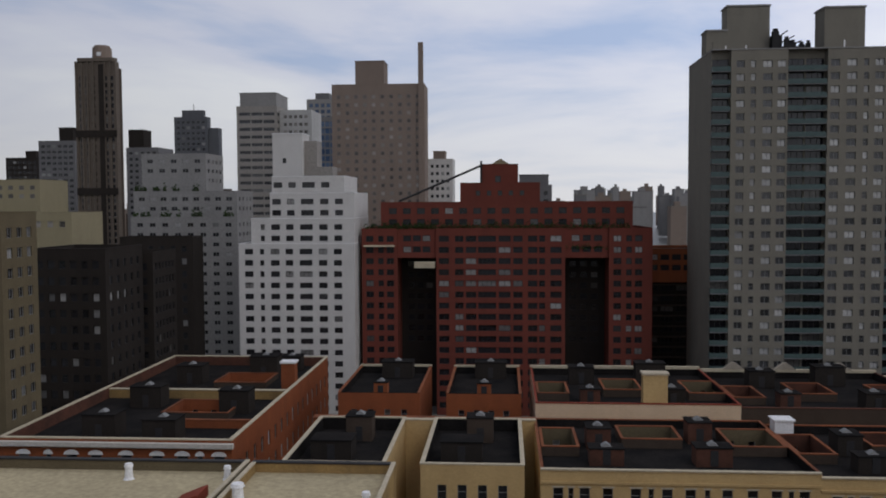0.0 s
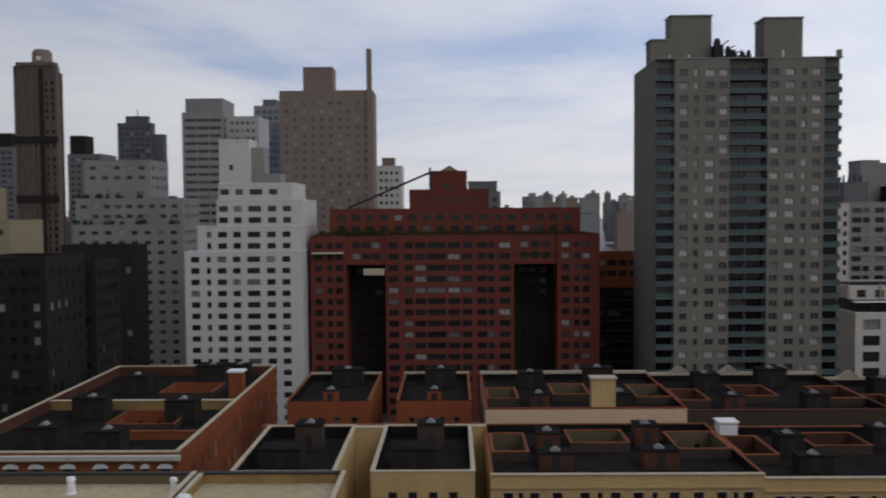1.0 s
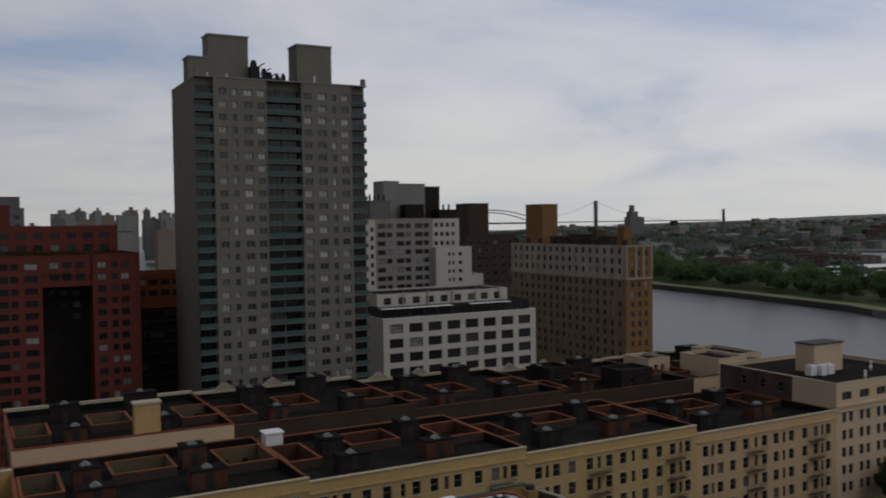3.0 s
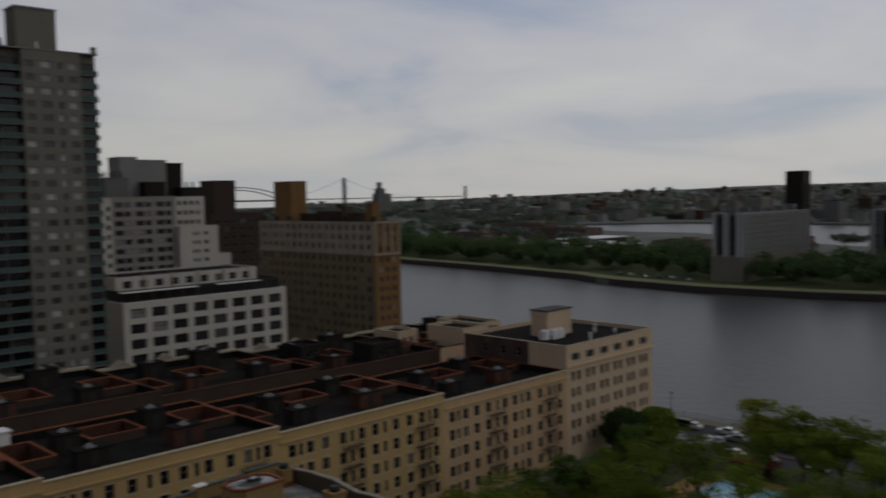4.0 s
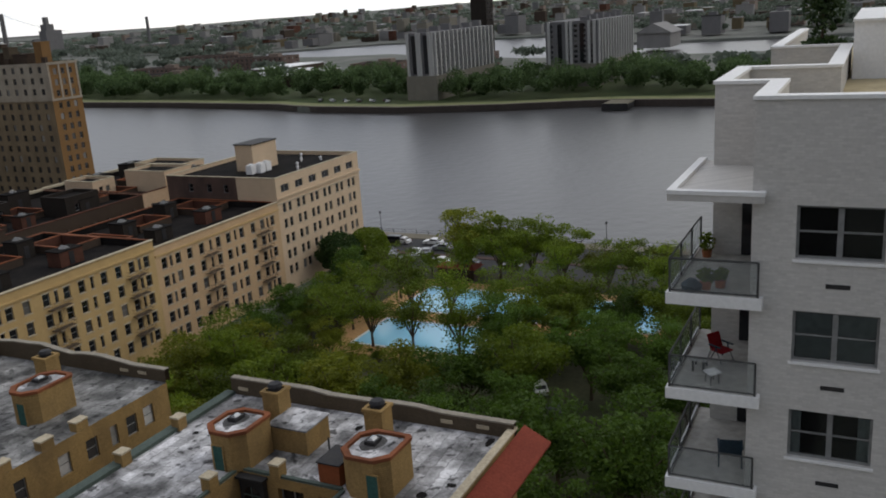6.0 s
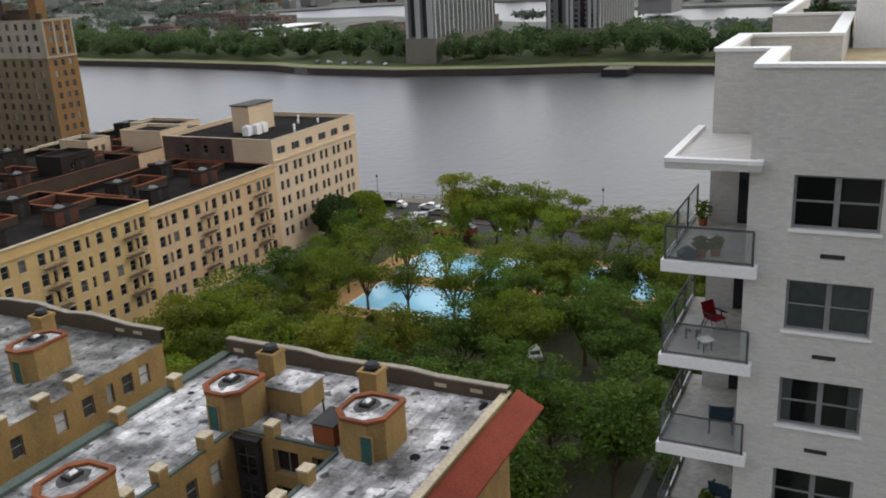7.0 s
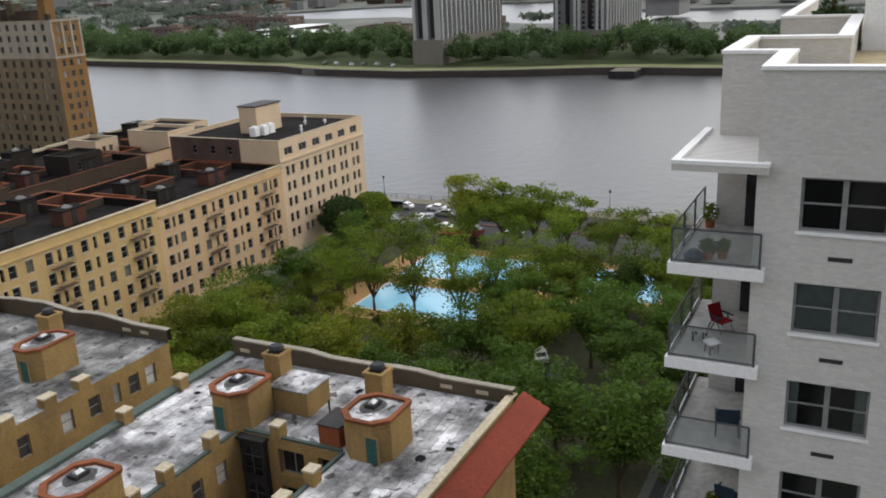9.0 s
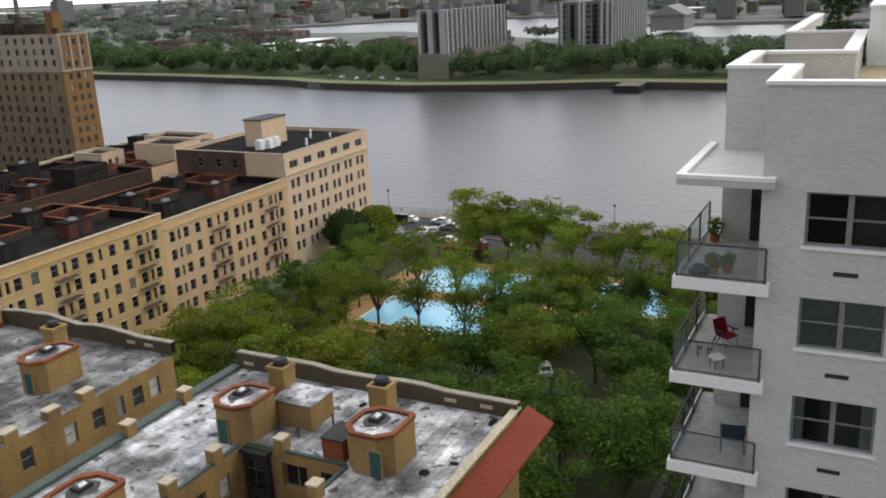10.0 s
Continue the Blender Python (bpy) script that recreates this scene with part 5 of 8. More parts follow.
part("crown", Geo().prism([(-187.6, 379.2), (-172.6, 379.2), (-171.4, 380.2), (-171.4, 382.9), (-188.6, 382.9), (-188.6, 380.2)], 119.303, 120.8), "bronze_brick", t)
part("cap", Geo().cyl(-180.6, 388, 118.003, 126.4, 4.3, 4.1, 16).cyl(-180.6, 388, 126.403, 127.4, 3.6, 3.3, 16), "brown_brick", t, "round tan cap")
part("cap_disc", Geo().box(-181.0, -179.2, 383.4, 383.6, 122.4, 124.0), "white_paint", t, "round pale disc")
t = simple_tower("apartment_tower", "bluish grey apartment tower with a dark penthouse", -245.3, -225.5, 450, 6, 89.8, "grey_concrete", 6, 3.0, 1.6, 2.2, most=16, style="2")
cap_box(t, -236.5, -228.8, 455, 465, 89, 97, "dark_brick")
t = simple_tower("apartment_tower", "dark slate apartment tower far off", -304.5, -283.5, 520, 6, 85.0, "dark_brick", 6, 3.0, 1.6, 2.0, most=12)
cap_box(t, -294.6, -288, 525, 535, 84, 89.2, "dark_brick")
t = simple_tower("apartment_tower", "grey-brown apartment tower with a stepped crown", -183.2, -164.5, 480, 6, 104.4, "slate_brick", 6, 3.0, 1.6, 1.9, most=14, glass="glass_sparse")
cap_box(t, -179, -167, 481, 485, 104, 108, "slate_brick")
part("mast", Geo().cyl(-173, 483, 108.3, 112.0, 0.25, 0.15, 6), "dark_metal", t)
part("side_bay", Geo().box(-164.4, -158.8, 482, 488, GZ, 98.5), "slate_brick", t)
t = simple_tower("apartment_tower", "grey apartment tower with a red-brown penthouse", -189.0, -172.5, 430, 20, 84.5, "grey_concrete", 5, 3.0, 1.5, 1.8, most=12)
cap_box(t, -188.5, -180.8, 432, 442, 84, 93.4, "dark_brick")
# white terraced house
t = thing("white_terraced_building", (-92, 245, GZ), "pale apartment building stepping back in planted terraces", "apartment building")
for a, b, y, z0, z1, n in ((-106.8, -75.7, 245, GZ, 52.4, 8), (-108.0, -77.2, 250, 52.4, 59.8, 9), (-107.5, -88.0, 255, 59.8, 71.0, 5)):
    block(t, a, b, y, y + 16, z0, z1, "pale_concrete", {"S": dict(cols=spread(b - a, n, 1.8, 0.8, "2"), rows=storeys(z1 - z0, 2.8, 1.2, 1.6, 0.4, 14 if z1 < 60 else 2), glass="glass_far"), "E": dict(cols=spread(16, 4, 1.8, 0.8, "2"), rows=storeys(z1 - z0, 2.8, 1.2, 1.6, 0.4, 14), glass="glass_far")}, parapet=0.5)
g = Geo()
rng = random.Random(15)
for a, b, y, z in ((-106.8, -75.7, 245.6, 52.4), (-108.0, -88.0, 250.6, 59.8)):
    for i in range(700):
        u = rng.random()
        if math.sin(u * 23) + math.sin(u * 41 + 2) < 0.1:
            continue
        c = Vector((a + (b - a) * u, y + rng.uniform(0, 1.6), z + abs(rng.gauss(0.3, 0.7))))
        d = Vector((rng.gauss(0, 1), rng.gauss(0, 1), rng.gauss(0, 1))).normalized()
        q = d.orthogonal().normalized()
        k = rng.uniform(0.2, 0.4)
        g.face([c + k * d, c + k * q, c - k * d, c - k * q])
solid("terrace_shrubs", g, "leaves_dark", "dark green shrubs along planted roof terraces", "shrubs", kind="stuff")
# dark houses along the avenue; the near-black brick colour holds their shade
simple_tower("brick_apartment_house", "dark brown brick apartment house, shade put into its colour", -84.0, -70.2, 150, 16, 48.2, "dark_brick", 6, 2.9, 1.5, 1.2, most=13, side=("E", 5), glass="glass_far", frame_mat="dark_metal", group="dark avenue houses")
simple_tower("brick_apartment_house", "dark brown brick apartment house, shade put into its colour", -82.0, -68.6, 167, 12, 46.6, "dark_brick", 6, 2.9, 1.5, 1.2, most=13, side=("E", 6), glass="glass_dark", frame_mat="dark_metal", group="dark avenue houses")
simple_tower("brick_apartment_house", "dark brown brick apartment house, shade put into its colour", -90.0, -72.5, 200, 7, 48.4, "dark_brick", 6, 2.9, 1.5, 1.2, most=13, glass="glass_far", frame_mat="dark_metal", group="dark avenue houses")
simple_tower("brick_apartment_house", "tan brick apartment house with many small windows", -92.0, -66.6, 112, 9, 55.0, "tan_brick", 8, 2.75, 1.4, 1.3, most=15, side=("E", 3), glass="glass_far", group="avenue houses", style="2")
t = simple_tower("tan_tower", "tan apartment block behind the avenue", -185, -163.5, 300, 20, 65, "sand_brick", 5, 3, 1.5, 1.8, most=2, glass="glass_soft")
t = simple_tower("tan_block", "tan rendered low block behind the avenue", -112, -101.5, 200, 16, 54.2, "sand_brick", 3, 3, 1.4, 1.4, most=1, glass="glass_soft")
# behind the red house
t = simple_tower("white_apartment_block", "white apartment block with small windows", -28.9, -19.4, 330, 16, 72.5, "white_brick", 4, 2.8, 1.2, 1.1, most=8)
cap_box(t, -27, -22.5, 334, 342, 72, 75.5, "brown_brick")
t = simple_tower("grey_penthouse_block", "grey block with a glazed roof storey", 4.0, 16.0, 300, 16, 62.0, "grey_concrete", 4, 2.8, 1.5, 1.6, most=3)
cap_box(t, 5.2, 15.0, 303, 313, 61.5, 65.4, "grey_concrete")


# ---------------------------------------------------------------- houses towards the river
def loft_house():
    x0, x1, y0, y1, zt = 91.2, 137.2, 200.0, 226.0, 31.8
    t = thing("white_loft_building", (114, y0, GZ), "white loft building with big gridded windows and a roof terrace", "loft building")
    block(t, x0, x1, y0, y1, GZ, zt, "limewash", {"S": dict(cols=spread(x1 - x0, 8, 3.9, 0.9, "3s"), rows=storeys(zt - GZ, 3.7, 2.35, 1.45, 0.8), glass="glass_sparse", frame_mat="dark_metal", depth=0.45)}, coping="white_paint", parapet=0.3)
    block(t, x0 + 0.3, x1 - 0.4, y0 + 2.5, y1 - 1, zt - 0.2, zt + 2.6, "dark_metal", {"S": dict(cols=spread(x1 - x0 - 0.7, 11, 3.2, 0.4, "3"), rows=[(0.4, 2.3)], glass="glass_dark", frame_mat="dark_metal")}, parapet=0.2, name="attic_wall")
    for a, b in ((x0 + 0.2, x0 + 20.5), (x0 + 26, x1 - 7.5)):
        g = Geo()
        n = int((b - a) / 1.1)
        for i in range(n):
            u = a + (b - a) * i / n
            g.prism([(u + 0.03, y0 + 0.4), (u + 1.02, y0 + 0.4), (u + 1.02, y0 + 3.0), (u + 0.03, y0 + 3.0)], zt + 2.35, zt + 2.5, 0)
        part("glazed_awning", g, "white_paint", t, "row of white sloping roof lights")
    block(t, x0 + 1, x1 - 5, y0 + 6.5, y1 - 3, zt + 2.4, zt + 5.6, "limewash", {"S": dict(cols=spread(40, 9, 2.2), rows=[(0.5, 2.3)], glass="glass_dark")}, parapet=0.3, name="penthouse_wall")
    for i in range(6):
        u = x0 + 1.2 + i * 7.4
        part("terrace_post", Geo().box(u - 0.14, u + 0.14, y0 + 6.05, y0 + 6.3, zt + 2.4, zt + 6.2), "stone_trim", t)


loft_house()


def white_mid():
    t = thing("white_balcony_building", (128, 250, GZ), "white apartment building with dark balcony bands and stepped terraces", "apartment building")
    part("pale_strip", Geo().box(105.9, 111.6, 249.6, 249.997, GZ, 57.0), "limewash", t, "pale rendered strip")
    for i in range(12):
        part("strip_window", Geo().box(110.0, 111.0, 249.55, 249.597, 53.2 - 2.75 * i, 54.6 - 2.75 * i), "glass_dark", t)
    block(t, 106.0, 132.0, 250, 272, GZ, 57.2, "band_concrete", {"S": dict(cols=[(6.6 + 6.5 * i, 9.3 + 6.5 * i, "3") for i in range(3)] + [(9.7 + 6.5 * i, 11.6 + 6.5 * i, "2") for i in range(3)], rows=storeys(51.2, 2.75, 1.5, 1.5, 0.5, 12), glass="glass_far", frame_mat="dark_metal")}, parapet=0.5)
    block(t, 132.003, 145.2, 248, 272, GZ, 47.8, "limewash", {"S": dict(cols=[(4.5, 5.3), (6.0, 6.8), (8.2, 9.6)], rows=storeys(41.8, 2.75, 1.2, 1.6, 0.5, 5), glass="glass_dark")}, parapet=0.5)
    block(t, 131.0, 144.0, 254, 272, 47.8, 57.0, "limewash", {"S": dict(cols=spread(13, 5, 1.3), rows=storeys(9.2, 3.0, 1.4, 1.2, 0.5), glass="glass_dark")}, parapet=0.5)
    block(t, 145.203, 149.5, 248, 262, GZ, 38.8, "limewash", {}, parapet=0.5)
    cap_box(t, 118.5, 124.0, 258, 266, 57, 69.2, "pale_concrete")
    cap_box(t, 124.5, 134.5, 260, 268, 57, 68.5, "pale_concrete")
    cap_box(t, 134.8, 140.0, 260, 268, 57, 67.6, "dark_brick")
    cap_box(t, 112.0, 119.0, 254, 262, 57, 62.8, "grey_concrete")
    cap_box(t, 124.3, 131.0, 254, 258, 57, 61.5, "dark_brick")
    cap_box(t, 137.0, 143.5, 255, 262, 57, 59.8, "dark_brick")
    for x in (112.5, 114.0, 115.6, 117.4):
        part("flue", Geo().cyl(x, 255.5, 62.9, 64.6 + (x % 1), 0.35, 0.3, 8), "dark_metal", t)
    for x in (137.6, 139.5, 141.6):
        part("flue", Geo().cyl(x, 256.5, 60.0, 61.8, 0.4, 0.3, 8), "dark_metal", t)


white_mid()


brick_mat("olive_brick", (0.105, 0.083, 0.058), (0.07, 0.055, 0.04), (0.85, 0.85, 0.85))


def ochre_house():
    x0, x1, y0, y1, zt = 173.5, 183.8, 205.0, 268.0, 48.2
    t = thing("ochre_apartment_building", (178, y0, GZ), "weathered umber and ochre brick apartment building at the river", "apartment building")
    hh = zt - GZ
    g = Geo()
    facade(g, "S", x0, y0, GZ, x1 - x0, hh - 10.0, spread(x1 - x0, 3, 1.2), storeys(hh - 10.0, 3.0, 1.7, 1.0, 1, 10), t, glass="glass_sparse")
    shell(g, x0, x1, y0, y1, GZ, zt, "EN")
    up = Geo()
    facade(up, "S", x0, y0, zt - 10.0, x1 - x0, 10.0, spread(x1 - x0, 3, 1.2), storeys(10.0, 3.0, 1.7, 1.6, 0.3, 3), t, glass="glass_sparse")
    part("wall", up, "ochre_brick", t, "ochre brick upper front")
    for u in (0.0, 3.55, 6.6, x1 - x0 - 0.6):
        part("stone_pier", Geo().box(x0 + u, x0 + u + 0.6, y0 - 0.12, y0 - 0.003, zt - 9.79, zt - 0.4), "weathered_stone", t)
    part("stone_band", Geo().box(x0 - 0.3, x1 + 0.2, y0 - 0.3, y0 - 0.123, zt - 0.6, zt + 0.1), "weathered_stone", t)
    part("wall", g, "ochre_brick", t, "ochre brick river front")
    for z0, h2, m, lab in ((GZ, hh - 10.0, "sooty_brick", "brown brick side wall"), (zt - 10.0, 10.0, "weathered_stone", "pale weathered upper side wall")):
        w = Geo()
        facade(w, "W", x0, y0, z0, y1 - y0, h2, spread(y1 - y0, 17, 1.3), storeys(h2, 3.0, 1.7, 1.0, 0.3, 9), t, glass="glass_sparse", frame_mat="dark_metal")
        part("wall", w, m, t, lab)
    part("string_course", Geo().box(x0 - 0.25, x0 - 0.003, y0, y1, zt - 10.4, zt - 9.8), "weathered_stone", t)
    part("string_course", Geo().box(x0 - 0.25, x1, y0 - 0.25, y0 - 0.003, zt - 10.4, zt - 9.8), "weathered_stone", t)
    part("roof", Geo().box(x0 + 0.3, x1 - 0.3, y0 + 0.3, y1 - 0.3, zt - 1.0, zt - 0.8), "tar_roof", t)
    for y in np.linspace(y0, y1 - 4, 9):
        part("parapet_pier", Geo().box(x0, x0 + 0.8, y, y + 1.6, zt + 0.003, zt + 1.6), "umber_brick", t)
    cap_box(t, x0 + 0.4, x0 + 3.4, y0 + 1.2, y0 + 4.2, zt - 0.8, zt + 5.4, "ochre_brick", "chimney")
    cap_box(t, x0 + 1.0, x1 - 2.0, y0 + 8.0, y0 + 14.0, zt - 0.8, zt + 2.4, "umber_brick")
    cap_box(t, x0 + 1.4, x0 + 4.4, y0 + 15.5, y0 + 18.0, zt - 0.8, zt + 4.4, "olive_brick", "chimney")
    cap_box(t, x0 + 1.0, x1 - 2.0, y0 + 20.0, y0 + 30.0, zt - 0.8, zt + 2.9, "umber_brick")
    cap_box(t, x0 + 1.0, x1 - 2.5, y0 + 31.5, y0 + 40.0, zt - 0.8, zt + 2.2, "umber_brick")
    cap_box(t, x0 + 0.5, x0 + 7.0, y0 + 44.0, y0 + 54.0, zt - 0.8, zt + 13.2, "ochre_brick", "water_tank_house")


ochre_house()
t = simple_tower("brown_apartment_tower", "dark brown apartment tower with a roof house", 168.5, 191.5, 292, 20, 50.5, "umber_brick", 6, 3.0, 1.5, 1.5, most=8, glass="glass_dark")
cap_box(t, 171, 180, 294, 304, 50, 62.8, "umber_brick")

# ---------------------------------------------------------------- golden brick court apartments with silver roofs
def stair_head(x0, x1, y0, y1, z0, z1, door_x, cham=0.9):
    """An eight-sided stair head: brick walls, orange rim, silver roof with a skylight, green door."""
    h = thing("octagonal_bulkhead", ((x0 + x1) / 2, (y0 + y1) / 2, z0), "golden brick stair head with an orange rim and green door", "roof bulkhead", "octagonal stair heads")

    def ring(o):
        c = cham
        return [(x0 - o + c, y0 - o), (x1 + o - c * 0.3, y0 - o), (x1 + o, y0 - o + c * 0.3), (x1 + o, y1 + o - c), (x1 + o - c, y1 + o), (x0 - o + c, y1 + o), (x0 - o, y1 + o - c), (x0 - o, y0 - o + c)]
    part("wall", Geo().prism(ring(0), z0, z1), "golden_brick", h)
    g = Geo()
    a, b = ring(0.08), ring(-0.24)
    for i in range(8):
        j = (i + 1) % 8
        for p, q, z, zz in ((a, b, z1 + 0.22, z1 + 0.22),):
            g.face([(*p[i], z), (*p[j], z), (*q[j], zz), (*q[i], zz)])
        g.face([(*a[i], z1 - 0.02), (*a[j], z1 - 0.02), (*a[j], z1 + 0.22), (*a[i], z1 + 0.22)])
        g.face([(*b[i], z1 + 0.004), (*b[j], z1 + 0.004), (*b[j], z1 + 0.22), (*b[i], z1 + 0.22)])
    part("rim", g, "coping_orange", h, "orange tile rim")
    part("roof", Geo().face([(*p, z1 + 0.03) for p in ring(-0.3)]), "silver_roof", h)
    # a low tarred hump to one side, with a small lantern on a kerb
    mx, my = (x0 + x1) / 2 + 0.45, (y0 + y1) / 2 + 0.35
    hump = [(mx + 1.15 * math.cos(k) * (1 + 0.12 * math.sin(3 * k + x0)), my + 0.85 * math.sin(k) * (1 + 0.1 * math.cos(2 * k + y0))) for k in np.linspace(0, 5.8, 11)]
    part("felt_patch", Geo().prism(hump, z1 + 0.035, z1 + 0.09, 0, [(mx + (px - mx) * 0.75, my + (py - my) * 0.75) for px, py in hump]), "dull_felt", h)
    sk = hang(new("skylight", Geo().box(mx - 0.55, mx + 0.5, my - 0.42, my + 0.38, z1 + 0.093, z1 + 0.36).data("skylight", "dark_metal")), h)
    part("glass_cap", Geo().prism([(mx - 0.32, my - 0.25), (mx + 0.28, my - 0.25), (mx + 0.28, my + 0.25), (mx - 0.32, my + 0.25)], z1 + 0.363, z1 + 0.5, 0, [(mx - 0.26, my - 0.05), (mx + 0.22, my - 0.05), (mx + 0.22, my + 0.05), (mx - 0.26, my + 0.05)]), "zinc", sk)
    d = hang(new("door", Geo().box(x0 - 0.05, x0 - 0.003, door_x - 0.42, door_x + 0.42, z0 + 0.05, z0 + 1.95).data("door", "green_paint")), h)
    part("frame", Geo().box(x0 - 0.08, x0 - 0.003, door_x - 0.54, door_x - 0.423, z0, z0 + 2.05).box(x0 - 0.08, x0 - 0.003, door_x + 0.423, door_x + 0.54, z0, z0 + 2.05).box(x0 - 0.08, x0 - 0.003, door_x - 0.42, door_x + 0.42, z0 + 1.953, z0 + 2.05), "golden_brick", d)
    return h


def court_chimney(x, y, z0, z1, w=1.5):
    c = thing("chimney_stack", (x, y, z0), "square golden brick chimney with a pale rim and dark pot", "chimney", "court chimneys")
    part("shaft", Geo().box(x - w / 2, x + w / 2, y - w / 2, y + w / 2, z0, z1), "golden_brick", c)
    g = Geo()
    rim(g, x - w / 2, x + w / 2, y - w / 2, y + w / 2, z1 + 0.002, z1 + 0.25, 0.2, 0.1)
    part("rim", g, "golden_brick", c)
    part("flashing", Geo().box(x - w / 2 - 0.04, x + w / 2 + 0.04, y - w / 2 - 0.04, y + w / 2 + 0.04, z0 + 0.005, z0 + 0.5), "coping_orange", c)
    part("pot", Geo().cyl(x, y, z1 + 0.003, z1 + 0.5, 0.55, 0.5, 12).cyl(x, y, z1 + 0.503, z1 + 0.72, 0.62, 0.45, 12), "dark_metal", c)


def parapet_x(parent, x0, x1, y0, y1, z0, zs, wall, coping):
    """A parapet running along y whose top rises and falls in steps."""
    n = len(zs)
    g, c = Geo(), Geo()
    for i, z in enumerate(zs):
        a, b = y0 + (y1 - y0) * i / n, y0 + (y1 - y0) * (i + 1) / n
        zn = zs[min(i + 1, n - 1)]
        g.face([(x0, a, z0), (x0, b, z0), (x0, b, zn), (x0, a, z)])
        g.face([(x1, a, z0), (x1, b, z0), (x1, b, zn), (x1, a, z)])
        for p, q in ((x0 + 0.02, x1 + 0.1),):
            c.face([(p, a, z + 0.13), (q, a, z + 0.13), (q, b, zn + 0.13), (p, b, zn + 0.13)])
            c.face([(p, a, z + 0.002), (p, b, zn + 0.002), (p, b, zn + 0.13), (p, a, z + 0.13)])
            c.face([(q, a, z + 0.002), (q, b, zn + 0.002), (q, b, zn + 0.13), (q, a, z + 0.13)])
    part("parapet", g, wall, parent)
    part("coping", c, coping, parent, "pale stone coping")


def court_apartments():
    zd = 24.9
    h = thing("court_apartment_building", (40, 36, GZ), "golden brick court apartment building with a patched silver roof", "apartment building", "court apartments")
    x0, x1, y0, y1 = 8.0, 54.4, 22.6, 48.8
    cx0, cx1, cy0, cy1 = 14.0, 43.8, 31.0, 39.6
    g = Geo()
    shell(g, x0, x1, y0, y1, GZ, zd, "SWEN")
    # the court's own walls
    facade(g, "W", cx1, cy0, GZ, cy1 - cy0, zd - GZ, [(0.9, 2.0), (3.2, 5.4, "2"), (6.6, 7.7)], storeys(zd - GZ, 3.0, 2.0, 0.8, 0.5), h, glass="glass_dark", depth=0.5)
    facade(g, "S", cx0, cy1, GZ, cx1 - cx0, zd - GZ, spread(cx1 - cx0, 11, 1.1), storeys(zd - GZ, 3.0, 1.7, 1.3, 0.5, 4), h, glass="glass_blinds")
    shell(g, cx0, cx1, cy0, cy1, GZ, zd, "SW")
    part("wall", g, "golden_brick", h)
    d = Geo()
    xs, ys = [x0, cx0, cx1, x1], [y0, cy0, cy1, y1]
    for i in range(3):
        for j in range(3):
            if (i, j) != (1, 1):
                d.face([(xs[i], ys[j], zd + 0.004), (xs[i + 1], ys[j], zd + 0.004), (xs[i + 1], ys[j + 1], zd + 0.004), (xs[i], ys[j + 1], zd + 0.004)])
    part("roof", d, "silver_roof", h, "patched aluminium-painted roof")
    zz = [26.0, 26.0, 26.0, 26.02, 26.22, 26.22, 26.08, 26.06, 26.06, 26.3, 26.3, 26.28, 26.28]
    # olive brick, darker than the walls: the inner face's shade is in its colour
    parapet_x(h, 54.4, 54.9, y0, y1, zd, zz, "olive_brick", "lead_coping")
    # slots in the parapet
    for y in (24.6, 27.6, 47.0):
        part("parapet_slot", Geo().box(54.34, 54.397, y, y + 1.0, zd + 0.45, zd + 0.75), "coping_pale", h)
    # south parapet, its piers, and the pent roof of red tiles under it
    part("parapet", Geo().box(x0, 54.397, y0 - 0.02, y0 + 0.4, zd + 0.01, zd + 0.65), "golden_brick", h)
    part("coping", Geo().box(x0, 54.9, y0 - 0.12, y0 + 0.5, zd + 0.653, zd + 0.8), "coping_pale", h)
    p = Geo()
    p.face([(x0, y0 - 0.13, zd + 0.35), (56.2, y0 - 0.13, zd + 0.35), (56.2, y0 - 2.2, zd - 0.75), (x0, y0 - 2.2, zd - 0.75)])
    p.face([(x0, y0 - 0.13, zd + 0.2), (56.2, y0 - 0.13, zd + 0.2), (56.2, y0 - 2.2, zd - 0.9), (x0, y0 - 2.2, zd - 0.9)])
    p.face([(x0, y0 - 2.2, zd - 0.75), (56.2, y0 - 2.2, zd - 0.75), (56.2, y0 - 2.2, zd - 0.9), (x0, y0 - 2.2, zd - 0.9)])
    p.face([(56.2, y0 - 0.13, zd + 0.35), (56.2, y0 - 2.2, zd - 0.75), (56.2, y0 - 2.2, zd - 0.9), (56.2, y0 - 0.13, zd + 0.2)])
    part("pent_roof", p, "red_tile", h, "red tiled pent roof")
    part("gutter", Geo().box(x0, 54.38, 48.4, 49.3, zd + 0.01, zd + 0.3), "verdigris", h, "weathered green copper gutter")
    part("court_gutter", Geo().box(cx0, cx1, cy1 + 0.003, cy1 + 0.3, zd + 0.01, zd + 0.2).box(cx1 + 0.003, cx1 + 0.3, cy0, cy1 + 0.3, zd + 0.01, zd + 0.2).box(38.0, cx1, cy0 - 0.3, cy0 - 0.003, zd + 0.01, zd + 0.16), "verdigris", h)
    # brick piers with white caps along the court
    for x, y in ((41.0, 39.9), (36.5, 39.9), (33.5, 39.9), (44.1, 36.4), (40.0, 30.7), (36.8, 30.7), (41.6, 48.6), (47.6, 48.6)):
        q = thing("parapet_pier", (x, y, zd), "brick parapet pier with a pale stone cap", "parapet pier", "capped parapet piers")
        part("shaft", Geo().box(x - 0.45, x + 0.45, y - 0.4, y + 0.4, zd + 0.005, zd + 1.0), "golden_brick", q)
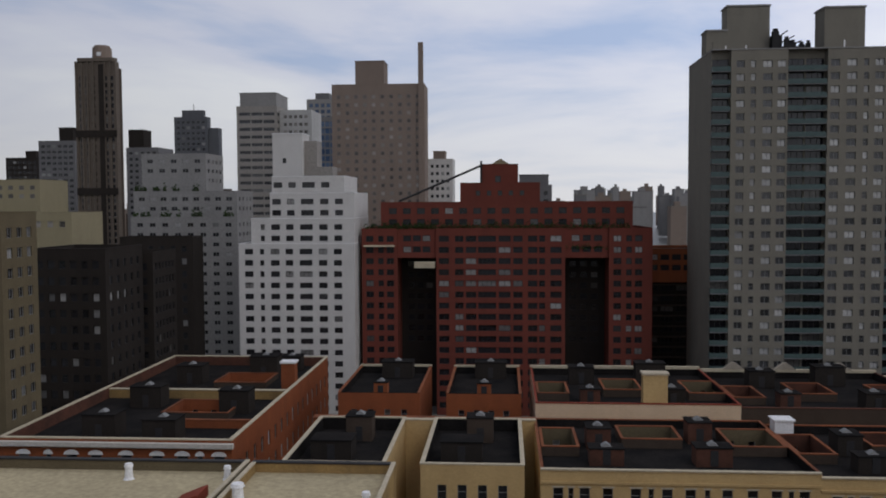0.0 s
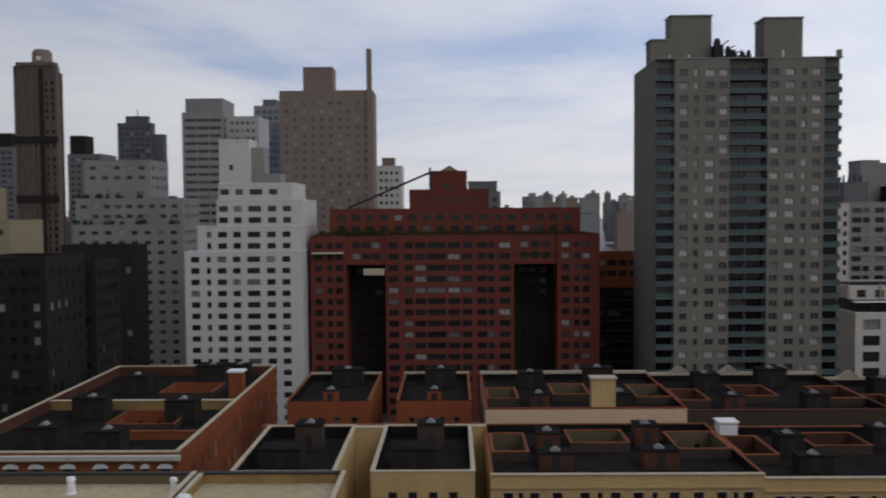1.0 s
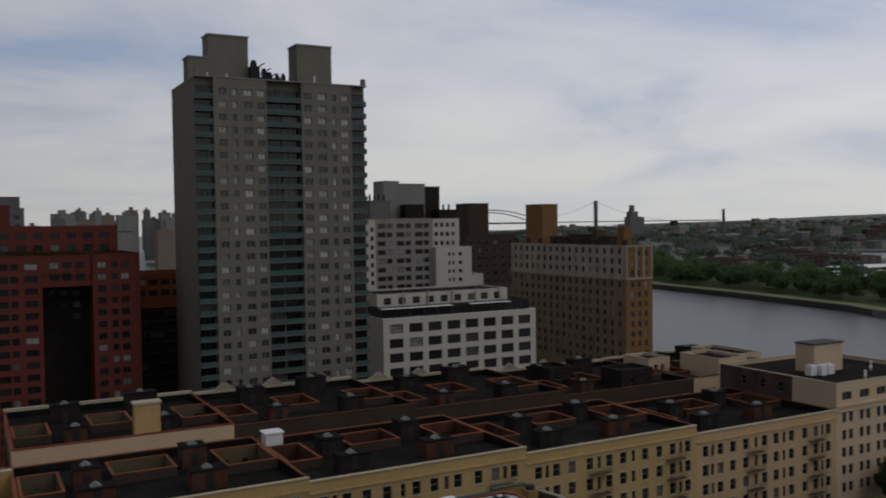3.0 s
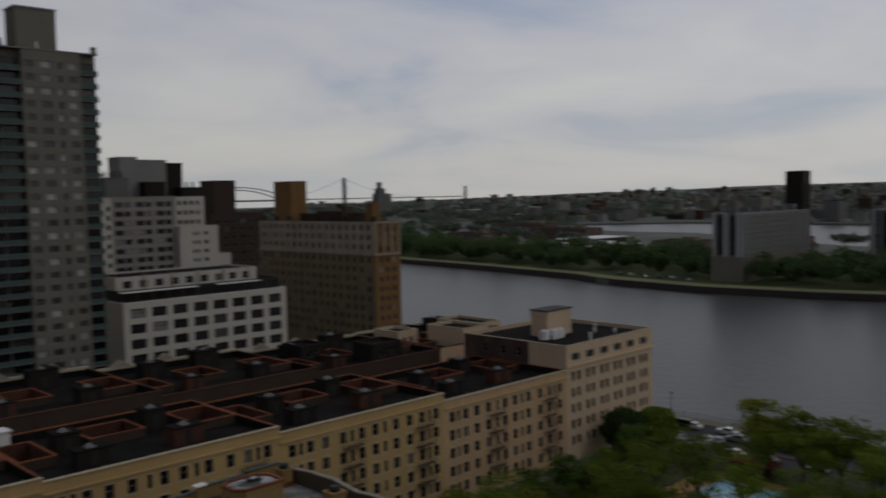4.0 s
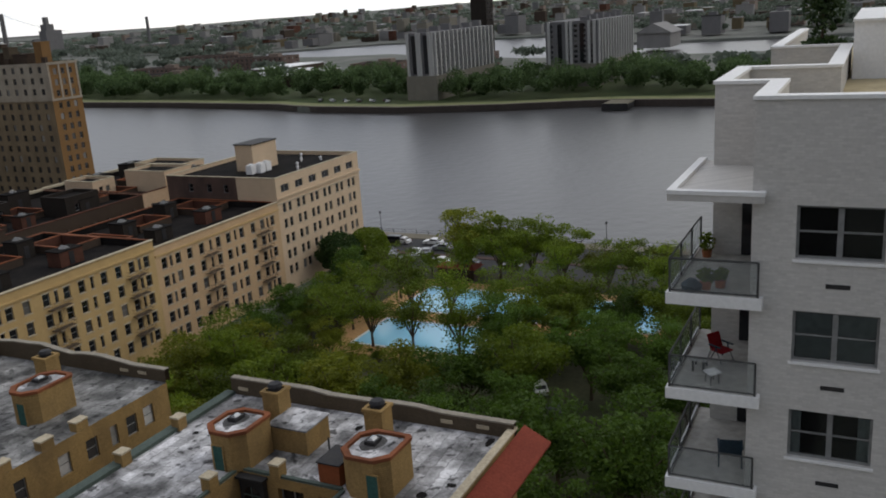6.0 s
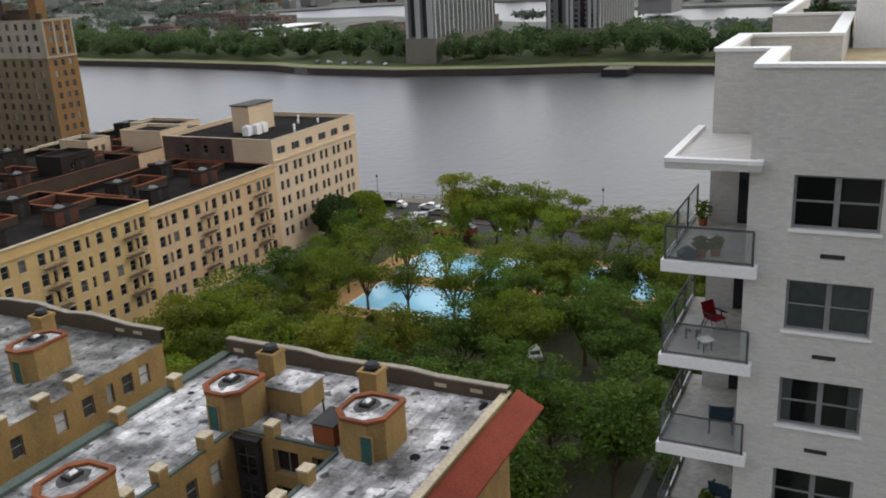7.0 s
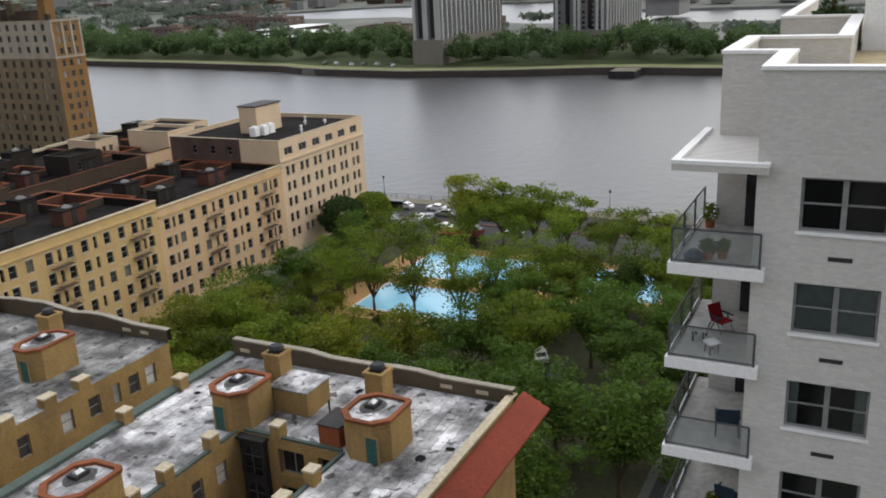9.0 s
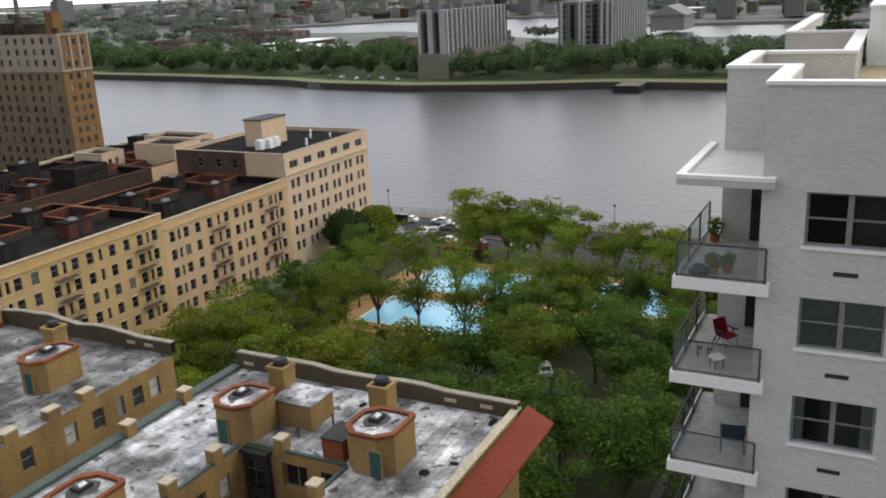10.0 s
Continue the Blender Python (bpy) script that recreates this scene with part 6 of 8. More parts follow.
        part("cap", Geo().box(x - 0.5, x + 0.5, y - 0.45, y + 0.45, zd + 1.003, zd + 1.14), "coping_pale", q)
    # dark stair bay with arched windows climbing the court wall
    s = thing("stair_bay", (43.5, 38.4, GZ), "black iron stair bay with arched glazing in the court", "stair bay")
    part("casing", Geo().box(43.35, 43.797, 37.3, 39.4, GZ, zd - 0.3), "dark_metal", s)
    part("hood", Geo().box(43.1, 43.797, 37.15, 39.55, zd - 0.297, zd - 0.1), "dark_metal", s)
    for i in range(6):
        z = zd - 2.9 - 3.0 * i
        arch = [(37.65, z), (39.05, z), (39.05, z + 1.4)] + [(38.35 + 0.7 * math.cos(k), z + 1.4 + 0.7 * math.sin(k)) for k in np.linspace(0.3, 2.84, 7)] + [(37.65, z + 1.4)]
        w = part("arched_window", Geo().face([(43.33, y, q) for y, q in arch]).box(43.3, 43.345, 37.62, 39.08, z - 0.1, z - 0.003), "glass_dark", s, "dark arched window")
        part("glazing_bar", Geo().box(43.27, 43.325, 38.32, 38.38, z, z + 2.05).box(43.27, 43.325, 37.65, 39.05, z + 1.35, z + 1.42), "verdigris", w)
        part("balustrade", Geo().bar((43.2, 37.4, z + 0.5), (43.2, 39.3, z + 0.5), 0.04).bar((43.2, 37.4, z), (43.2, 37.4, z + 0.5), 0.03).bar((43.2, 39.3, z), (43.2, 39.3, z + 0.5), 0.03), "dark_metal", s)
    stair_head(43.4, 47.4, 27.2, 30.9, zd, 27.75, 28.2)
    stair_head(43.3, 47.2, 38.9, 42.3, zd, 27.75, 40.9)
    stair_head(29.0, 33.2, 39.7, 43.0, zd, 27.75, 41.0)
    part("lean_to", Geo().box(47.2, 50.2, 36.0, 39.4, zd + 0.005, zd + 1.9), "golden_brick", h)
    part("lean_to_roof", Geo().box(47.1, 50.3, 35.9, 39.5, zd + 1.903, zd + 2.02), "silver_roof", h)
    part("lean_to", Geo().box(44.2, 46.6, 31.3, 33.0, zd + 0.005, zd + 1.6), "orange_brick", h)
    part("lean_to_roof", Geo().box(44.1, 46.7, 31.2, 33.1, zd + 1.603, zd + 1.7), "dark_metal", h)
    court_chimney(49.6, 40.2, zd, 28.4)
    court_chimney(49.8, 31.3, zd, 28.2)
    v = thing("vent_pipe", (46.6, 33.6, zd), "thin dark vent pipe on the silver roof", "vent pipe", "vent pipes")
    part("pipe", Geo().cyl(46.6, 33.6, zd, zd + 2.2, 0.07, None, 8), "dark_metal", v)
    part("collar", Geo().cyl(46.6, 33.6, zd + 0.005, zd + 0.15, 0.2, 0.08, 8), "zinc", v)
    rng = random.Random(4)
    for i in range(7):
        x, y = rng.uniform(45, 53.5), rng.choice([rng.uniform(24, 26.5), rng.uniform(43.5, 47.5), rng.uniform(33.5, 35.5)])
        q = thing("roof_patch", (x, y, zd + 0.01), "dark felt patch on the silver roof", "roof patch", "felt patches")
        a, b, r = rng.uniform(0.25, 0.8), rng.uniform(0.2, 0.5), rng.uniform(0, 3)
        part("felt", Geo().prism([(x + a * math.cos(w + r) * (1 + 0.2 * math.sin(3 * w)), y + b * math.sin(w + r)) for w in np.linspace(0, 5.6, 9)], zd + 0.006, zd + 0.02), "tar_roof", q)

    # north wing
    n = thing("court_apartment_building", (40, 69, GZ), "golden brick court apartment wing with a worn grey roof", "apartment building", "court apartments")
    y0, y1 = 56.3, 82.0
    g = Geo()
    cols = [(34.0, 35.2), (36.8, 38.0), (39.4, 40.2), (41.2, 42.4), (43.2, 44.4)]
    facade(g, "S", x0, y0, GZ, x1 - x0, zd - GZ, [(2.0 + 3.1 * i, 3.1 + 3.1 * i) for i in range(10)] + cols, storeys(zd - GZ, 3.0, 1.8, 1.1, 0.5, 4), n, glass="glass_blinds")
    shell(g, x0, x1, y0, y1, GZ, zd, "WEN")
    part("wall", g, "golden_brick", n)
    part("roof", Geo().face([(x0, y0, zd + 0.004), (x1, y0, zd + 0.004), (x1, y1, zd + 0.004), (x0, y1, zd + 0.004)]), "worn_roof", n, "worn grey aluminium-painted roof")
    # same olive brick, with the shaded inner face painted in
    parapet_x(n, 54.4, 54.9, y0, y1, zd, [26.0, 26.0, 26.0, 26.2, 26.4, 26.4, 26.2, 26.4, 26.7, 26.6, 26.6, 26.4, 26.2], "olive_brick", "lead_coping")
    for y in (58.6, 60.8):
        part("parapet_slot", Geo().box(54.34, 54.397, y, y + 1.0, zd + 0.45, zd + 0.75), "coping_pale", n)
    # low parapet towards the street, stepping up to the corner
    for a, b, z in ((x0, 38.0, 25.5), (38.0, 44.6, 25.8), (44.6, 50.0, 26.2), (50.0, 54.397, 26.5)):
        part("parapet", Geo().box(a + 0.003, b, 81.6, 82.0, zd + 0.005, z), "golden_brick", n)
        part("coping", Geo().box(a, b + 0.01, 81.5, 82.1, z + 0.003, z + 0.15), "verdigris", n)
    for x in (38.0, 44.6):
        q = thing("parapet_pier", (x, 81.7, zd), "brick parapet pier with a pale stone cap", "parapet pier", "capped parapet piers")
        part("shaft", Geo().box(x - 0.55, x + 0.55, 81.3, 81.49, zd + 0.005, zd + 1.35), "golden_brick", q)
        part("cap", Geo().box(x - 0.65, x + 0.65, 81.2, 82.15, zd + 1.503, zd + 1.66), "white_paint", q)
    court_chimney(53.2, 79.0, zd, 26.6, 1.3)
    stair_head(43.7, 48.3, 60.6, 63.6, zd, 27.6, 61.8)
    stair_head(44.2, 49.6, 73.6, 77.4, zd, 27.5, 75.4)
    court_chimney(50.4, 66.4, zd, 27.7)
    for x in (34.0, 37.5, 41.4, 44.8):
        q = thing("parapet_pier", (x, y0 + 0.4, zd), "brick parapet pier with a pale stone cap", "parapet pier", "capped parapet piers")
        part("shaft", Geo().box(x - 0.6, x + 0.6, y0 + 0.005, y0 + 0.8, zd + 0.005, zd + 0.75), "golden_brick", q)
        part("cap", Geo().box(x - 0.65, x + 0.65, y0 - 0.06, y0 + 0.85, zd + 0.753, zd + 0.88), "coping_pale", q)


court_apartments()


# ---------------------------------------------------------------- white brick tower with balconies, close by
def near_tower():
    X, YC, zp = 23.35, 2.74, 53.24
    t = thing("white_balcony_tower", (30, 0, GZ), "painted white brick apartment tower with corner balconies and roof terraces", "apartment tower")
    tops = [50.57 - 2.82 * i for i in range(15)]
    g = Geo()
    S = -24.0
    rows = sorted((z - 1.42 - GZ, z - GZ) for z in tops)
    cols = [(YC - S - 3.15, YC - S - 1.08), (YC - S - 9.0, YC - S - 7.0), (YC - S - 15.5, YC - S - 13.5)]
    facade(g, "W", X, S, GZ, YC - S, zp - GZ, cols, rows, t, windows=False, depth=0.16)
    # north side of the front part, back wall of the balconies, and the rest of the mass
    g.face([(X, YC, GZ), (27.3, YC, GZ), (27.3, YC, zp), (X, YC, zp)])
    g.face([(27.3, YC, GZ), (27.3, 4.35, GZ), (27.3, 4.35, zp), (27.3, YC, zp)])
    g.face([(27.3, 4.35, GZ), (60, 4.35, GZ), (60, 4.35, 52.2), (32.4, 4.35, 52.2), (32.4, 4.35, zp), (27.3, 4.35, zp)])
    shell(g, X, 60, S, 4.35, GZ, 52.2, "SE")
    part("wall", g, "near_white_brick", t, "painted white brick wall")
    # parapets of the terraces
    for a, b, cc, d in ((X + 0.003, X + 0.4, S, YC - 0.42), (X + 0.003, 27.7, YC - 0.42, YC - 0.003), (27.303, 27.7, YC, 4.347), (27.7, 32.4, 3.95, 4.347), (32.0, 32.4, 1.1, 3.947), (32.4, 42.6, 1.1, 1.5), (42.2, 42.6, 1.5, 4.347), (42.6, 58.0, 3.95, 4.347)):
        part("parapet", Geo().box(a, b, cc, d, 52.0, zp), "near_white_brick", t)
    c = Geo()
    for a, b, cc, d in ((X - 0.06, X + 0.42, S, YC - 0.45), (X - 0.06, 27.72, YC - 0.447, YC + 0.05), (27.24, 27.72, YC + 0.053, 4.4), (27.723, 32.45, 3.9, 4.4), (31.95, 32.45, 1.05, 3.897), (32.453, 42.65, 1.05, 1.53), (42.15, 42.65, 1.533, 4.4), (42.653, 58, 3.9, 4.4)):
        c.box(a, b, cc, d, zp + 0.002, zp + 0.1)
    part("coping", c, "slab_paint", t, "white parapet coping")
    part("terrace_floor", Geo().box(X + 0.42, 27.7, S, YC - 0.43, 51.9, 52.2).box(27.703, 60, S, 4.3, 51.9, 52.2), "tan_deck", t, "tan paved roof terrace")
    p = thing("penthouse", (44, -5, 52.2), "white rendered penthouse on the roof terrace", "roof penthouse")
    part("wall", Geo().box(38.5, 52.0, -16, 0.95, 52.2, 54.4), "slab_paint", p)
    part("coping", Geo().box(38.4, 52.1, -16, 1.0, 54.403, 54.5), "slab_paint", p)
    # windows: frame, four panes, sill, and a blind or curtain in some
    for k, z in enumerate(tops[:9]):
        for j, col in enumerate(cols[:2]):
            ya, yb = S + col[0], S + col[1]
            z0 = z - 1.42
            x = X + 0.16
            w = hang(new("window", Geo().box(x - 0.03, x + 0.03, ya, yb, z - 0.07, z).box(x - 0.03, x + 0.03, ya, yb, z0, z0 + 0.07).box(x - 0.03, x + 0.03, ya, ya + 0.07, z0 + 0.07, z - 0.07).box(x - 0.03, x + 0.03, yb - 0.07, yb, z0 + 0.07, z - 0.07).box(x - 0.04, x + 0.03, (ya + yb) / 2 - 0.07, (ya + yb) / 2 + 0.07, z0 + 0.07, z - 0.07).data("window", "frame_grey")), t)
            for q in (0, 1):
                a = ya + 0.07 if q == 0 else (ya + yb) / 2 + 0.07
                b = (ya + yb) / 2 - 0.07 if q == 0 else yb - 0.07
                zm = z0 + 0.72
                part("sash_bar", Geo().box(x - 0.015, x + 0.025, a, b, zm - 0.025, zm + 0.025), "frame_grey", w)
                part("pane", Geo().box(x + 0.005, x + 0.012, a, b, z0 + 0.07, zm - 0.025).box(x + 0.005, x + 0.012, a, b, zm + 0.025, z - 0.07), "window_glass", w)
            part("sill", Geo().box(X - 0.05, X + 0.1, ya - 0.07, yb + 0.07, z0 - 0.08, z0 - 0.003), "slab_paint", w)
            # room behind, closed, its dimness put into near-black walls; a blind drawn in some
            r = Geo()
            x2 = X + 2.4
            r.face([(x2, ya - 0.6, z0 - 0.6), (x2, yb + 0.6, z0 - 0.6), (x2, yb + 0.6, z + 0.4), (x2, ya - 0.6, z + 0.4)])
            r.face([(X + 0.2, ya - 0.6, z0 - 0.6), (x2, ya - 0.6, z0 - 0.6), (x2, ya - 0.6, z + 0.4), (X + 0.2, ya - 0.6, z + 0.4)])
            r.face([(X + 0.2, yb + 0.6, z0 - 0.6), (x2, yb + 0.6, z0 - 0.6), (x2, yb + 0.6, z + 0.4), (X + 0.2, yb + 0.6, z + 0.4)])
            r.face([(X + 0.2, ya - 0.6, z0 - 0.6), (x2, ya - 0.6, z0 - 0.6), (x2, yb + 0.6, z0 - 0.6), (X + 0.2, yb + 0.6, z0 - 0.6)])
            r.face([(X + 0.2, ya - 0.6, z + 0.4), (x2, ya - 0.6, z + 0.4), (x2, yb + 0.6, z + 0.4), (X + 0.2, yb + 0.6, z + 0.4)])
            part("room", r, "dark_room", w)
            if (k + j) % 4 == 1:
                b = Geo()
                for i in range(34):
                    zz = z - 0.1 - i * 0.04
                    b.box(x + 0.06, x + 0.09, ya + 0.08, yb - 0.08, zz - 0.03, zz)
                part("blind", b, "blind_grey", w, "half-closed grey slatted blind")
            if (k + j) % 4 == 2:
                b = Geo()
                for s0, s1 in ((ya + 0.05, ya + 0.35), (yb - 0.3, yb - 0.05)):
                    for i in range(5):
                        u = s0 + (s1 - s0) * i / 5
                        b.cyl(x + 0.12, u + 0.03, z0 + 0.03, z - 0.03, 0.04, None, 6)
                part("curtain", b, "blind_grey", w, "pale curtain at the sides")
            part("wall_grille", Geo().box(X - 0.015, X + 0.003, (ya + yb) / 2 - 0.3, (ya + yb) / 2 + 0.28, z - 2.16, z - 2.04), "dark_metal", t)
    # canopy and balconies at the corner
    x0, x1, ys, yn = X - 0.3, 28.0, 2.42, 4.87
    ca = part("canopy", Geo().box(x0, x1, ys, YC, 50.64, 50.82).box(x0, 27.297, YC + 0.003, yn, 50.64, 50.82).box(27.3, x1, 4.353, yn, 50.64, 50.82), "near_white_brick", t, "flat white concrete canopy")
    g = Geo()
    g.box(x0 - 0.02, x0 + 0.22, ys - 0.02, yn + 0.02, 50.823, 50.93).box(x0 + 0.223, x1, yn - 0.2, yn + 0.02, 50.823, 50.93).box(x0 + 0.223, X - 0.003, ys - 0.02, ys + 0.15, 50.823, 50.93)
    part("edge", g, "slab_paint", ca)
    for i in range(8):
        zb = 48.02 - 2.82 * i
        b = hang(new("balcony", Geo().box(x0, X - 0.003, ys, yn, zb - 0.24, zb).box(X, 27.297, YC + 0.003, yn, zb - 0.24, zb).box(27.3, x1, 4.353, yn, zb - 0.24, zb).data("balcony", "concrete")), t)
        tagged(b, "concrete balcony slab with a white edge")
        part("edge", Geo().box(x0 - 0.03, x0 + 0.06, ys - 0.02, yn + 0.03, zb - 0.26, zb + 0.06).box(x0 + 0.063, x1, yn - 0.06, yn + 0.03, zb - 0.26, zb + 0.06).box(x0 + 0.063, X - 0.004, ys - 0.02, ys + 0.06, zb - 0.26, zb + 0.06), "slab_paint", b)
        rl = Geo()
        zr = zb + 1.02
        rl.bar((x0 + 0.08, ys + 0.1, zr), (x0 + 0.08, yn - 0.06, zr), 0.03).bar((x0 + 0.08, yn - 0.06, zr), (x1 - 0.1, yn - 0.06, zr), 0.03)
        rl.bar((x0 + 0.08, yn - 0.06, zb + 0.12), (x1 - 0.1, yn - 0.06, zb + 0.12), 0.025).bar((x0 + 0.08, ys + 0.1, zb + 0.12), (x0 + 0.08, yn - 0.06, zb + 0.12), 0.025)
        for p in ((x0 + 0.08, ys + 0.1), (x0 + 0.08, yn - 0.06), (x1 - 0.1, yn - 0.06), (x0 + 1.7, yn - 0.06), (x0 + 3.3, yn - 0.06)):
            rl.bar((*p, zb), (*p, zr), 0.03)
        part("railing", rl, "frame_dark", b, "dark metal railing")
        part("infill", Geo().box(x0 + 0.075, x0 + 0.085, ys + 0.12, yn - 0.08, zb + 0.14, zr - 0.03), "smoked_glass", b, "smoked glass railing panel")
        part("infill", Geo().box(x0 + 0.1, x1 - 0.12, yn - 0.065, yn - 0.055, zb + 0.14, zr - 0.03), "smoked_glass", b, "smoked glass railing panel")
        part("balcony_door", Geo().box(27.24, 27.297, YC + 0.1, YC + 0.75, zb + 0.03, zb + 2.1), "glass_dark", b)
        part("side_door", Geo().box(24.6, 27.0, YC + 0.003, YC + 0.05, zb + 0.03, zb + 2.15), "glass_dark", b)


def near_tower_mats():
    m = bpy.data.materials.new("window_glass")
    MATS["window_glass"] = m
    m.use_nodes = True
    n, L = m.node_tree.nodes, m.node_tree.links.new
    out = n["Material Output"]
    gl, tr, mx, fr = n.new("ShaderNodeBsdfGlossy"), n.new("ShaderNodeBsdfTransparent"), n.new("ShaderNodeMixShader"), n.new("ShaderNodeFresnel")
    gl.inputs["Roughness"].default_value = 0.03
    tr.inputs[0].default_value = (0.75, 0.78, 0.78, 1)
    fr.inputs[0].default_value = 1.45
    L(fr.outputs[0], mx.inputs[0])
    L(tr.outputs[0], mx.inputs[1])
    L(gl.outputs[0], mx.inputs[2])
    L(mx.outputs[0], out.inputs[0])
    m = bpy.data.materials.new("smoked_glass")
    MATS["smoked_glass"] = m
    m.use_nodes = True
    n, L = m.node_tree.nodes, m.node_tree.links.new
    out = n["Material Output"]
    gl, tr, mx = n.new("ShaderNodeBsdfPrincipled"), n.new("ShaderNodeBsdfTransparent"), n.new("ShaderNodeMixShader")
    gl.inputs["Base Color"].default_value, gl.inputs["Roughness"].default_value = (0.3, 0.31, 0.31, 1), 0.12
    tr.inputs[0].default_value = (0.9, 0.92, 0.92, 1)
    mx.inputs[0].default_value = 0.14
    L(tr.outputs[0], mx.inputs[1])
    L(gl.outputs[0], mx.inputs[2])
    L(mx.outputs[0], out.inputs[0])
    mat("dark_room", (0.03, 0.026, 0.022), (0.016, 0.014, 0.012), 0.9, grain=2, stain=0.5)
    mat("blind_grey", (0.4, 0.42, 0.41), (0.33, 0.35, 0.34), 0.7, grain=6, stain=1)
    mat("frame_dark", (0.07, 0.07, 0.068), (0.045, 0.045, 0.043), 0.5, grain=6, stain=1)
    mat("red_fabric", (0.3, 0.02, 0.025), (0.2, 0.012, 0.014), 0.8, grain=12, stain=2)
    mat("navy_plastic", (0.03, 0.05, 0.07), (0.02, 0.035, 0.05), 0.45, grain=8, stain=2)
    mat("terracotta", (0.35, 0.13, 0.06), (0.24, 0.09, 0.05), 0.85, grain=8, stain=2)


near_tower_mats()
near_tower()


# ---------------------------------------------------------------- things on the balconies
def patio_chair(x, y, z, turn, fabric, label, size=1.0):
    """A folding armchair: seat, back, two arms, four legs."""
    c = thing("patio_chair", (x, y, z), label, "chair", "balcony chairs")
    M = Matrix.Translation((x, y, z)) @ Matrix.Rotation(radians(turn), 4, "Z") @ Matrix.Diagonal((1.1 * size, size, size, 1))

    def put(name, g, m):
        g.v = [tuple(M @ Vector(p)) for p in g.v]
        part(name, g, m, c)
    put("seat", Geo().box(-0.28, 0.28, -0.27, 0.27, 0.4, 0.45), fabric)
    g = Geo()
    g.face([(-0.28, 0.25, 0.45), (0.28, 0.25, 0.45), (0.28, 0.45, 1.0), (-0.28, 0.45, 1.0)])
    g.face([(-0.28, 0.29, 0.44), (0.28, 0.29, 0.44), (0.28, 0.49, 0.99), (-0.28, 0.49, 0.99)])
    g.face([(-0.28, 0.45, 1.0), (0.28, 0.45, 1.0), (0.28, 0.49, 0.99), (-0.28, 0.49, 0.99)])
    put("backrest", g, fabric)
    for s in (-1, 1):
        put("armrest", Geo().box(s * 0.3 - 0.03, s * 0.3 + 0.03, -0.25, 0.33, 0.62, 0.66), "navy_plastic")
        for q in (-1, 1):
            put("leg", Geo().bar((s * 0.3, q * 0.3, 0.0), (s * 0.28, -q * 0.05, 0.62), 0.02), "navy_plastic")


def pot_plant(x, y, z, r, hgt, seed, name="potted_plant", leaf="leaves"):
    p = thing(name, (x, y, z), "leafy green plant in a clay pot", "potted plant", "balcony plants")
    part("pot", Geo().cyl(x, y, z, z + r * 1.1, r * 0.65, r * 0.8, 12), "terracotta", p)
    part("foliage", leaf_ball(x, y, z + r + hgt * 0.5, r * 1.2, hgt * 0.6, 240, r * 0.3, seed), leaf, p)


def leaf_ball(x, y, z, rx, rz, n, s, seed):
    rng = random.Random(seed)
    g = Geo()
    for _ in range(n):
        d = Vector((rng.gauss(0, 1), rng.gauss(0, 1), rng.gauss(0, 1))).normalized() * rng.random() ** 0.5
        c = Vector((x + d.x * rx, y + d.y * rx, z + d.z * rz))
        u = Vector((rng.gauss(0, 1), rng.gauss(0, 1), rng.gauss(0, 0.7))).normalized()
        q = u.orthogonal().normalized()
        k = s * rng.uniform(0.6, 1.3)
        g.face([c + k * u, c + 0.55 * k * q, c - k * u, c - 0.55 * k * q])
    return g


B1, B2, B3, B4 = 48.02, 45.2, 42.38, 39.56
patio_chair(25.55, 3.75, B2, -35, "red_fabric", "red fabric folding chair on a balcony", 0.78)
patio_chair(24.5, 3.3, B3, 100, "navy_plastic", "dark blue plastic armchair on a balcony")
patio_chair(24.9, 3.2, B4, 80, "navy_plastic", "dark blue plastic armchair on a balcony")
pot_plant(23.75, 3.95, B1, 0.2, 0.4, 11)
pot_plant(24.0, 3.6, B1, 0.19, 0.36, 12)
pot_plant(26.9, 4.45, B1, 0.2, 0.55, 13)
pot_plant(24.4, 3.6, B4, 0.2, 0.5, 14)
for x, y, z, hh in ((24.7, 3.85, B1, 0.2), (23.85, 3.75, B2, 0.32)):
    t = thing("balcony_table", (x, y, z), "low table with a white square top on a balcony", "table", "balcony tables")
    part("tabletop", Geo().prism([(x - 0.3, y), (x, y - 0.26), (x + 0.3, y), (x, y + 0.26)], z + hh, z + hh + 0.03), "white_paint", t)
    for a, b in ((-0.2, 0), (0.2, 0), (0, 0.17), (0, -0.17)):
        part("leg", Geo().bar((x + a * 1.1, y + b * 1.1, z), (x + a, y + b, z + hh), 0.018), "frame_dark", t)
t = thing("storage_sack", (23.6, 4.3, B1), "dark grey sack lying on the balcony floor", "sack")
part("body", Geo().cyl(23.6, 4.3, B1, B1 + 0.16, 0.26, 0.3, 9).cyl(23.6, 4.3, B1 + 0.16, B1 + 0.32, 0.3, 0.1, 9), "navy_plastic", t)
t = thing("outdoor_bench", (24.75, 4.25, B2), "low grey bench on a balcony", "bench")
part("seat", Geo().box(24.4, 25.1, 4.0, 4.5, B2 + 0.36, B2 + 0.5), "rib_concrete", t)
for a, b in ((24.5, 4.1), (25.0, 4.1), (24.5, 4.4), (25.0, 4.4)):
    part("leg", Geo().box(a - 0.03, a + 0.03, b - 0.03, b + 0.03, B2, B2 + 0.357), "frame_dark", t)
t = thing("terrace_tree", (43.3, 2.35, 52.2), "young tree in a planter on the roof terrace", "tree")
part("planter", Geo().box(42.7, 44.6, 1.6, 3.2, 52.2, 53.0), "concrete", t)
part("trunk", Geo().cyl(43.3, 2.35, 53.0, 55.2, 0.07, 0.04, 7), "bark", t)
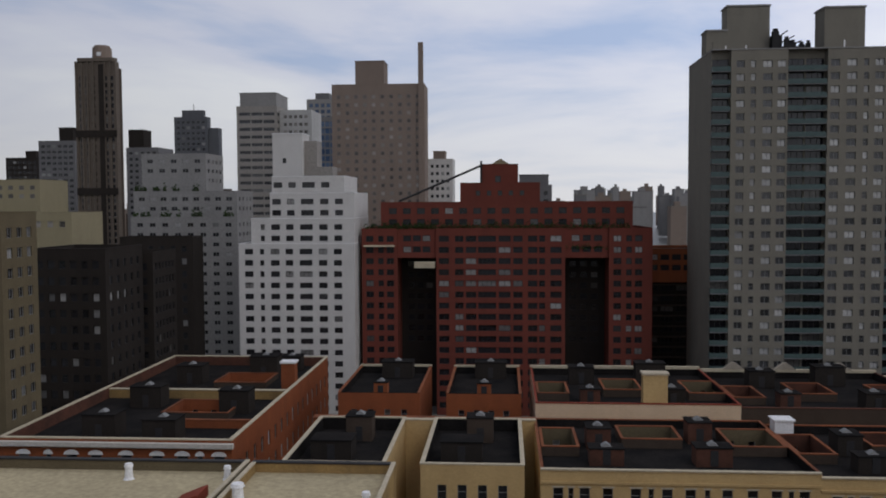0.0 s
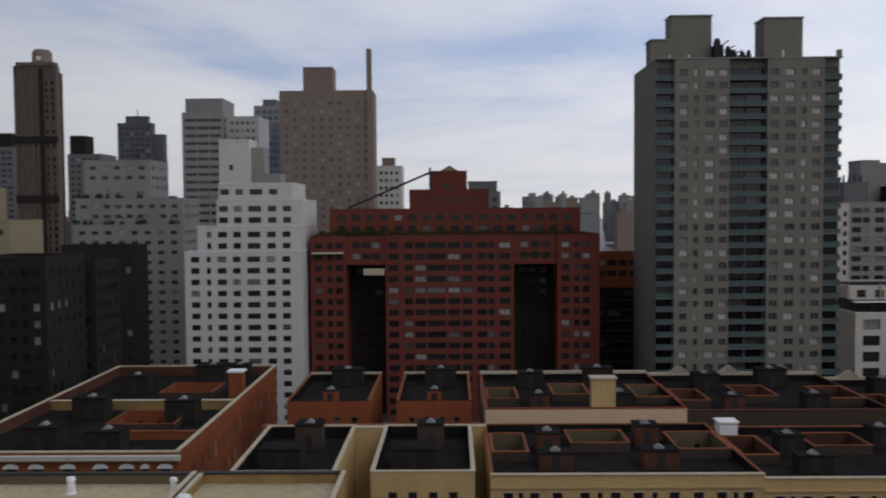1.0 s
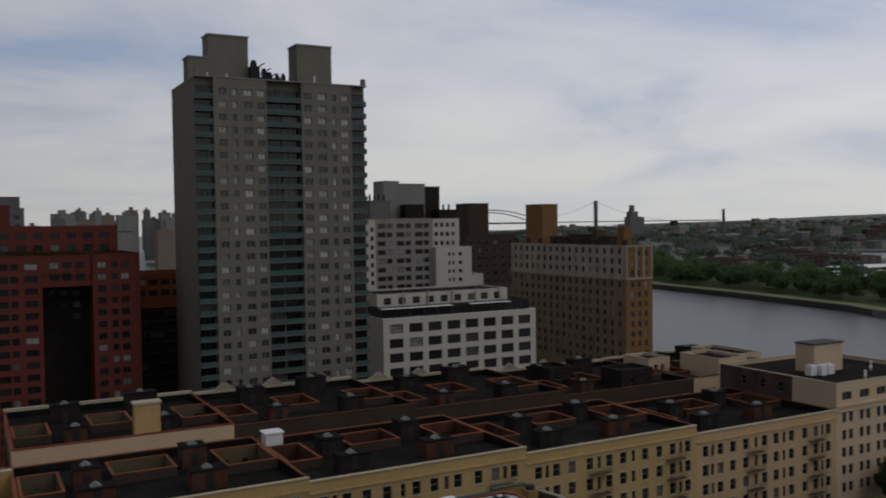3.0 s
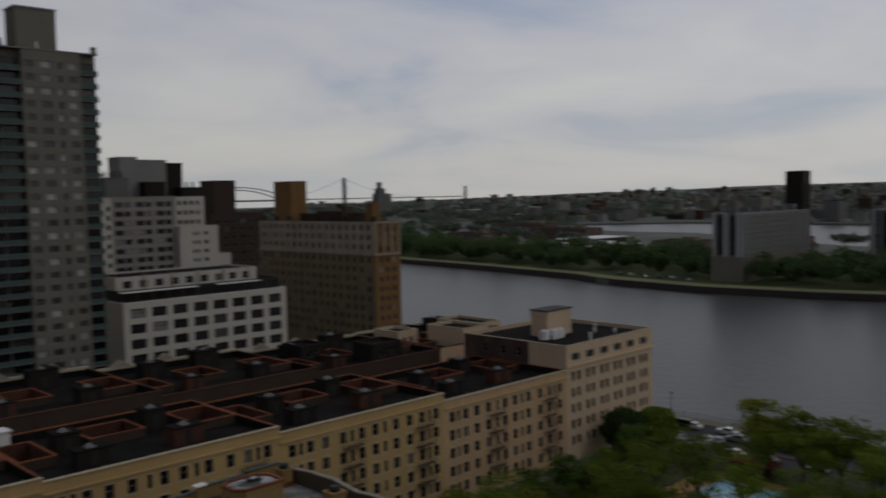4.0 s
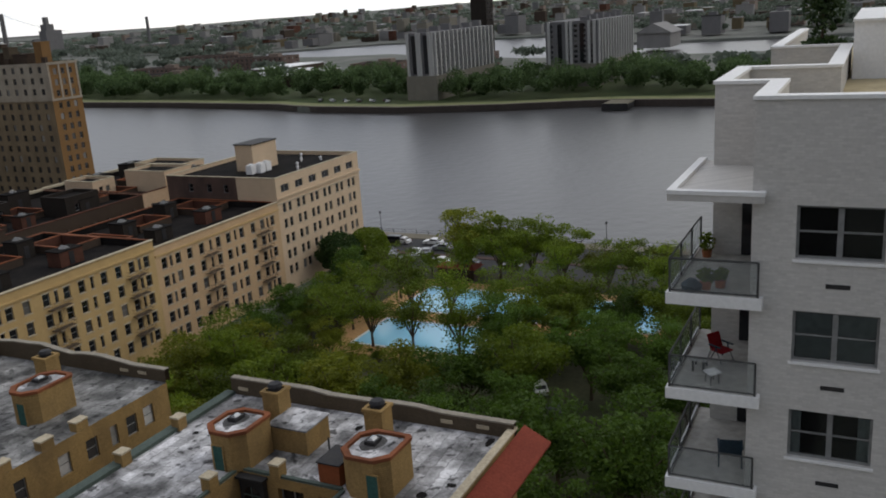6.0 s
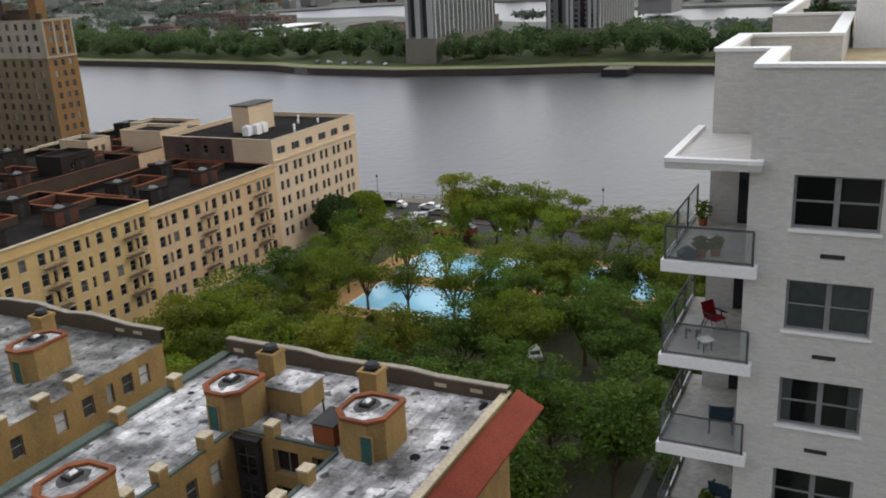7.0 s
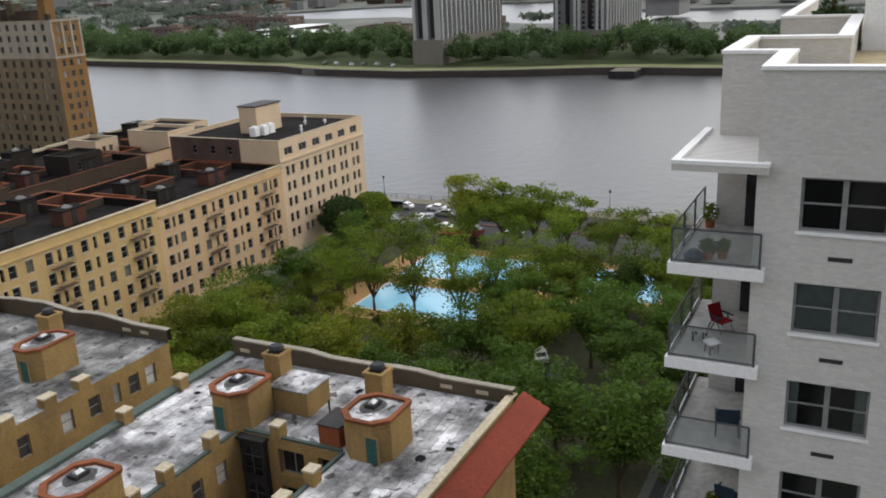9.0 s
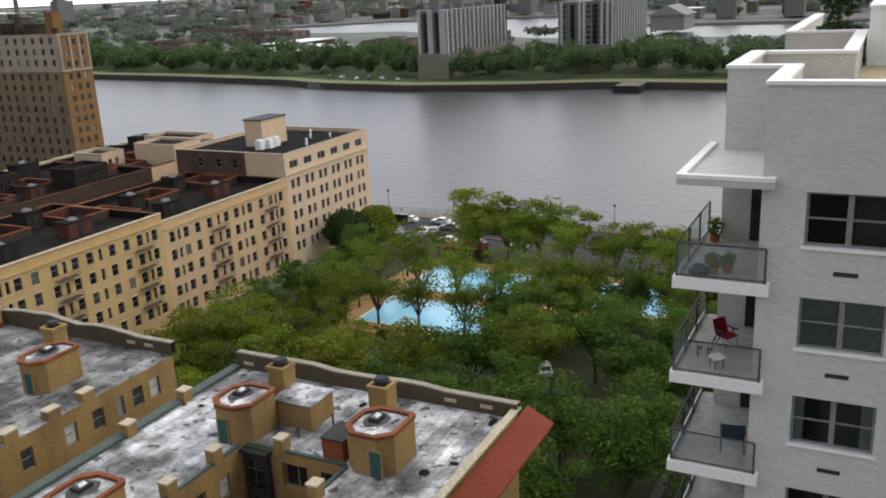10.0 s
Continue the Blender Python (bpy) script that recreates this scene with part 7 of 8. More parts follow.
part("crown", leaf_ball(43.3, 2.35, 55.3, 0.95, 1.7, 900, 0.16, 21), "leaves_dark", t)
part("shrub", leaf_ball(43.6, 2.3, 53.2, 1.0, 0.45, 500, 0.15, 22), "leaves_dark", t)

# ---------------------------------------------------------------- park: pool, trees, cars
def tree_meshes(seed, height, spread_, leaves, size, trunk_h):
    """A trunk with forking limbs and a crown of leaf sprays that sits in uneven clumps round the limb ends."""
    rng = random.Random(seed)
    w = Geo()
    w.cyl(0, 0, 0, trunk_h, 0.26, 0.18, 8)
    tips = []
    for i in range(8):
        a = 2 * math.pi * (i + rng.random() * 0.7) / 8
        r = spread_ * rng.uniform(0.35, 0.85)
        top = Vector((r * math.cos(a), r * math.sin(a), height * rng.uniform(0.55, 0.92)))
        mid = Vector((top.x * 0.4, top.y * 0.4, trunk_h + (top.z - trunk_h) * 0.55))
        w.bar((0, 0, trunk_h * 0.85), mid, 0.11, 0, 5)
        w.bar(mid, top, 0.06, 0, 5)
        tips += [top, mid + Vector((0, 0, 0.6))]
        for _ in range(2):
            q = mid + Vector((rng.uniform(-1, 1), rng.uniform(-1, 1), rng.uniform(0.2, 0.8))) * spread_ * 0.38
            w.bar(mid, q, 0.04, 0, 4)
            tips.append(q)
    tips.append(Vector((0, 0, height * 0.93)))
    n = leaves
    per = [rng.uniform(0.5, 1.5) for _ in tips]
    tot = sum(per)
    nr = np.random.RandomState(seed)
    P = []
    for tip, k in zip(tips, per):
        m = int(n * k / tot)
        rad = spread_ * rng.uniform(0.2, 0.42)
        d = nr.normal(size=(m, 3))
        d /= np.linalg.norm(d, axis=1)[:, None]
        d *= (nr.random_sample(m) ** 0.45)[:, None] * rad * np.array([1.15, 1.15, 0.62])
        P.append(d + np.array(tip))
    P = np.concatenate(P)
    m = len(P)
    u = nr.normal(size=(m, 3)) * np.array([1, 1, 0.55])
    u /= np.linalg.norm(u, axis=1)[:, None]
    v = np.cross(u, nr.normal(size=(m, 3)))
    v /= np.linalg.norm(v, axis=1)[:, None]
    s = size * nr.uniform(0.55, 1.3, m)[:, None]
    V = np.stack([P + u * s, P + v * s * 0.5, P - u * s, P - v * s * 0.5], 1).reshape(-1, 3)
    c = Geo()
    c.v = [tuple(p) for p in V.tolist()]
    c.f = [(4 * i, 4 * i + 1, 4 * i + 2, 4 * i + 3) for i in range(m)]
    c.m = [0] * m
    return w, c


def plant(kind, me, x, y, z, s, turn, label, group, name="tree"):
    t = thing(name, (x, y, z), label, "tree", group)
    M = Matrix.Translation((x, y, z)) @ Matrix.Rotation(turn, 4, "Z") @ Matrix.Diagonal((s, s, s, 1))
    hang(new("trunk", me[0]), t, M)
    hang(new("crown", me[1]), t, M)


KINDS = []
for i in range(8):
    w, c = tree_meshes(100 + i, 11.0, 5.6, 7600 + 500 * (i % 3), 0.235, 2.2)
    KINDS.append((w.data("trunk", "bark"), c.data("crown", ("leaves", "leaves_olive", "leaves", "leaves_olive", "leaves_deep", "leaves_deep", "leaves_deep", "leaves")[i])))
THIN = []
for i in range(4):
    w, c = tree_meshes(200 + i, 11.8, 5.2, 4000 if i < 2 else 4400, 0.2, 3.0)
    THIN.append((w.data("trunk", "bark"), c.data("crown", "leaves")))


def round_crown(seed, r, h, n, size):
    """A clipped, dense round crown: leaf sprays close under a lumpy egg shape."""
    nr = np.random.RandomState(seed)
    d = nr.normal(size=(n, 3))
    d /= np.linalg.norm(d, axis=1)[:, None]
    lump = 1 + 0.09 * np.sin(5 * d[:, 0] + seed) * np.cos(4 * d[:, 1]) + 0.05 * np.sin(9 * d[:, 2] + 3 * d[:, 0])
    P = d * (lump * nr.random_sample(n) ** 0.16)[:, None] * np.array([r, r, h * 0.5]) + np.array([0, 0, h * 0.5 + 1.2])
    u = nr.normal(size=(n, 3))
    u /= np.linalg.norm(u, axis=1)[:, None]
    v = np.cross(u, nr.normal(size=(n, 3)))
    v /= np.linalg.norm(v, axis=1)[:, None]
    s = size * nr.uniform(0.6, 1.3, n)[:, None]
    c = Geo()
    c.v = [tuple(q) for q in np.stack([P + u * s, P + v * s * 0.6, P - u * s, P - v * s * 0.6], 1).reshape(-1, 3).tolist()]
    c.f = [(4 * i, 4 * i + 1, 4 * i + 2, 4 * i + 3) for i in range(n)]
    c.m = [0] * n
    return c


DARK = []
for i in range(2):
    DARK.append((Geo().cyl(0, 0, 0, 4.5, 0.2, 0.12, 8).data("trunk", "bark"), round_crown(31 + i, 4.6, 7.6, 6500, 0.26).data("crown", "leaves_dark" if i else "leaves")))


def build_park():
    # pool of two basins with a tan deck round them
    part_of = thing("swimming_pool", (122, 50, GZ), "pale blue outdoor swimming pool with a tan deck", "swimming pool")
    part("deck", Geo().box(104.5, 141, 50, 77, GZ + 0.153, GZ + 0.3).box(121.0, 141, 26, 50, GZ + 0.153, GZ + 0.3), "pool_deck", part_of, "tan paved pool deck")
    for x0, x1, y0, y1 in ((108.5, 119.5, 51.5, 71.5), (124.5, 137.0, 28, 72)):
        w = hang(new("basin", Geo().box(x0, x1, y0, y1, GZ + 0.303, GZ + 0.36).data("basin", "pool_water")), part_of)
        g = Geo()
        rim(g, x0, x1, y0, y1, GZ + 0.303, GZ + 0.42, 0.0, 0.4)
        part("kerb", g, "white_paint", w)
    rng = random.Random(8)
    spots = []

    def free(x, y, d):
        return all((x - a) ** 2 + (y - b) ** 2 > d * d for a, b in spots)
    # trees standing singly by the pool, thin enough to see the water through
    for x, y in ((108.0, 67.6), (108.0, 60.5), (107.7, 52.7), (122, 68), (121.8, 60.5), (122, 53), (122.0, 45), (121.5, 38), (122, 31), (139.5, 66), (139.6, 57), (139.4, 48), (139.0, 39), (138.8, 30), (113.5, 74.5), (120.6, 74.8), (130.0, 74.6), (106.6, 72.6)):
        spots.append((x, y))
        plant("thin", rng.choice(THIN[:2]) if y > 50 else rng.choice(THIN), x, y, GZ, rng.uniform(0.85, 1.0), rng.uniform(0, 6), "slender plane tree beside the swimming pool", "pool trees")
    for x, y in ((103.0, 45.2), (102.8, 39.0), (107.0, 40.0), (102.6, 77.5), (108.5, 79.3), (115.5, 79.6), (102.2, 71.5)):
        spots.append((x, y))
        plant("park", rng.choice(KINDS[:4]), x, y, GZ, rng.uniform(0.55, 0.7), rng.uniform(0, 6), "small green plane tree beside the pool deck", "park trees")
    for x, y in ((111.0, 47.8), (118.4, 40.5), (113.0, 38.5), (109.5, 31.0), (107.5, 44.5), (117.0, 30.5), (114.5, 44.8)):
        spots.append((x, y))
        plant("park", rng.choice(KINDS), x, y, GZ, rng.uniform(0.8, 0.95), rng.uniform(0, 6), "full green plane tree in the park", "park trees")
    # how high the crowns reach in each direction from the overlook
    reach = lambda x, y: np.interp(math.degrees(math.atan2(x, y)), [44, 48.5, 50.5, 56, 58.5, 62, 63.5, 64.7, 67.8, 70.8, 71.9, 72.5, 74.4, 75.8, 76.7, 77.6, 78.4, 85], [20, 18, 16.8, 16.5, 16.0, 16, 14.2, 12.7, 13.4, 13.7, 14.4, 15.4, 15.6, 15.3, 14.2, 14.7, 16, 17])
    tall = lambda x, y: (50 - math.hypot(x, y) * math.tan(radians(reach(x, y)))) / 11.3
    # the row between the park and the drive
    for x, y in ((144.5, 75.5), (145.3, 61.5), (145.0, 55.0), (145.6, 49.0), (145.0, 43.0), (145.3, 36.5), (145.0, 30.5), (145.0, 24.0)):
        spots.append((x, y))
        s = max(0.3, min(1.35, tall(x, y)))
        plant("park", rng.choice(KINDS[:4]), x, y, GZ, s, rng.uniform(0, 6), "full green plane tree between park and drive", "park trees")
    spots.append((144.8, 68.2))
    plant("park", KINDS[1], 146.3, 68.2, GZ, min(1.35, tall(146.3, 68.2)), 1.0, "tall full plane tree between park and drive", "park trees")
    n = 0
    for _ in range(2600):
        x, y = rng.uniform(62, 146), rng.uniform(-6, 80)
        if 104 < x < 141 and 27 < y < 76:
            continue
        if x > 134 and y > 62:
            continue
        if x < 60 + 0.02 * y or not free(x, y, 6.6) or n > 105 or (y < 20 and x < 70):
            continue
        if 89 < x < 103 and abs(y - (34.5 + 0.65 * (x - 96))) < 4.2:
            continue
        spots.append((x, y))
        n += 1
        s = rng.uniform(0.85, 1.12) * (1.1 if x > 142 else 1.0)
        if 84 < x < 107 and 45 < y < 76:
            s = max(0.3, (108.5 - x) * 0.043)
        s = max(0.3, min(s, tall(x, y)))
        plant("park", rng.choice(KINDS[:4] if x > 92 or y > 50 else KINDS[4:]) if y > 34 or x > 112 else rng.choice(KINDS[4:7]), x, y, GZ, s, rng.uniform(0, 6), "full green plane tree in the park", "park trees")
    for x in (66.0, 74.0, 82.5, 91, 99.5, 108.0, 117.0, 127):
        plant("park", rng.choice(KINDS), x + rng.uniform(-1, 1), 82.3, GZ, rng.uniform(0.75, 0.95), rng.uniform(0, 6), "green street tree along the park edge", "street trees")
    for i, (x, y, s) in enumerate(((139.3, 92.8, 1.0), (144.6, 89.6, 0.98))):
        plant("dark", DARK[1 - i], x, y, GZ, s, rng.uniform(0, 6), "dense dark green tree beside the corner house", "corner trees")


mat("pool_deck", (0.5, 0.29, 0.13), (0.38, 0.24, 0.13), 0.85, grain=3, stain=0.3)
build_park()


def car(x, y, z, turn, paint, label, van=False):
    """A parked car: body, glasshouse, glass, four wheels with rims, lights."""
    c = thing("car", (x, y, z), label, "car", "cars")
    M = Matrix.Translation((x, y, z)) @ Matrix.Rotation(radians(turn), 4, "Z")

    def put(name, g, m, parent=c):
        g.v = [tuple(M @ Vector(p)) for p in g.v]
        return part(name, g, m, parent)
    side = [(-2.2, 0.3), (2.2, 0.3), (2.25, 0.6), (2.1, 0.82), (1.1, 0.95), (-1.75, 0.98), (-2.2, 0.85)]
    cab = [(0.95, 0.96), (0.3, 1.42), (-1.1, 1.44), (-1.75, 0.98)] if not van else [(1.5, 0.96), (1.0, 1.85), (-2.1, 1.85), (-2.15, 0.98)]

    def slab(poly, w0, w1, mi=0):
        g = Geo()
        g.face([(a, -w0, b) for a, b in poly])
        g.face([(a, w0, b) for a, b in poly])
        for (a, b), (p, q) in zip(poly, poly[1:] + poly[:1]):
            g.face([(a, -w0, b), (p, -w0, q), (p, w0, q), (a, w0, b)])
        return g
    put("body", slab(side, 0.88, 0.88), paint)
    put("cabin", slab(cab, 0.76, 0.7), paint)
    g = Geo()
    (a, b), (p, q), (r, s), (u, v) = cab
    g.face([(a + 0.02, -0.66, b + 0.03), (a + 0.02, 0.66, b + 0.03), (p + 0.03, 0.62, q - 0.03), (p + 0.03, -0.62, q - 0.03)])
    g.face([(u - 0.02, -0.66, v + 0.03), (u - 0.02, 0.66, v + 0.03), (r - 0.03, 0.62, s - 0.03), (r - 0.03, -0.62, s - 0.03)])
    for w in (-0.765, 0.765):
        g.face([(a - 0.15, w, b + 0.04), (p - 0.05, w, q - 0.08), (r + 0.08, w, s - 0.08), (u + 0.15, w, v + 0.04)])
    put("glass", g, "glass_dark")
    for wx in (-1.35, 1.35):
        for wy in (-0.8, 0.8):
            g = Geo()
            ring = [(wx + 0.32 * math.cos(k * math.pi / 6), 0.32 + 0.32 * math.sin(k * math.pi / 6)) for k in range(12)]
            g.face([(a, wy - 0.1, b) for a, b in ring]).face([(a, wy + 0.1, b) for a, b in ring])
            for (a, b), (p, q) in zip(ring, ring[1:] + ring[:1]):
                g.face([(a, wy - 0.1, b), (p, wy - 0.1, q), (p, wy + 0.1, q), (a, wy + 0.1, b)])
            wh = put("wheel", g, "dark_metal")
            o = 0.105 if wy > 0 else -0.105
            put("rim", Geo().face([(wx + 0.18 * math.cos(k * math.pi / 5), wy + o, 0.32 + 0.18 * math.sin(k * math.pi / 5)) for k in range(10)]), "zinc", wh)
    for wy in (-0.65, 0.65):
        put("headlight", Geo().box(2.2, 2.26, wy - 0.15, wy + 0.15, 0.6, 0.72), "zinc")
        put("tail_light", Geo().box(-2.23, -2.19, wy - 0.15, wy + 0.15, 0.62, 0.78), "red_fabric")


mat("paint_white", (0.75, 0.75, 0.75), (0.68, 0.68, 0.68), 0.3, grain=2, stain=0.5, bump=0, spec=0.5)
mat("paint_black", (0.02, 0.02, 0.022), (0.03, 0.03, 0.03), 0.3, grain=2, stain=0.5, bump=0, spec=0.5)
mat("paint_grey", (0.25, 0.26, 0.27), (0.2, 0.2, 0.21), 0.3, grain=2, stain=0.5, bump=0, spec=0.5)
R0 = GZ + 0.03
for x, y, a, p, l, v in ((164.0, 95.0, 92, "paint_black", "dark van parked beside the river drive", True), (157.0, 85.4, 20, "paint_white", "white car parked beside the river drive", False), (157.8, 83.4, 20, "paint_grey", "silver car parked beside the river drive", False), (152.5, 88.8, 30, "paint_black", "dark car parked beside the river drive", False),
                        (164.3, 93.1, 90, "paint_white", "white car on the riverside drive", False), (96.6, 86.2, 0, "paint_white", "white car parked in the side street", False), (91.0, 91.2, 0, "paint_grey", "silver car parked in the side street", False), (85.0, 91.3, 0, "paint_white", "white car parked in the side street", False),
                        (95.0, 34.0, 30, "paint_black", "black car parked under the park trees", False), (101.0, 38.0, 30, "paint_white", "white car parked under the park trees", False), (80.0, 86.3, 0, "paint_grey", "grey car parked in the side street", False), (164.9, 85.4, 90, "paint_white", "white car on the riverside drive", False), (156.0, 92.1, 90, "paint_black", "black car on the riverside drive", False), (151.5, 84.8, 90, "paint_black", "black car on the riverside drive", False), (161.0, 71.0, 90, "paint_grey", "grey car on the riverside drive", False), (152.0, 62.0, 90, "paint_black", "black car on the riverside drive", False), (153.4, 106.0, 90, "paint_white", "white car on the riverside drive", False), (161.2, 97.0, 90, "paint_black", "black car on the riverside drive", False), (153.6, 90.2, 90, "paint_black", "black car on the riverside drive", False), (165.0, 78.0, 90, "paint_black", "black car on the riverside drive", False), (151.8, 77.5, 90, "paint_white", "white car on the riverside drive", False), (161.3, 81.5, 90, "paint_grey", "grey car on the riverside drive", False), (151.9, 71.0, 90, "paint_black", "black car on the riverside drive", False)):
    car(x, y, R0, a, p, l, v)

# railing along the promenade, with lamps
f = thing("promenade_railing", (171.7, 60, GZ + 0.15), "dark iron railing along the river promenade", "railing")
g = Geo()
for z in (0.5, 1.05):
    g.bar((171.7, -60, GZ + 0.15 + z), (171.7, 240, GZ + 0.15 + z), 0.035)
part("rail", g, "dark_metal", f)
for i in range(101):
    y = -60 + 3 * i
    part("post", Geo().box(171.65, 171.75, y - 0.04, y + 0.04, GZ + 0.15, GZ + 1.25), "dark_metal", f)
for y in (101, 119, 84.5, 66, 48):
    l = thing("street_lamp", (169.6, y, GZ + 0.15), "slim dark street lamp on the promenade", "street lamp", "promenade lamps")
    part("pole", Geo().cyl(169.6, y, GZ + 0.15, GZ + 5.2, 0.09, 0.05, 8), "dark_metal", l)
    part("lantern", Geo().cyl(169.6, y, GZ + 5.2, GZ + 5.75, 0.18, 0.26, 8), "dark_metal", l)
m = thing("park_hut", (143.6, 69, GZ), "low park hut with a red tiled roof", "hut")
part("wall", Geo().box(141.9, 145.3, 65.5, 73, GZ + 0.153, GZ + 2.6), "umber_brick", m)
part("roof", Geo().prism([(141.4, 65), (145.8, 65), (145.8, 73.5), (141.4, 73.5)], GZ + 2.603, GZ + 3.4, 0, [(143.4, 66.8), (143.8, 66.8), (143.8, 71.7), (143.4, 71.7)]), "red_tile", m)



# ---------------------------------------------------------------- island and the far bank
def scatter_trees(name, label, spots, size, leaf, per, seed):
    """Far woods: one joined mesh of leaf sprays in clumps."""
    nr = np.random.RandomState(seed)
    P = []
    for x, y, z, r, h in spots:
        k = 5
        for _ in range(k):
            a, q = nr.uniform(0, 6.28), r * nr.uniform(0, 0.7)
            c = np.array([x + q * math.cos(a), y + q * math.sin(a), z + h * nr.uniform(0.45, 0.85)])
            d = nr.normal(size=(per // k, 3))
            d /= np.linalg.norm(d, axis=1)[:, None]
            d *= (nr.random_sample(len(d)) ** 0.4)[:, None] * np.array([r * 0.6, r * 0.6, h * 0.3])
            P.append(c + d)
    P = np.concatenate(P)
    m = len(P)
    u = nr.normal(size=(m, 3))
    u /= np.linalg.norm(u, axis=1)[:, None]
    v = np.cross(u, nr.normal(size=(m, 3)))
    v /= np.linalg.norm(v, axis=1)[:, None]
    s = size * nr.uniform(0.6, 1.4, m)[:, None]
    V = np.stack([P + u * s, P + v * s * 0.7, P - u * s, P - v * s * 0.7], 1).reshape(-1, 3)
    g = Geo()
    g.v = [tuple(p) for p in V.tolist()]
    g.f = [(4 * i, 4 * i + 1, 4 * i + 2, 4 * i + 3) for i in range(m)]
    g.m = [0] * m
    solid(name, g, leaf, label, "trees", kind="stuff")


def island():
    # seawall and the pale path along it
    g, p, lawn, shade = Geo(), Geo(), Geo(), Geo()
    ys = [q for q in range(-300, 900, 20)]
    for a, b in zip(ys[:-1], ys[1:]):
        xa, xb = far_shore(a), far_shore(b)
        g.face([(xa - 1.0, a, -1), (xb - 1.0, b, -1), (xb - 0.9, b, 3.6), (xa - 0.9, a, 3.6)])
        g.face([(xa - 0.9, a, 3.6), (xb - 0.9, b, 3.6), (xb + 0.4, b, 3.6), (xa + 0.4, a, 3.6)])
        p.face([(xa + 0.4, a, 3.58), (xb + 0.4, b, 3.58), (xb + 2.6, b, 3.66), (xa + 2.6, a, 3.66)])
        lawn.face([(xa + 2.6, a, 3.66), (xb + 2.6, b, 3.66), (xb + 11, b, 3.9), (xa + 11, a, 3.9)])
        shade.face([(xa + 11, a, 3.9), (xb + 11, b, 3.9), (xb + 110, b, 4.3), (xa + 110, a, 4.3)])
    solid("seawall", g, "seawall", "dark stone seawall of the island", "seawall", kind="structure")
    solid("path", p, "pale_path", "pale promenade path along the island shore", "path", kind="structure")
    solid("lawn", lawn, "lawn", "worn green lawn along the island shore", "lawn", kind="structure")
    # darker than the lawn: tree shade is painted into this grass
    solid("park_ground", shade, "meadow", "grass under the trees of the island, shade in its colour", "grass", kind="structure")
    pier = thing("pier", (446, 118, 0), "small dark timber pier on the island shore", "pier")
    part("deck", Geo().box(436, 456, 112, 124.5, 3.0, 3.5), "pale_path", pier)
    for x in (437, 443, 449):
        for y in (112.8, 118.2, 123.7):
            part("pile", Geo().cyl(x, y, -3, 2.997, 0.5, None, 8), "dark_metal", pier)
    part("fender", Geo().box(435.5, 435.99, 111.8, 124.7, 0.2, 3.6), "dark_metal", pier)
    for y in (111.6, 124.503):
        part("side_boards", Geo().box(436, 450, y, y + 0.39, 0.3, 3.0), "dark_metal", pier)
    # two concrete slabs with upright ribs
    for x0, y0, x1, y1, zt, zs, nb in ((460, 229, 546, 247, 42.0, 18.0, 14), (520, 150.5, 602, 183, 42.3, 17.6, 13)):
        t = thing("concrete_apartment_block", ((x0 + x1) / 2, y0, 3.8), "weathered concrete apartment block with upright ribs", "apartment block", "island apartment blocks")
        g = Geo()
        facade(g, "W", x0, y0, 3.8, y1 - y0, zt - 3.8, spread(y1 - y0, max(5, nb // 2), 2.4, 1.0), storeys(zt - 3.8, 3.0, 1.8, 1.5, 0.6, 12), t, glass="glass_dark")
        facade(g, "S", x0, y0, 3.8, x1 - x0, zt - 3.8, spread(x1 - x0, nb, 2.0, 1.0), storeys(zt - 3.8, 3.0, 1.8, 1.5, 0.6, 12), t, glass="glass_dark")
        shell(g, x0, x1, y0, y1, 3.8, zt, "EN")
        part("wall", g, "grey_concrete", t)
        part("podium", Geo().box(x0 - 1.2, x1 + 0.5, y0 - 1.2, y1 + 0.5, 3.8, zs), "grey_brick", t)
        part("roof", Geo().box(x0, x1, y0, y1, zt - 0.003, zt + 0.3), "grey_concrete", t)
        for i in range(nb + 1):
            x = x0 + 1.0 + (x1 - x0 - 2.0) * i / nb
            part("rib", Geo().box(x - 0.75, x + 0.75, y0 - 1.0, y0 - 0.003, zs + 0.003, zt + 0.25), "rib_concrete", t)
        # flat dark strips: the shade of recesses in the west face, put into colour
        for k in (0.3, 0.72):
            y = y0 + (y1 - y0) * k
            part("stair_glazing", Geo().box(x0 - 0.3, x0 - 0.02, y - 1.3, y + 1.3, zs + 1.0, zt - 1.2), "glass_dark", t, "dark strip drawn for a shaded recess in the wall")
        for i in range(5):
            y = y0 + (y1 - y0) * (0.06, 0.16, 0.5, 0.58, 0.93)[i]
            part("rib", Geo().box(x0 - 1.0, x0 - 0.003, y - 0.8, y + 0.8, zs + 0.003, zt + 0.25), "rib_concrete", t)
        for i in range(6):
            x = x0 + 4 + (x1 - x0 - 10) * i / 5
            part("roof_box", Geo().box(x, x + 3.5, y0 + 6, y0 + 12, zt + 0.3, zt + 2.4 + (i % 3) * 0.8), "grey_concrete", t)
    t = thing("dark_office_tower", (831, 350, 4), "dark slab tower on the far bank", "tower")
    block(t, 822, 840, 349.5, 366, 4, 71.7, "dark_brick", {"S": dict(cols=spread(18, 4, 2), rows=storeys(68, 4, 2, 3, 1, 8), glass="glass_dark")})
    t = thing("sports_hall", (895, 197, 4), "long hall with a pale pitched roof", "hall")
    part("wall", Geo().box(870, 920, 181, 213, 4, 18), "pale_concrete", t)
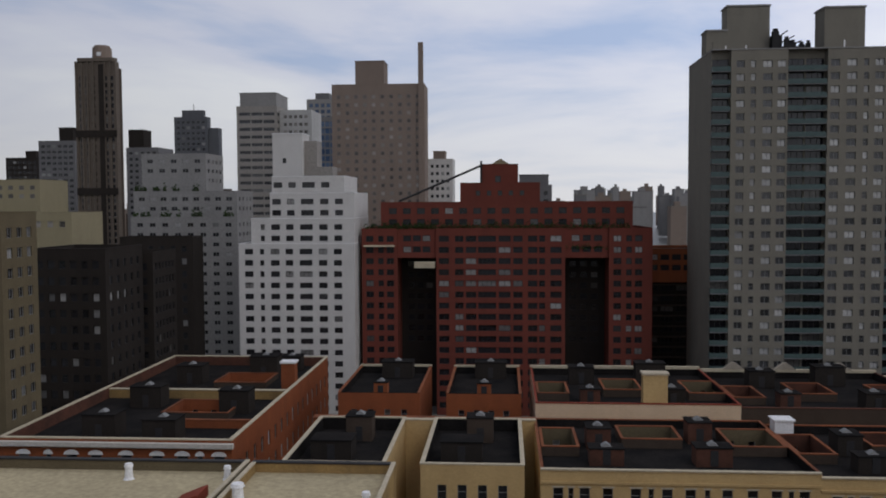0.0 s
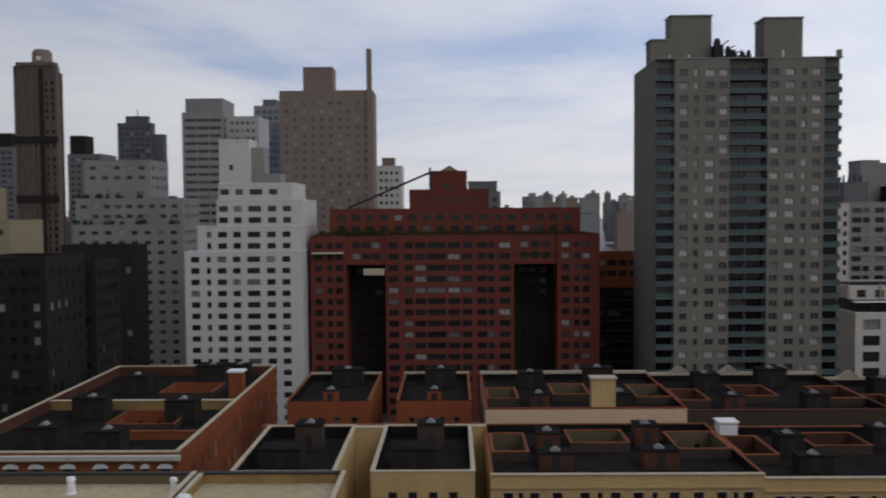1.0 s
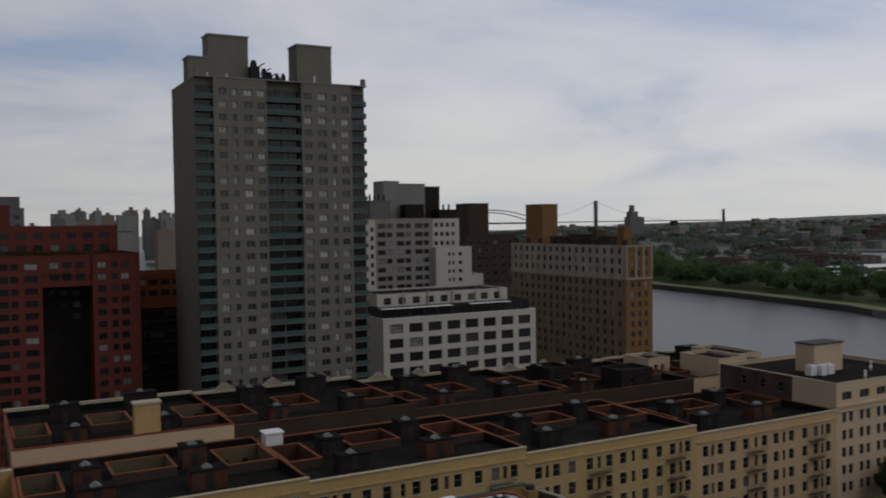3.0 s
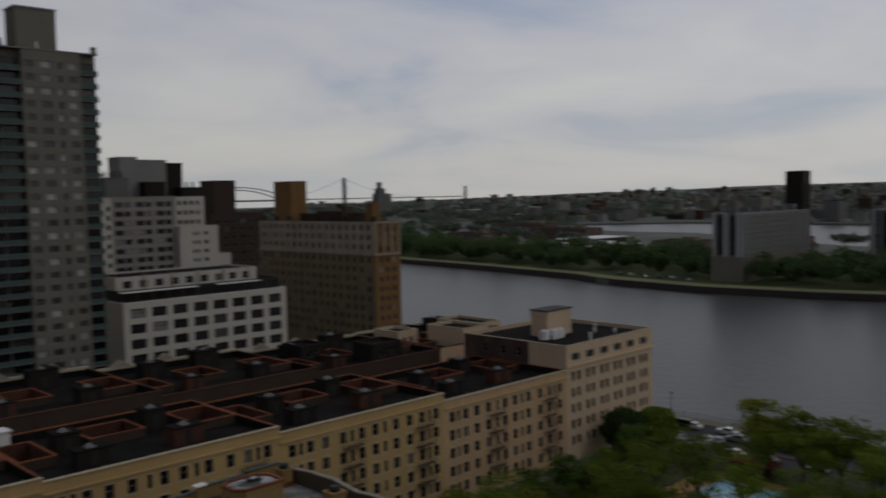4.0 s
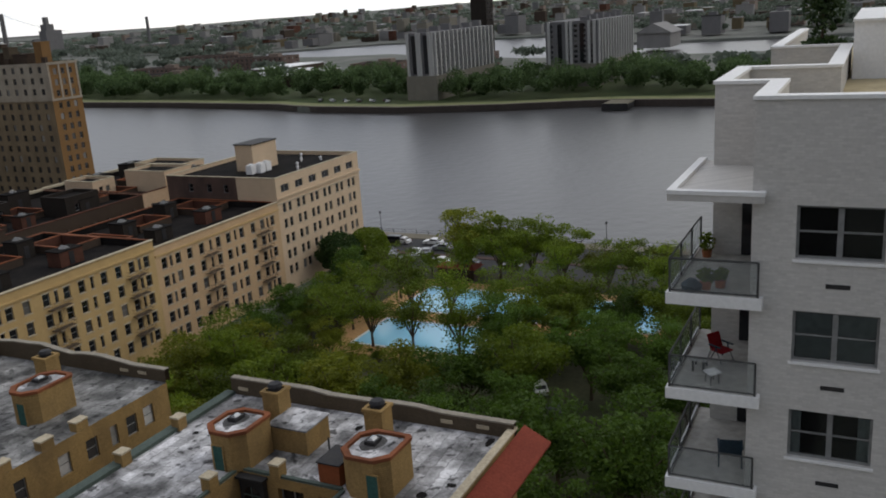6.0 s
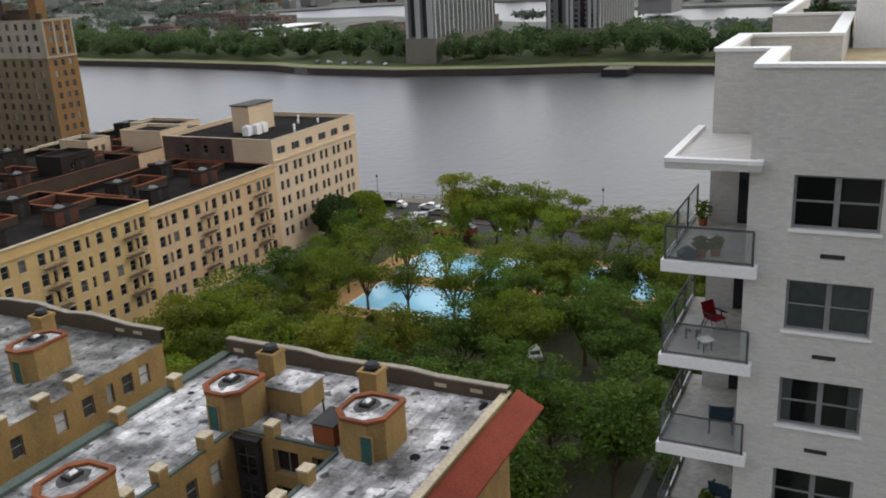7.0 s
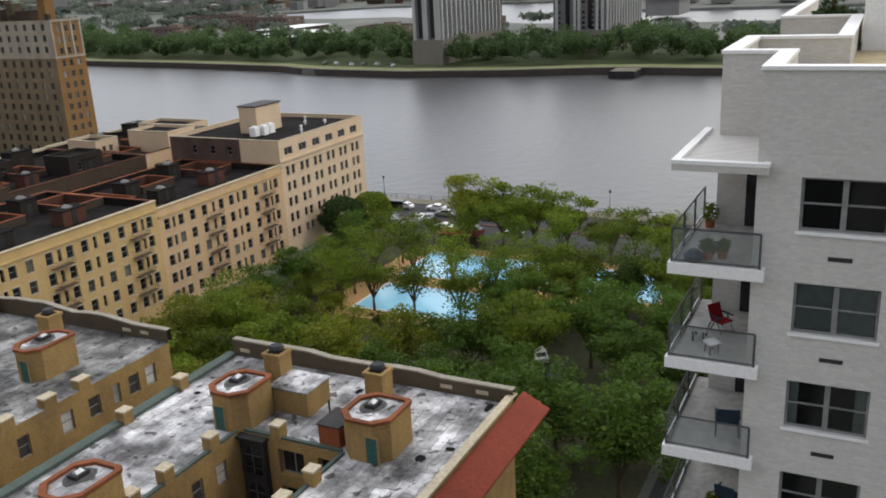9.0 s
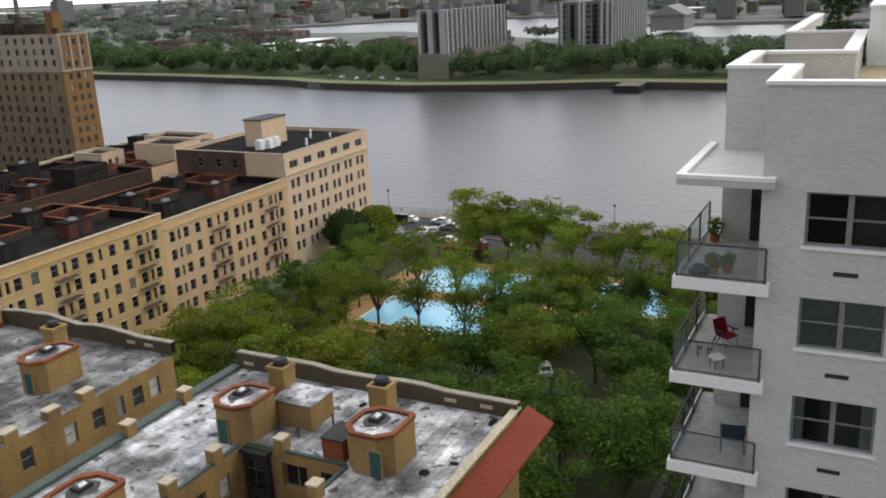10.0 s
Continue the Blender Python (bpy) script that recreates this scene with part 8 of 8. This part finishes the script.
    part("roof", Geo().prism([(868, 179), (922, 179), (922, 215), (868, 215)], 18.003, 27, 0, [(868, 196), (922, 196), (922, 198), (868, 198)]), "pale_concrete", t)
    rng = random.Random(3)
    spots = []
    # single broad crowns near the water, with gaps where paths and the car park open to the shore
    for _ in range(5200):
        y = rng.uniform(-60, 760)
        s = far_shore(y)
        x = s + (30 if 215 < y < 345 else 19) + abs(rng.gauss(0, 21))
        az = math.degrees(math.atan2(x, y))
        if (456 < x < 550 and 222 < y < 252) or (515 < x < 606 and 145 < y < 188) or 53.6 < az < 54.7 or 57.2 < az < 57.9 or 47.6 < az < 48.2:
            continue
        r = rng.uniform(6.0, 11.0)
        if any((x - q[0]) ** 2 + (y - q[1]) ** 2 < (0.78 * (r + q[3])) ** 2 for q in spots):
            continue
        spots.append((x, y, 3.6, r, r * rng.uniform(1.6, 2.1)))
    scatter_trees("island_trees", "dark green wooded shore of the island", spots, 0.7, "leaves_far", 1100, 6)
    spots = []
    for _ in range(1500):
        x, y = rng.uniform(560, 3600), rng.uniform(-200, 2600)
        az = math.degrees(math.atan2(x, y))
        if inlet_west(y) - 25 < x < inlet_east(y) + 30 and y < 950 or (53.6 < az < 62 and x < 1320):
            continue
        if math.hypot(x, y) > 3600:
            continue
        r = rng.uniform(8, 20) * (1 + x / 2500)
        spots.append((x, y, 4 + x * 0.003, r, rng.uniform(9, 16)))
    scatter_trees("far_trees", "woods and street trees on the far bank, haze in their colour", spots, 2.6, "leaves_hill", 130, 7)
    spots = []
    for _ in range(700):
        r, az = rng.uniform(3000, 4900), radians(rng.uniform(34, 98))
        x, y = r * math.sin(az), r * math.cos(az)
        spots.append((x, y, 10 + max(0.0, (x - 3000) / 2000) * 62, rng.uniform(20, 45), rng.uniform(9, 15)))
    scatter_trees("hill_trees", "woods on the hills along the horizon, haze in their colour", spots, 5.0, "leaves_hill", 60, 9)
    # cars on the island's shore road
    for i in range(12):
        y = 258 + i * 5.2
        car(far_shore(y) + 19 + (i % 2) * 5.5, y, 4.0, 10 + 4 * (i % 3), ("paint_white", "paint_black", "paint_grey")[i % 3], "%s car parked on the island shore" % ("white", "black", "grey")[i % 3])
    # brown works with rows of windows, and a yellow store across the channel
    for x0, x1, y0, y1, h in ((770, 800, 560, 648, 13.0), (838, 866, 672, 760, 14.0), (700, 726, 640, 700, 10.0), (640, 668, 352, 398, 11.0), (690, 730, 300, 345, 12.0), (620, 650, 560, 640, 9.0)):
        t = thing("brick_works", ((x0 + x1) / 2, y0, 4), "long brown brick works building with a flat dark roof", "works", "island works")
        block(t, x0, x1, y0, y1, 3.6, 3.6 + h, "works_brick", {"W": dict(cols=spread(y1 - y0, int((y1 - y0) / 6), 2.4), rows=storeys(h, 4.0, 2.0, 1.6, 0.6), glass="glass_sparse"), "S": dict(cols=spread(x1 - x0, 4, 2.4), rows=storeys(h, 4.0, 2.0, 1.6, 0.6), glass="glass_sparse")}, parapet=0.6, coping="brown_brick")
        part("roof_house", Geo().box(x0 + 6, x0 + 14, y0 + 10, y0 + 22, 3.0 + h, 6.6 + h), "brown_brick", t)
    t = thing("yellow_store", (1345, 905, 4), "yellow warehouse with a white roof on the far bank", "warehouse")
    part("wall", Geo().box(1330, 1352, 890, 912, 2, 14), "yellow_paint", t)
    part("roof", Geo().prism([(1328, 888), (1354, 888), (1354, 914), (1328, 914)], 14.003, 19, 0, [(1336, 896), (1346, 896), (1346, 906), (1336, 906)]), "white_paint", t)
    # low sheds with pale roofs
    for x, y, w, d, h in ((560, 395, 60, 36, 9), (600, 440, 50, 30, 8), (540, 340, 40, 24, 7), (640, 470, 70, 30, 9)):
        t = thing("flat_shed", (x, y, 4), "long low shed with a pale flat roof", "shed", "island sheds")
        part("wall", Geo().box(x, x + w, y, y + d, 4, 4 + h), "umber_brick", t)
        part("roof", Geo().box(x - 0.5, x + w + 0.5, y - 0.5, y + d + 0.5, 4 + h + 0.003, 4.5 + h), "white_paint", t)


island()


def far_city():
    """Houses spread over the far bank and the north, simple blocks with a parapet and roof house."""
    rng = random.Random(12)
    kinds = [("brown_brick", "brown"), ("umber_brick", "dark brown"), ("pale_concrete", "pale"), ("grey_concrete", "grey"), ("russet_brick", "russet"), ("tan_brick", "tan"), ("grey_brick", "grey brick")]

    def house(x, y, z, w, d, h, k, group):
        m, c = kinds[k]
        t = thing("distant_building", (x, y, z), "distant %s block of flats or works" % c, "building", group)
        part("wall", Geo().box(x - w / 2, x + w / 2, y - d / 2, y + d / 2, z - 2, z + h), m, t)
        part("roof", Geo().box(x - w / 2 - 0.3, x + w / 2 + 0.3, y - d / 2 - 0.3, y + d / 2 + 0.3, z + h + 0.003, z + h + 0.6), ("grey_concrete", "pale_concrete", "tar_roof", "grey_brick", "white_paint")[min(4, int(rng.random() * 4.3))], t)
        if h > 14:
            part("roof_house", Geo().box(x - w * 0.2, x + w * 0.15, y - d * 0.2, y + d * 0.2, z + h + 0.603, z + h + 4.5), m, t)
    crowd, names = Geo(), [k[0] for k in kinds]
    for i in range(1500):
        near = i < 170
        r, az = (rng.uniform(1050, 1900) if near else rng.uniform(1400, 4600)), radians(rng.uniform(36, 97))
        x, y = r * math.sin(az), r * math.cos(az)
        if x < inlet_east(y) + 25:
            continue
        z = 4 + x * 0.003 + max(0.0, (x - 3000) / 2000) * 62
        w, d = rng.uniform(10, 38), rng.uniform(10, 26)
        h = rng.uniform(6, 13) if rng.random() < 0.85 else rng.uniform(16, 30)
        k = rng.choice((0, 1, 2, 2, 2, 3, 3, 4, 5, 6, 6))
        if near:
            house(x, y, z, w, d, h, k, "far bank buildings")
        else:
            crowd.box(x - w / 2, x + w / 2, y - d / 2, y + d / 2, z - 4, z + h, k)
            crowd.box(x - w / 2 - 0.3, x + w / 2 + 0.3, y - d / 2 - 0.3, y + d / 2 + 0.3, z + h + 0.003, z + h + 0.6, rng.choice((3, 2, 6, 2, 2, 7, 8)))
    solid("far_houses", crowd, names + ["tar_roof", "white_paint"], "many small houses spread over the far bank", "buildings", kind="stuff")
    for _ in range(60):
        r, az = rng.uniform(700, 2200), radians(rng.uniform(1, 14))
        x, y = r * math.sin(az), r * math.cos(az)
        top = 56 + r * math.tan(radians(rng.uniform(-0.6, 1.0)))
        house(x, y, GZ, rng.uniform(9, 22), rng.uniform(12, 25), max(12, top - GZ), rng.choice((2, 2, 3, 0, 6)), "northern city blocks")
    for _ in range(26):
        r, az = rng.uniform(420, 900), radians(rng.uniform(-24, -4))
        x, y = r * math.sin(az), r * math.cos(az)
        top = 56 + r * math.tan(radians(rng.uniform(-1.2, 0.6)))
        house(x, y, GZ, rng.uniform(14, 30), rng.uniform(12, 25), max(12, top - GZ), rng.choice((2, 3, 0, 1)), "northern city blocks")


far_city()


def horizon_marks():
    D = 2900.0

    def at(az, r=D):
        return r * math.sin(radians(az)), r * math.cos(radians(az))

    def zed(el, r=D):
        return 56 + r * math.tan(radians(el))
    b = thing("suspension_bridge", (*at(38.4), 4), "grey suspension bridge far up the river", "bridge")
    for az, top in ((38.37, 1.22), (31.0, 0.6)):
        x, y = at(az)
        g = Geo().box(x - 5, x - 1.5, y - 4, y + 4, 0, zed(top)).box(x + 1.5, x + 5, y - 4, y + 4, 0, zed(top)).box(x - 1.5, x + 1.5, y - 4, y + 4, zed(top) - 8, zed(top) - 3)
        part("tower", g, "grey_concrete", b)
    for a0, a1, e0, e1 in ((34.0, 38.37, 0.0, 1.18), (38.37, 42.6, 1.18, 0.0)):
        g = Geo()
        for i in range(13):
            f = i / 12
            k = f if e1 > e0 else 1 - f
            x, y = at(a0 + (a1 - a0) * f)
            z = zed(-0.02 + 1.2 * k ** 1.8)
            g.v += [(x, y, z - 0.4), (x + 0.3, y, z + 0.4), (x - 0.3, y, z + 0.4)]
        for i in range(12):
            for j in range(3):
                u, v = 3 * i + j, 3 * i + (j + 1) % 3
                g.f.append((u, v, v + 3, u + 3))
                g.m.append(0)
        part("cable", g, "grey_concrete", b)
    x0, y0 = at(30.0)
    x1, y1 = at(46.0)
    part("deck", Geo().bar((x0, y0, zed(-0.12)), (x1, y1, zed(-0.12)), 1.6), "grey_concrete", b)
    a = thing("arch_bridge", (*at(31.8), 4), "steel arch railway bridge far up the river", "bridge")
    lo, hi = Geo(), Geo()
    for g, peak, base in ((lo, 0.55, -0.12), (hi, 0.72, 0.22)):
        pts = [(*at(29.0 + 5.2 * i / 20), zed(base + (peak - base) * (1 - ((i - 10) / 10) ** 2))) for i in range(21)]
        for p, q in zip(pts[:-1], pts[1:]):
            g.bar(p, q, 1.6)
    part("lower_chord", lo, "grey_concrete", a)
    part("upper_chord", hi, "grey_concrete", a)
    x0, y0 = at(28.5)
    x1, y1 = at(35.0)
    part("deck", Geo().bar((x0, y0, zed(-0.15)), (x1, y1, zed(-0.15)), 2.5), "grey_concrete", a)
    x, y = at(40.6, 2400)
    p = thing("power_station", (x, y, 5), "dark stepped power station on the far shore", "power station")
    part("hall", Geo().box(x - 14, x + 34, y - 12, y + 12, 3, zed(0.15, 2400)), "grey_concrete", p)
    part("boiler_house", Geo().box(x - 8, x + 14, y - 10, y + 10, zed(0.15, 2400), zed(0.5, 2400)), "grey_concrete", p)
    part("stack", Geo().box(x - 4, x + 6, y - 5, y + 5, zed(0.5, 2400), zed(0.9, 2400)), "grey_concrete", p)
    x, y = at(46.2, 2600)
    s = thing("chimney_tower", (x, y, 5), "lone tall stack on the horizon", "chimney")
    part("shaft", Geo().cyl(x, y, 4, zed(0.5, 2600), 5, 4, 10), "grey_concrete", s)
    part("crown", Geo().cyl(x, y, zed(0.503, 2600), zed(0.56, 2600), 5, 5, 10), "grey_concrete", s)


horizon_marks()
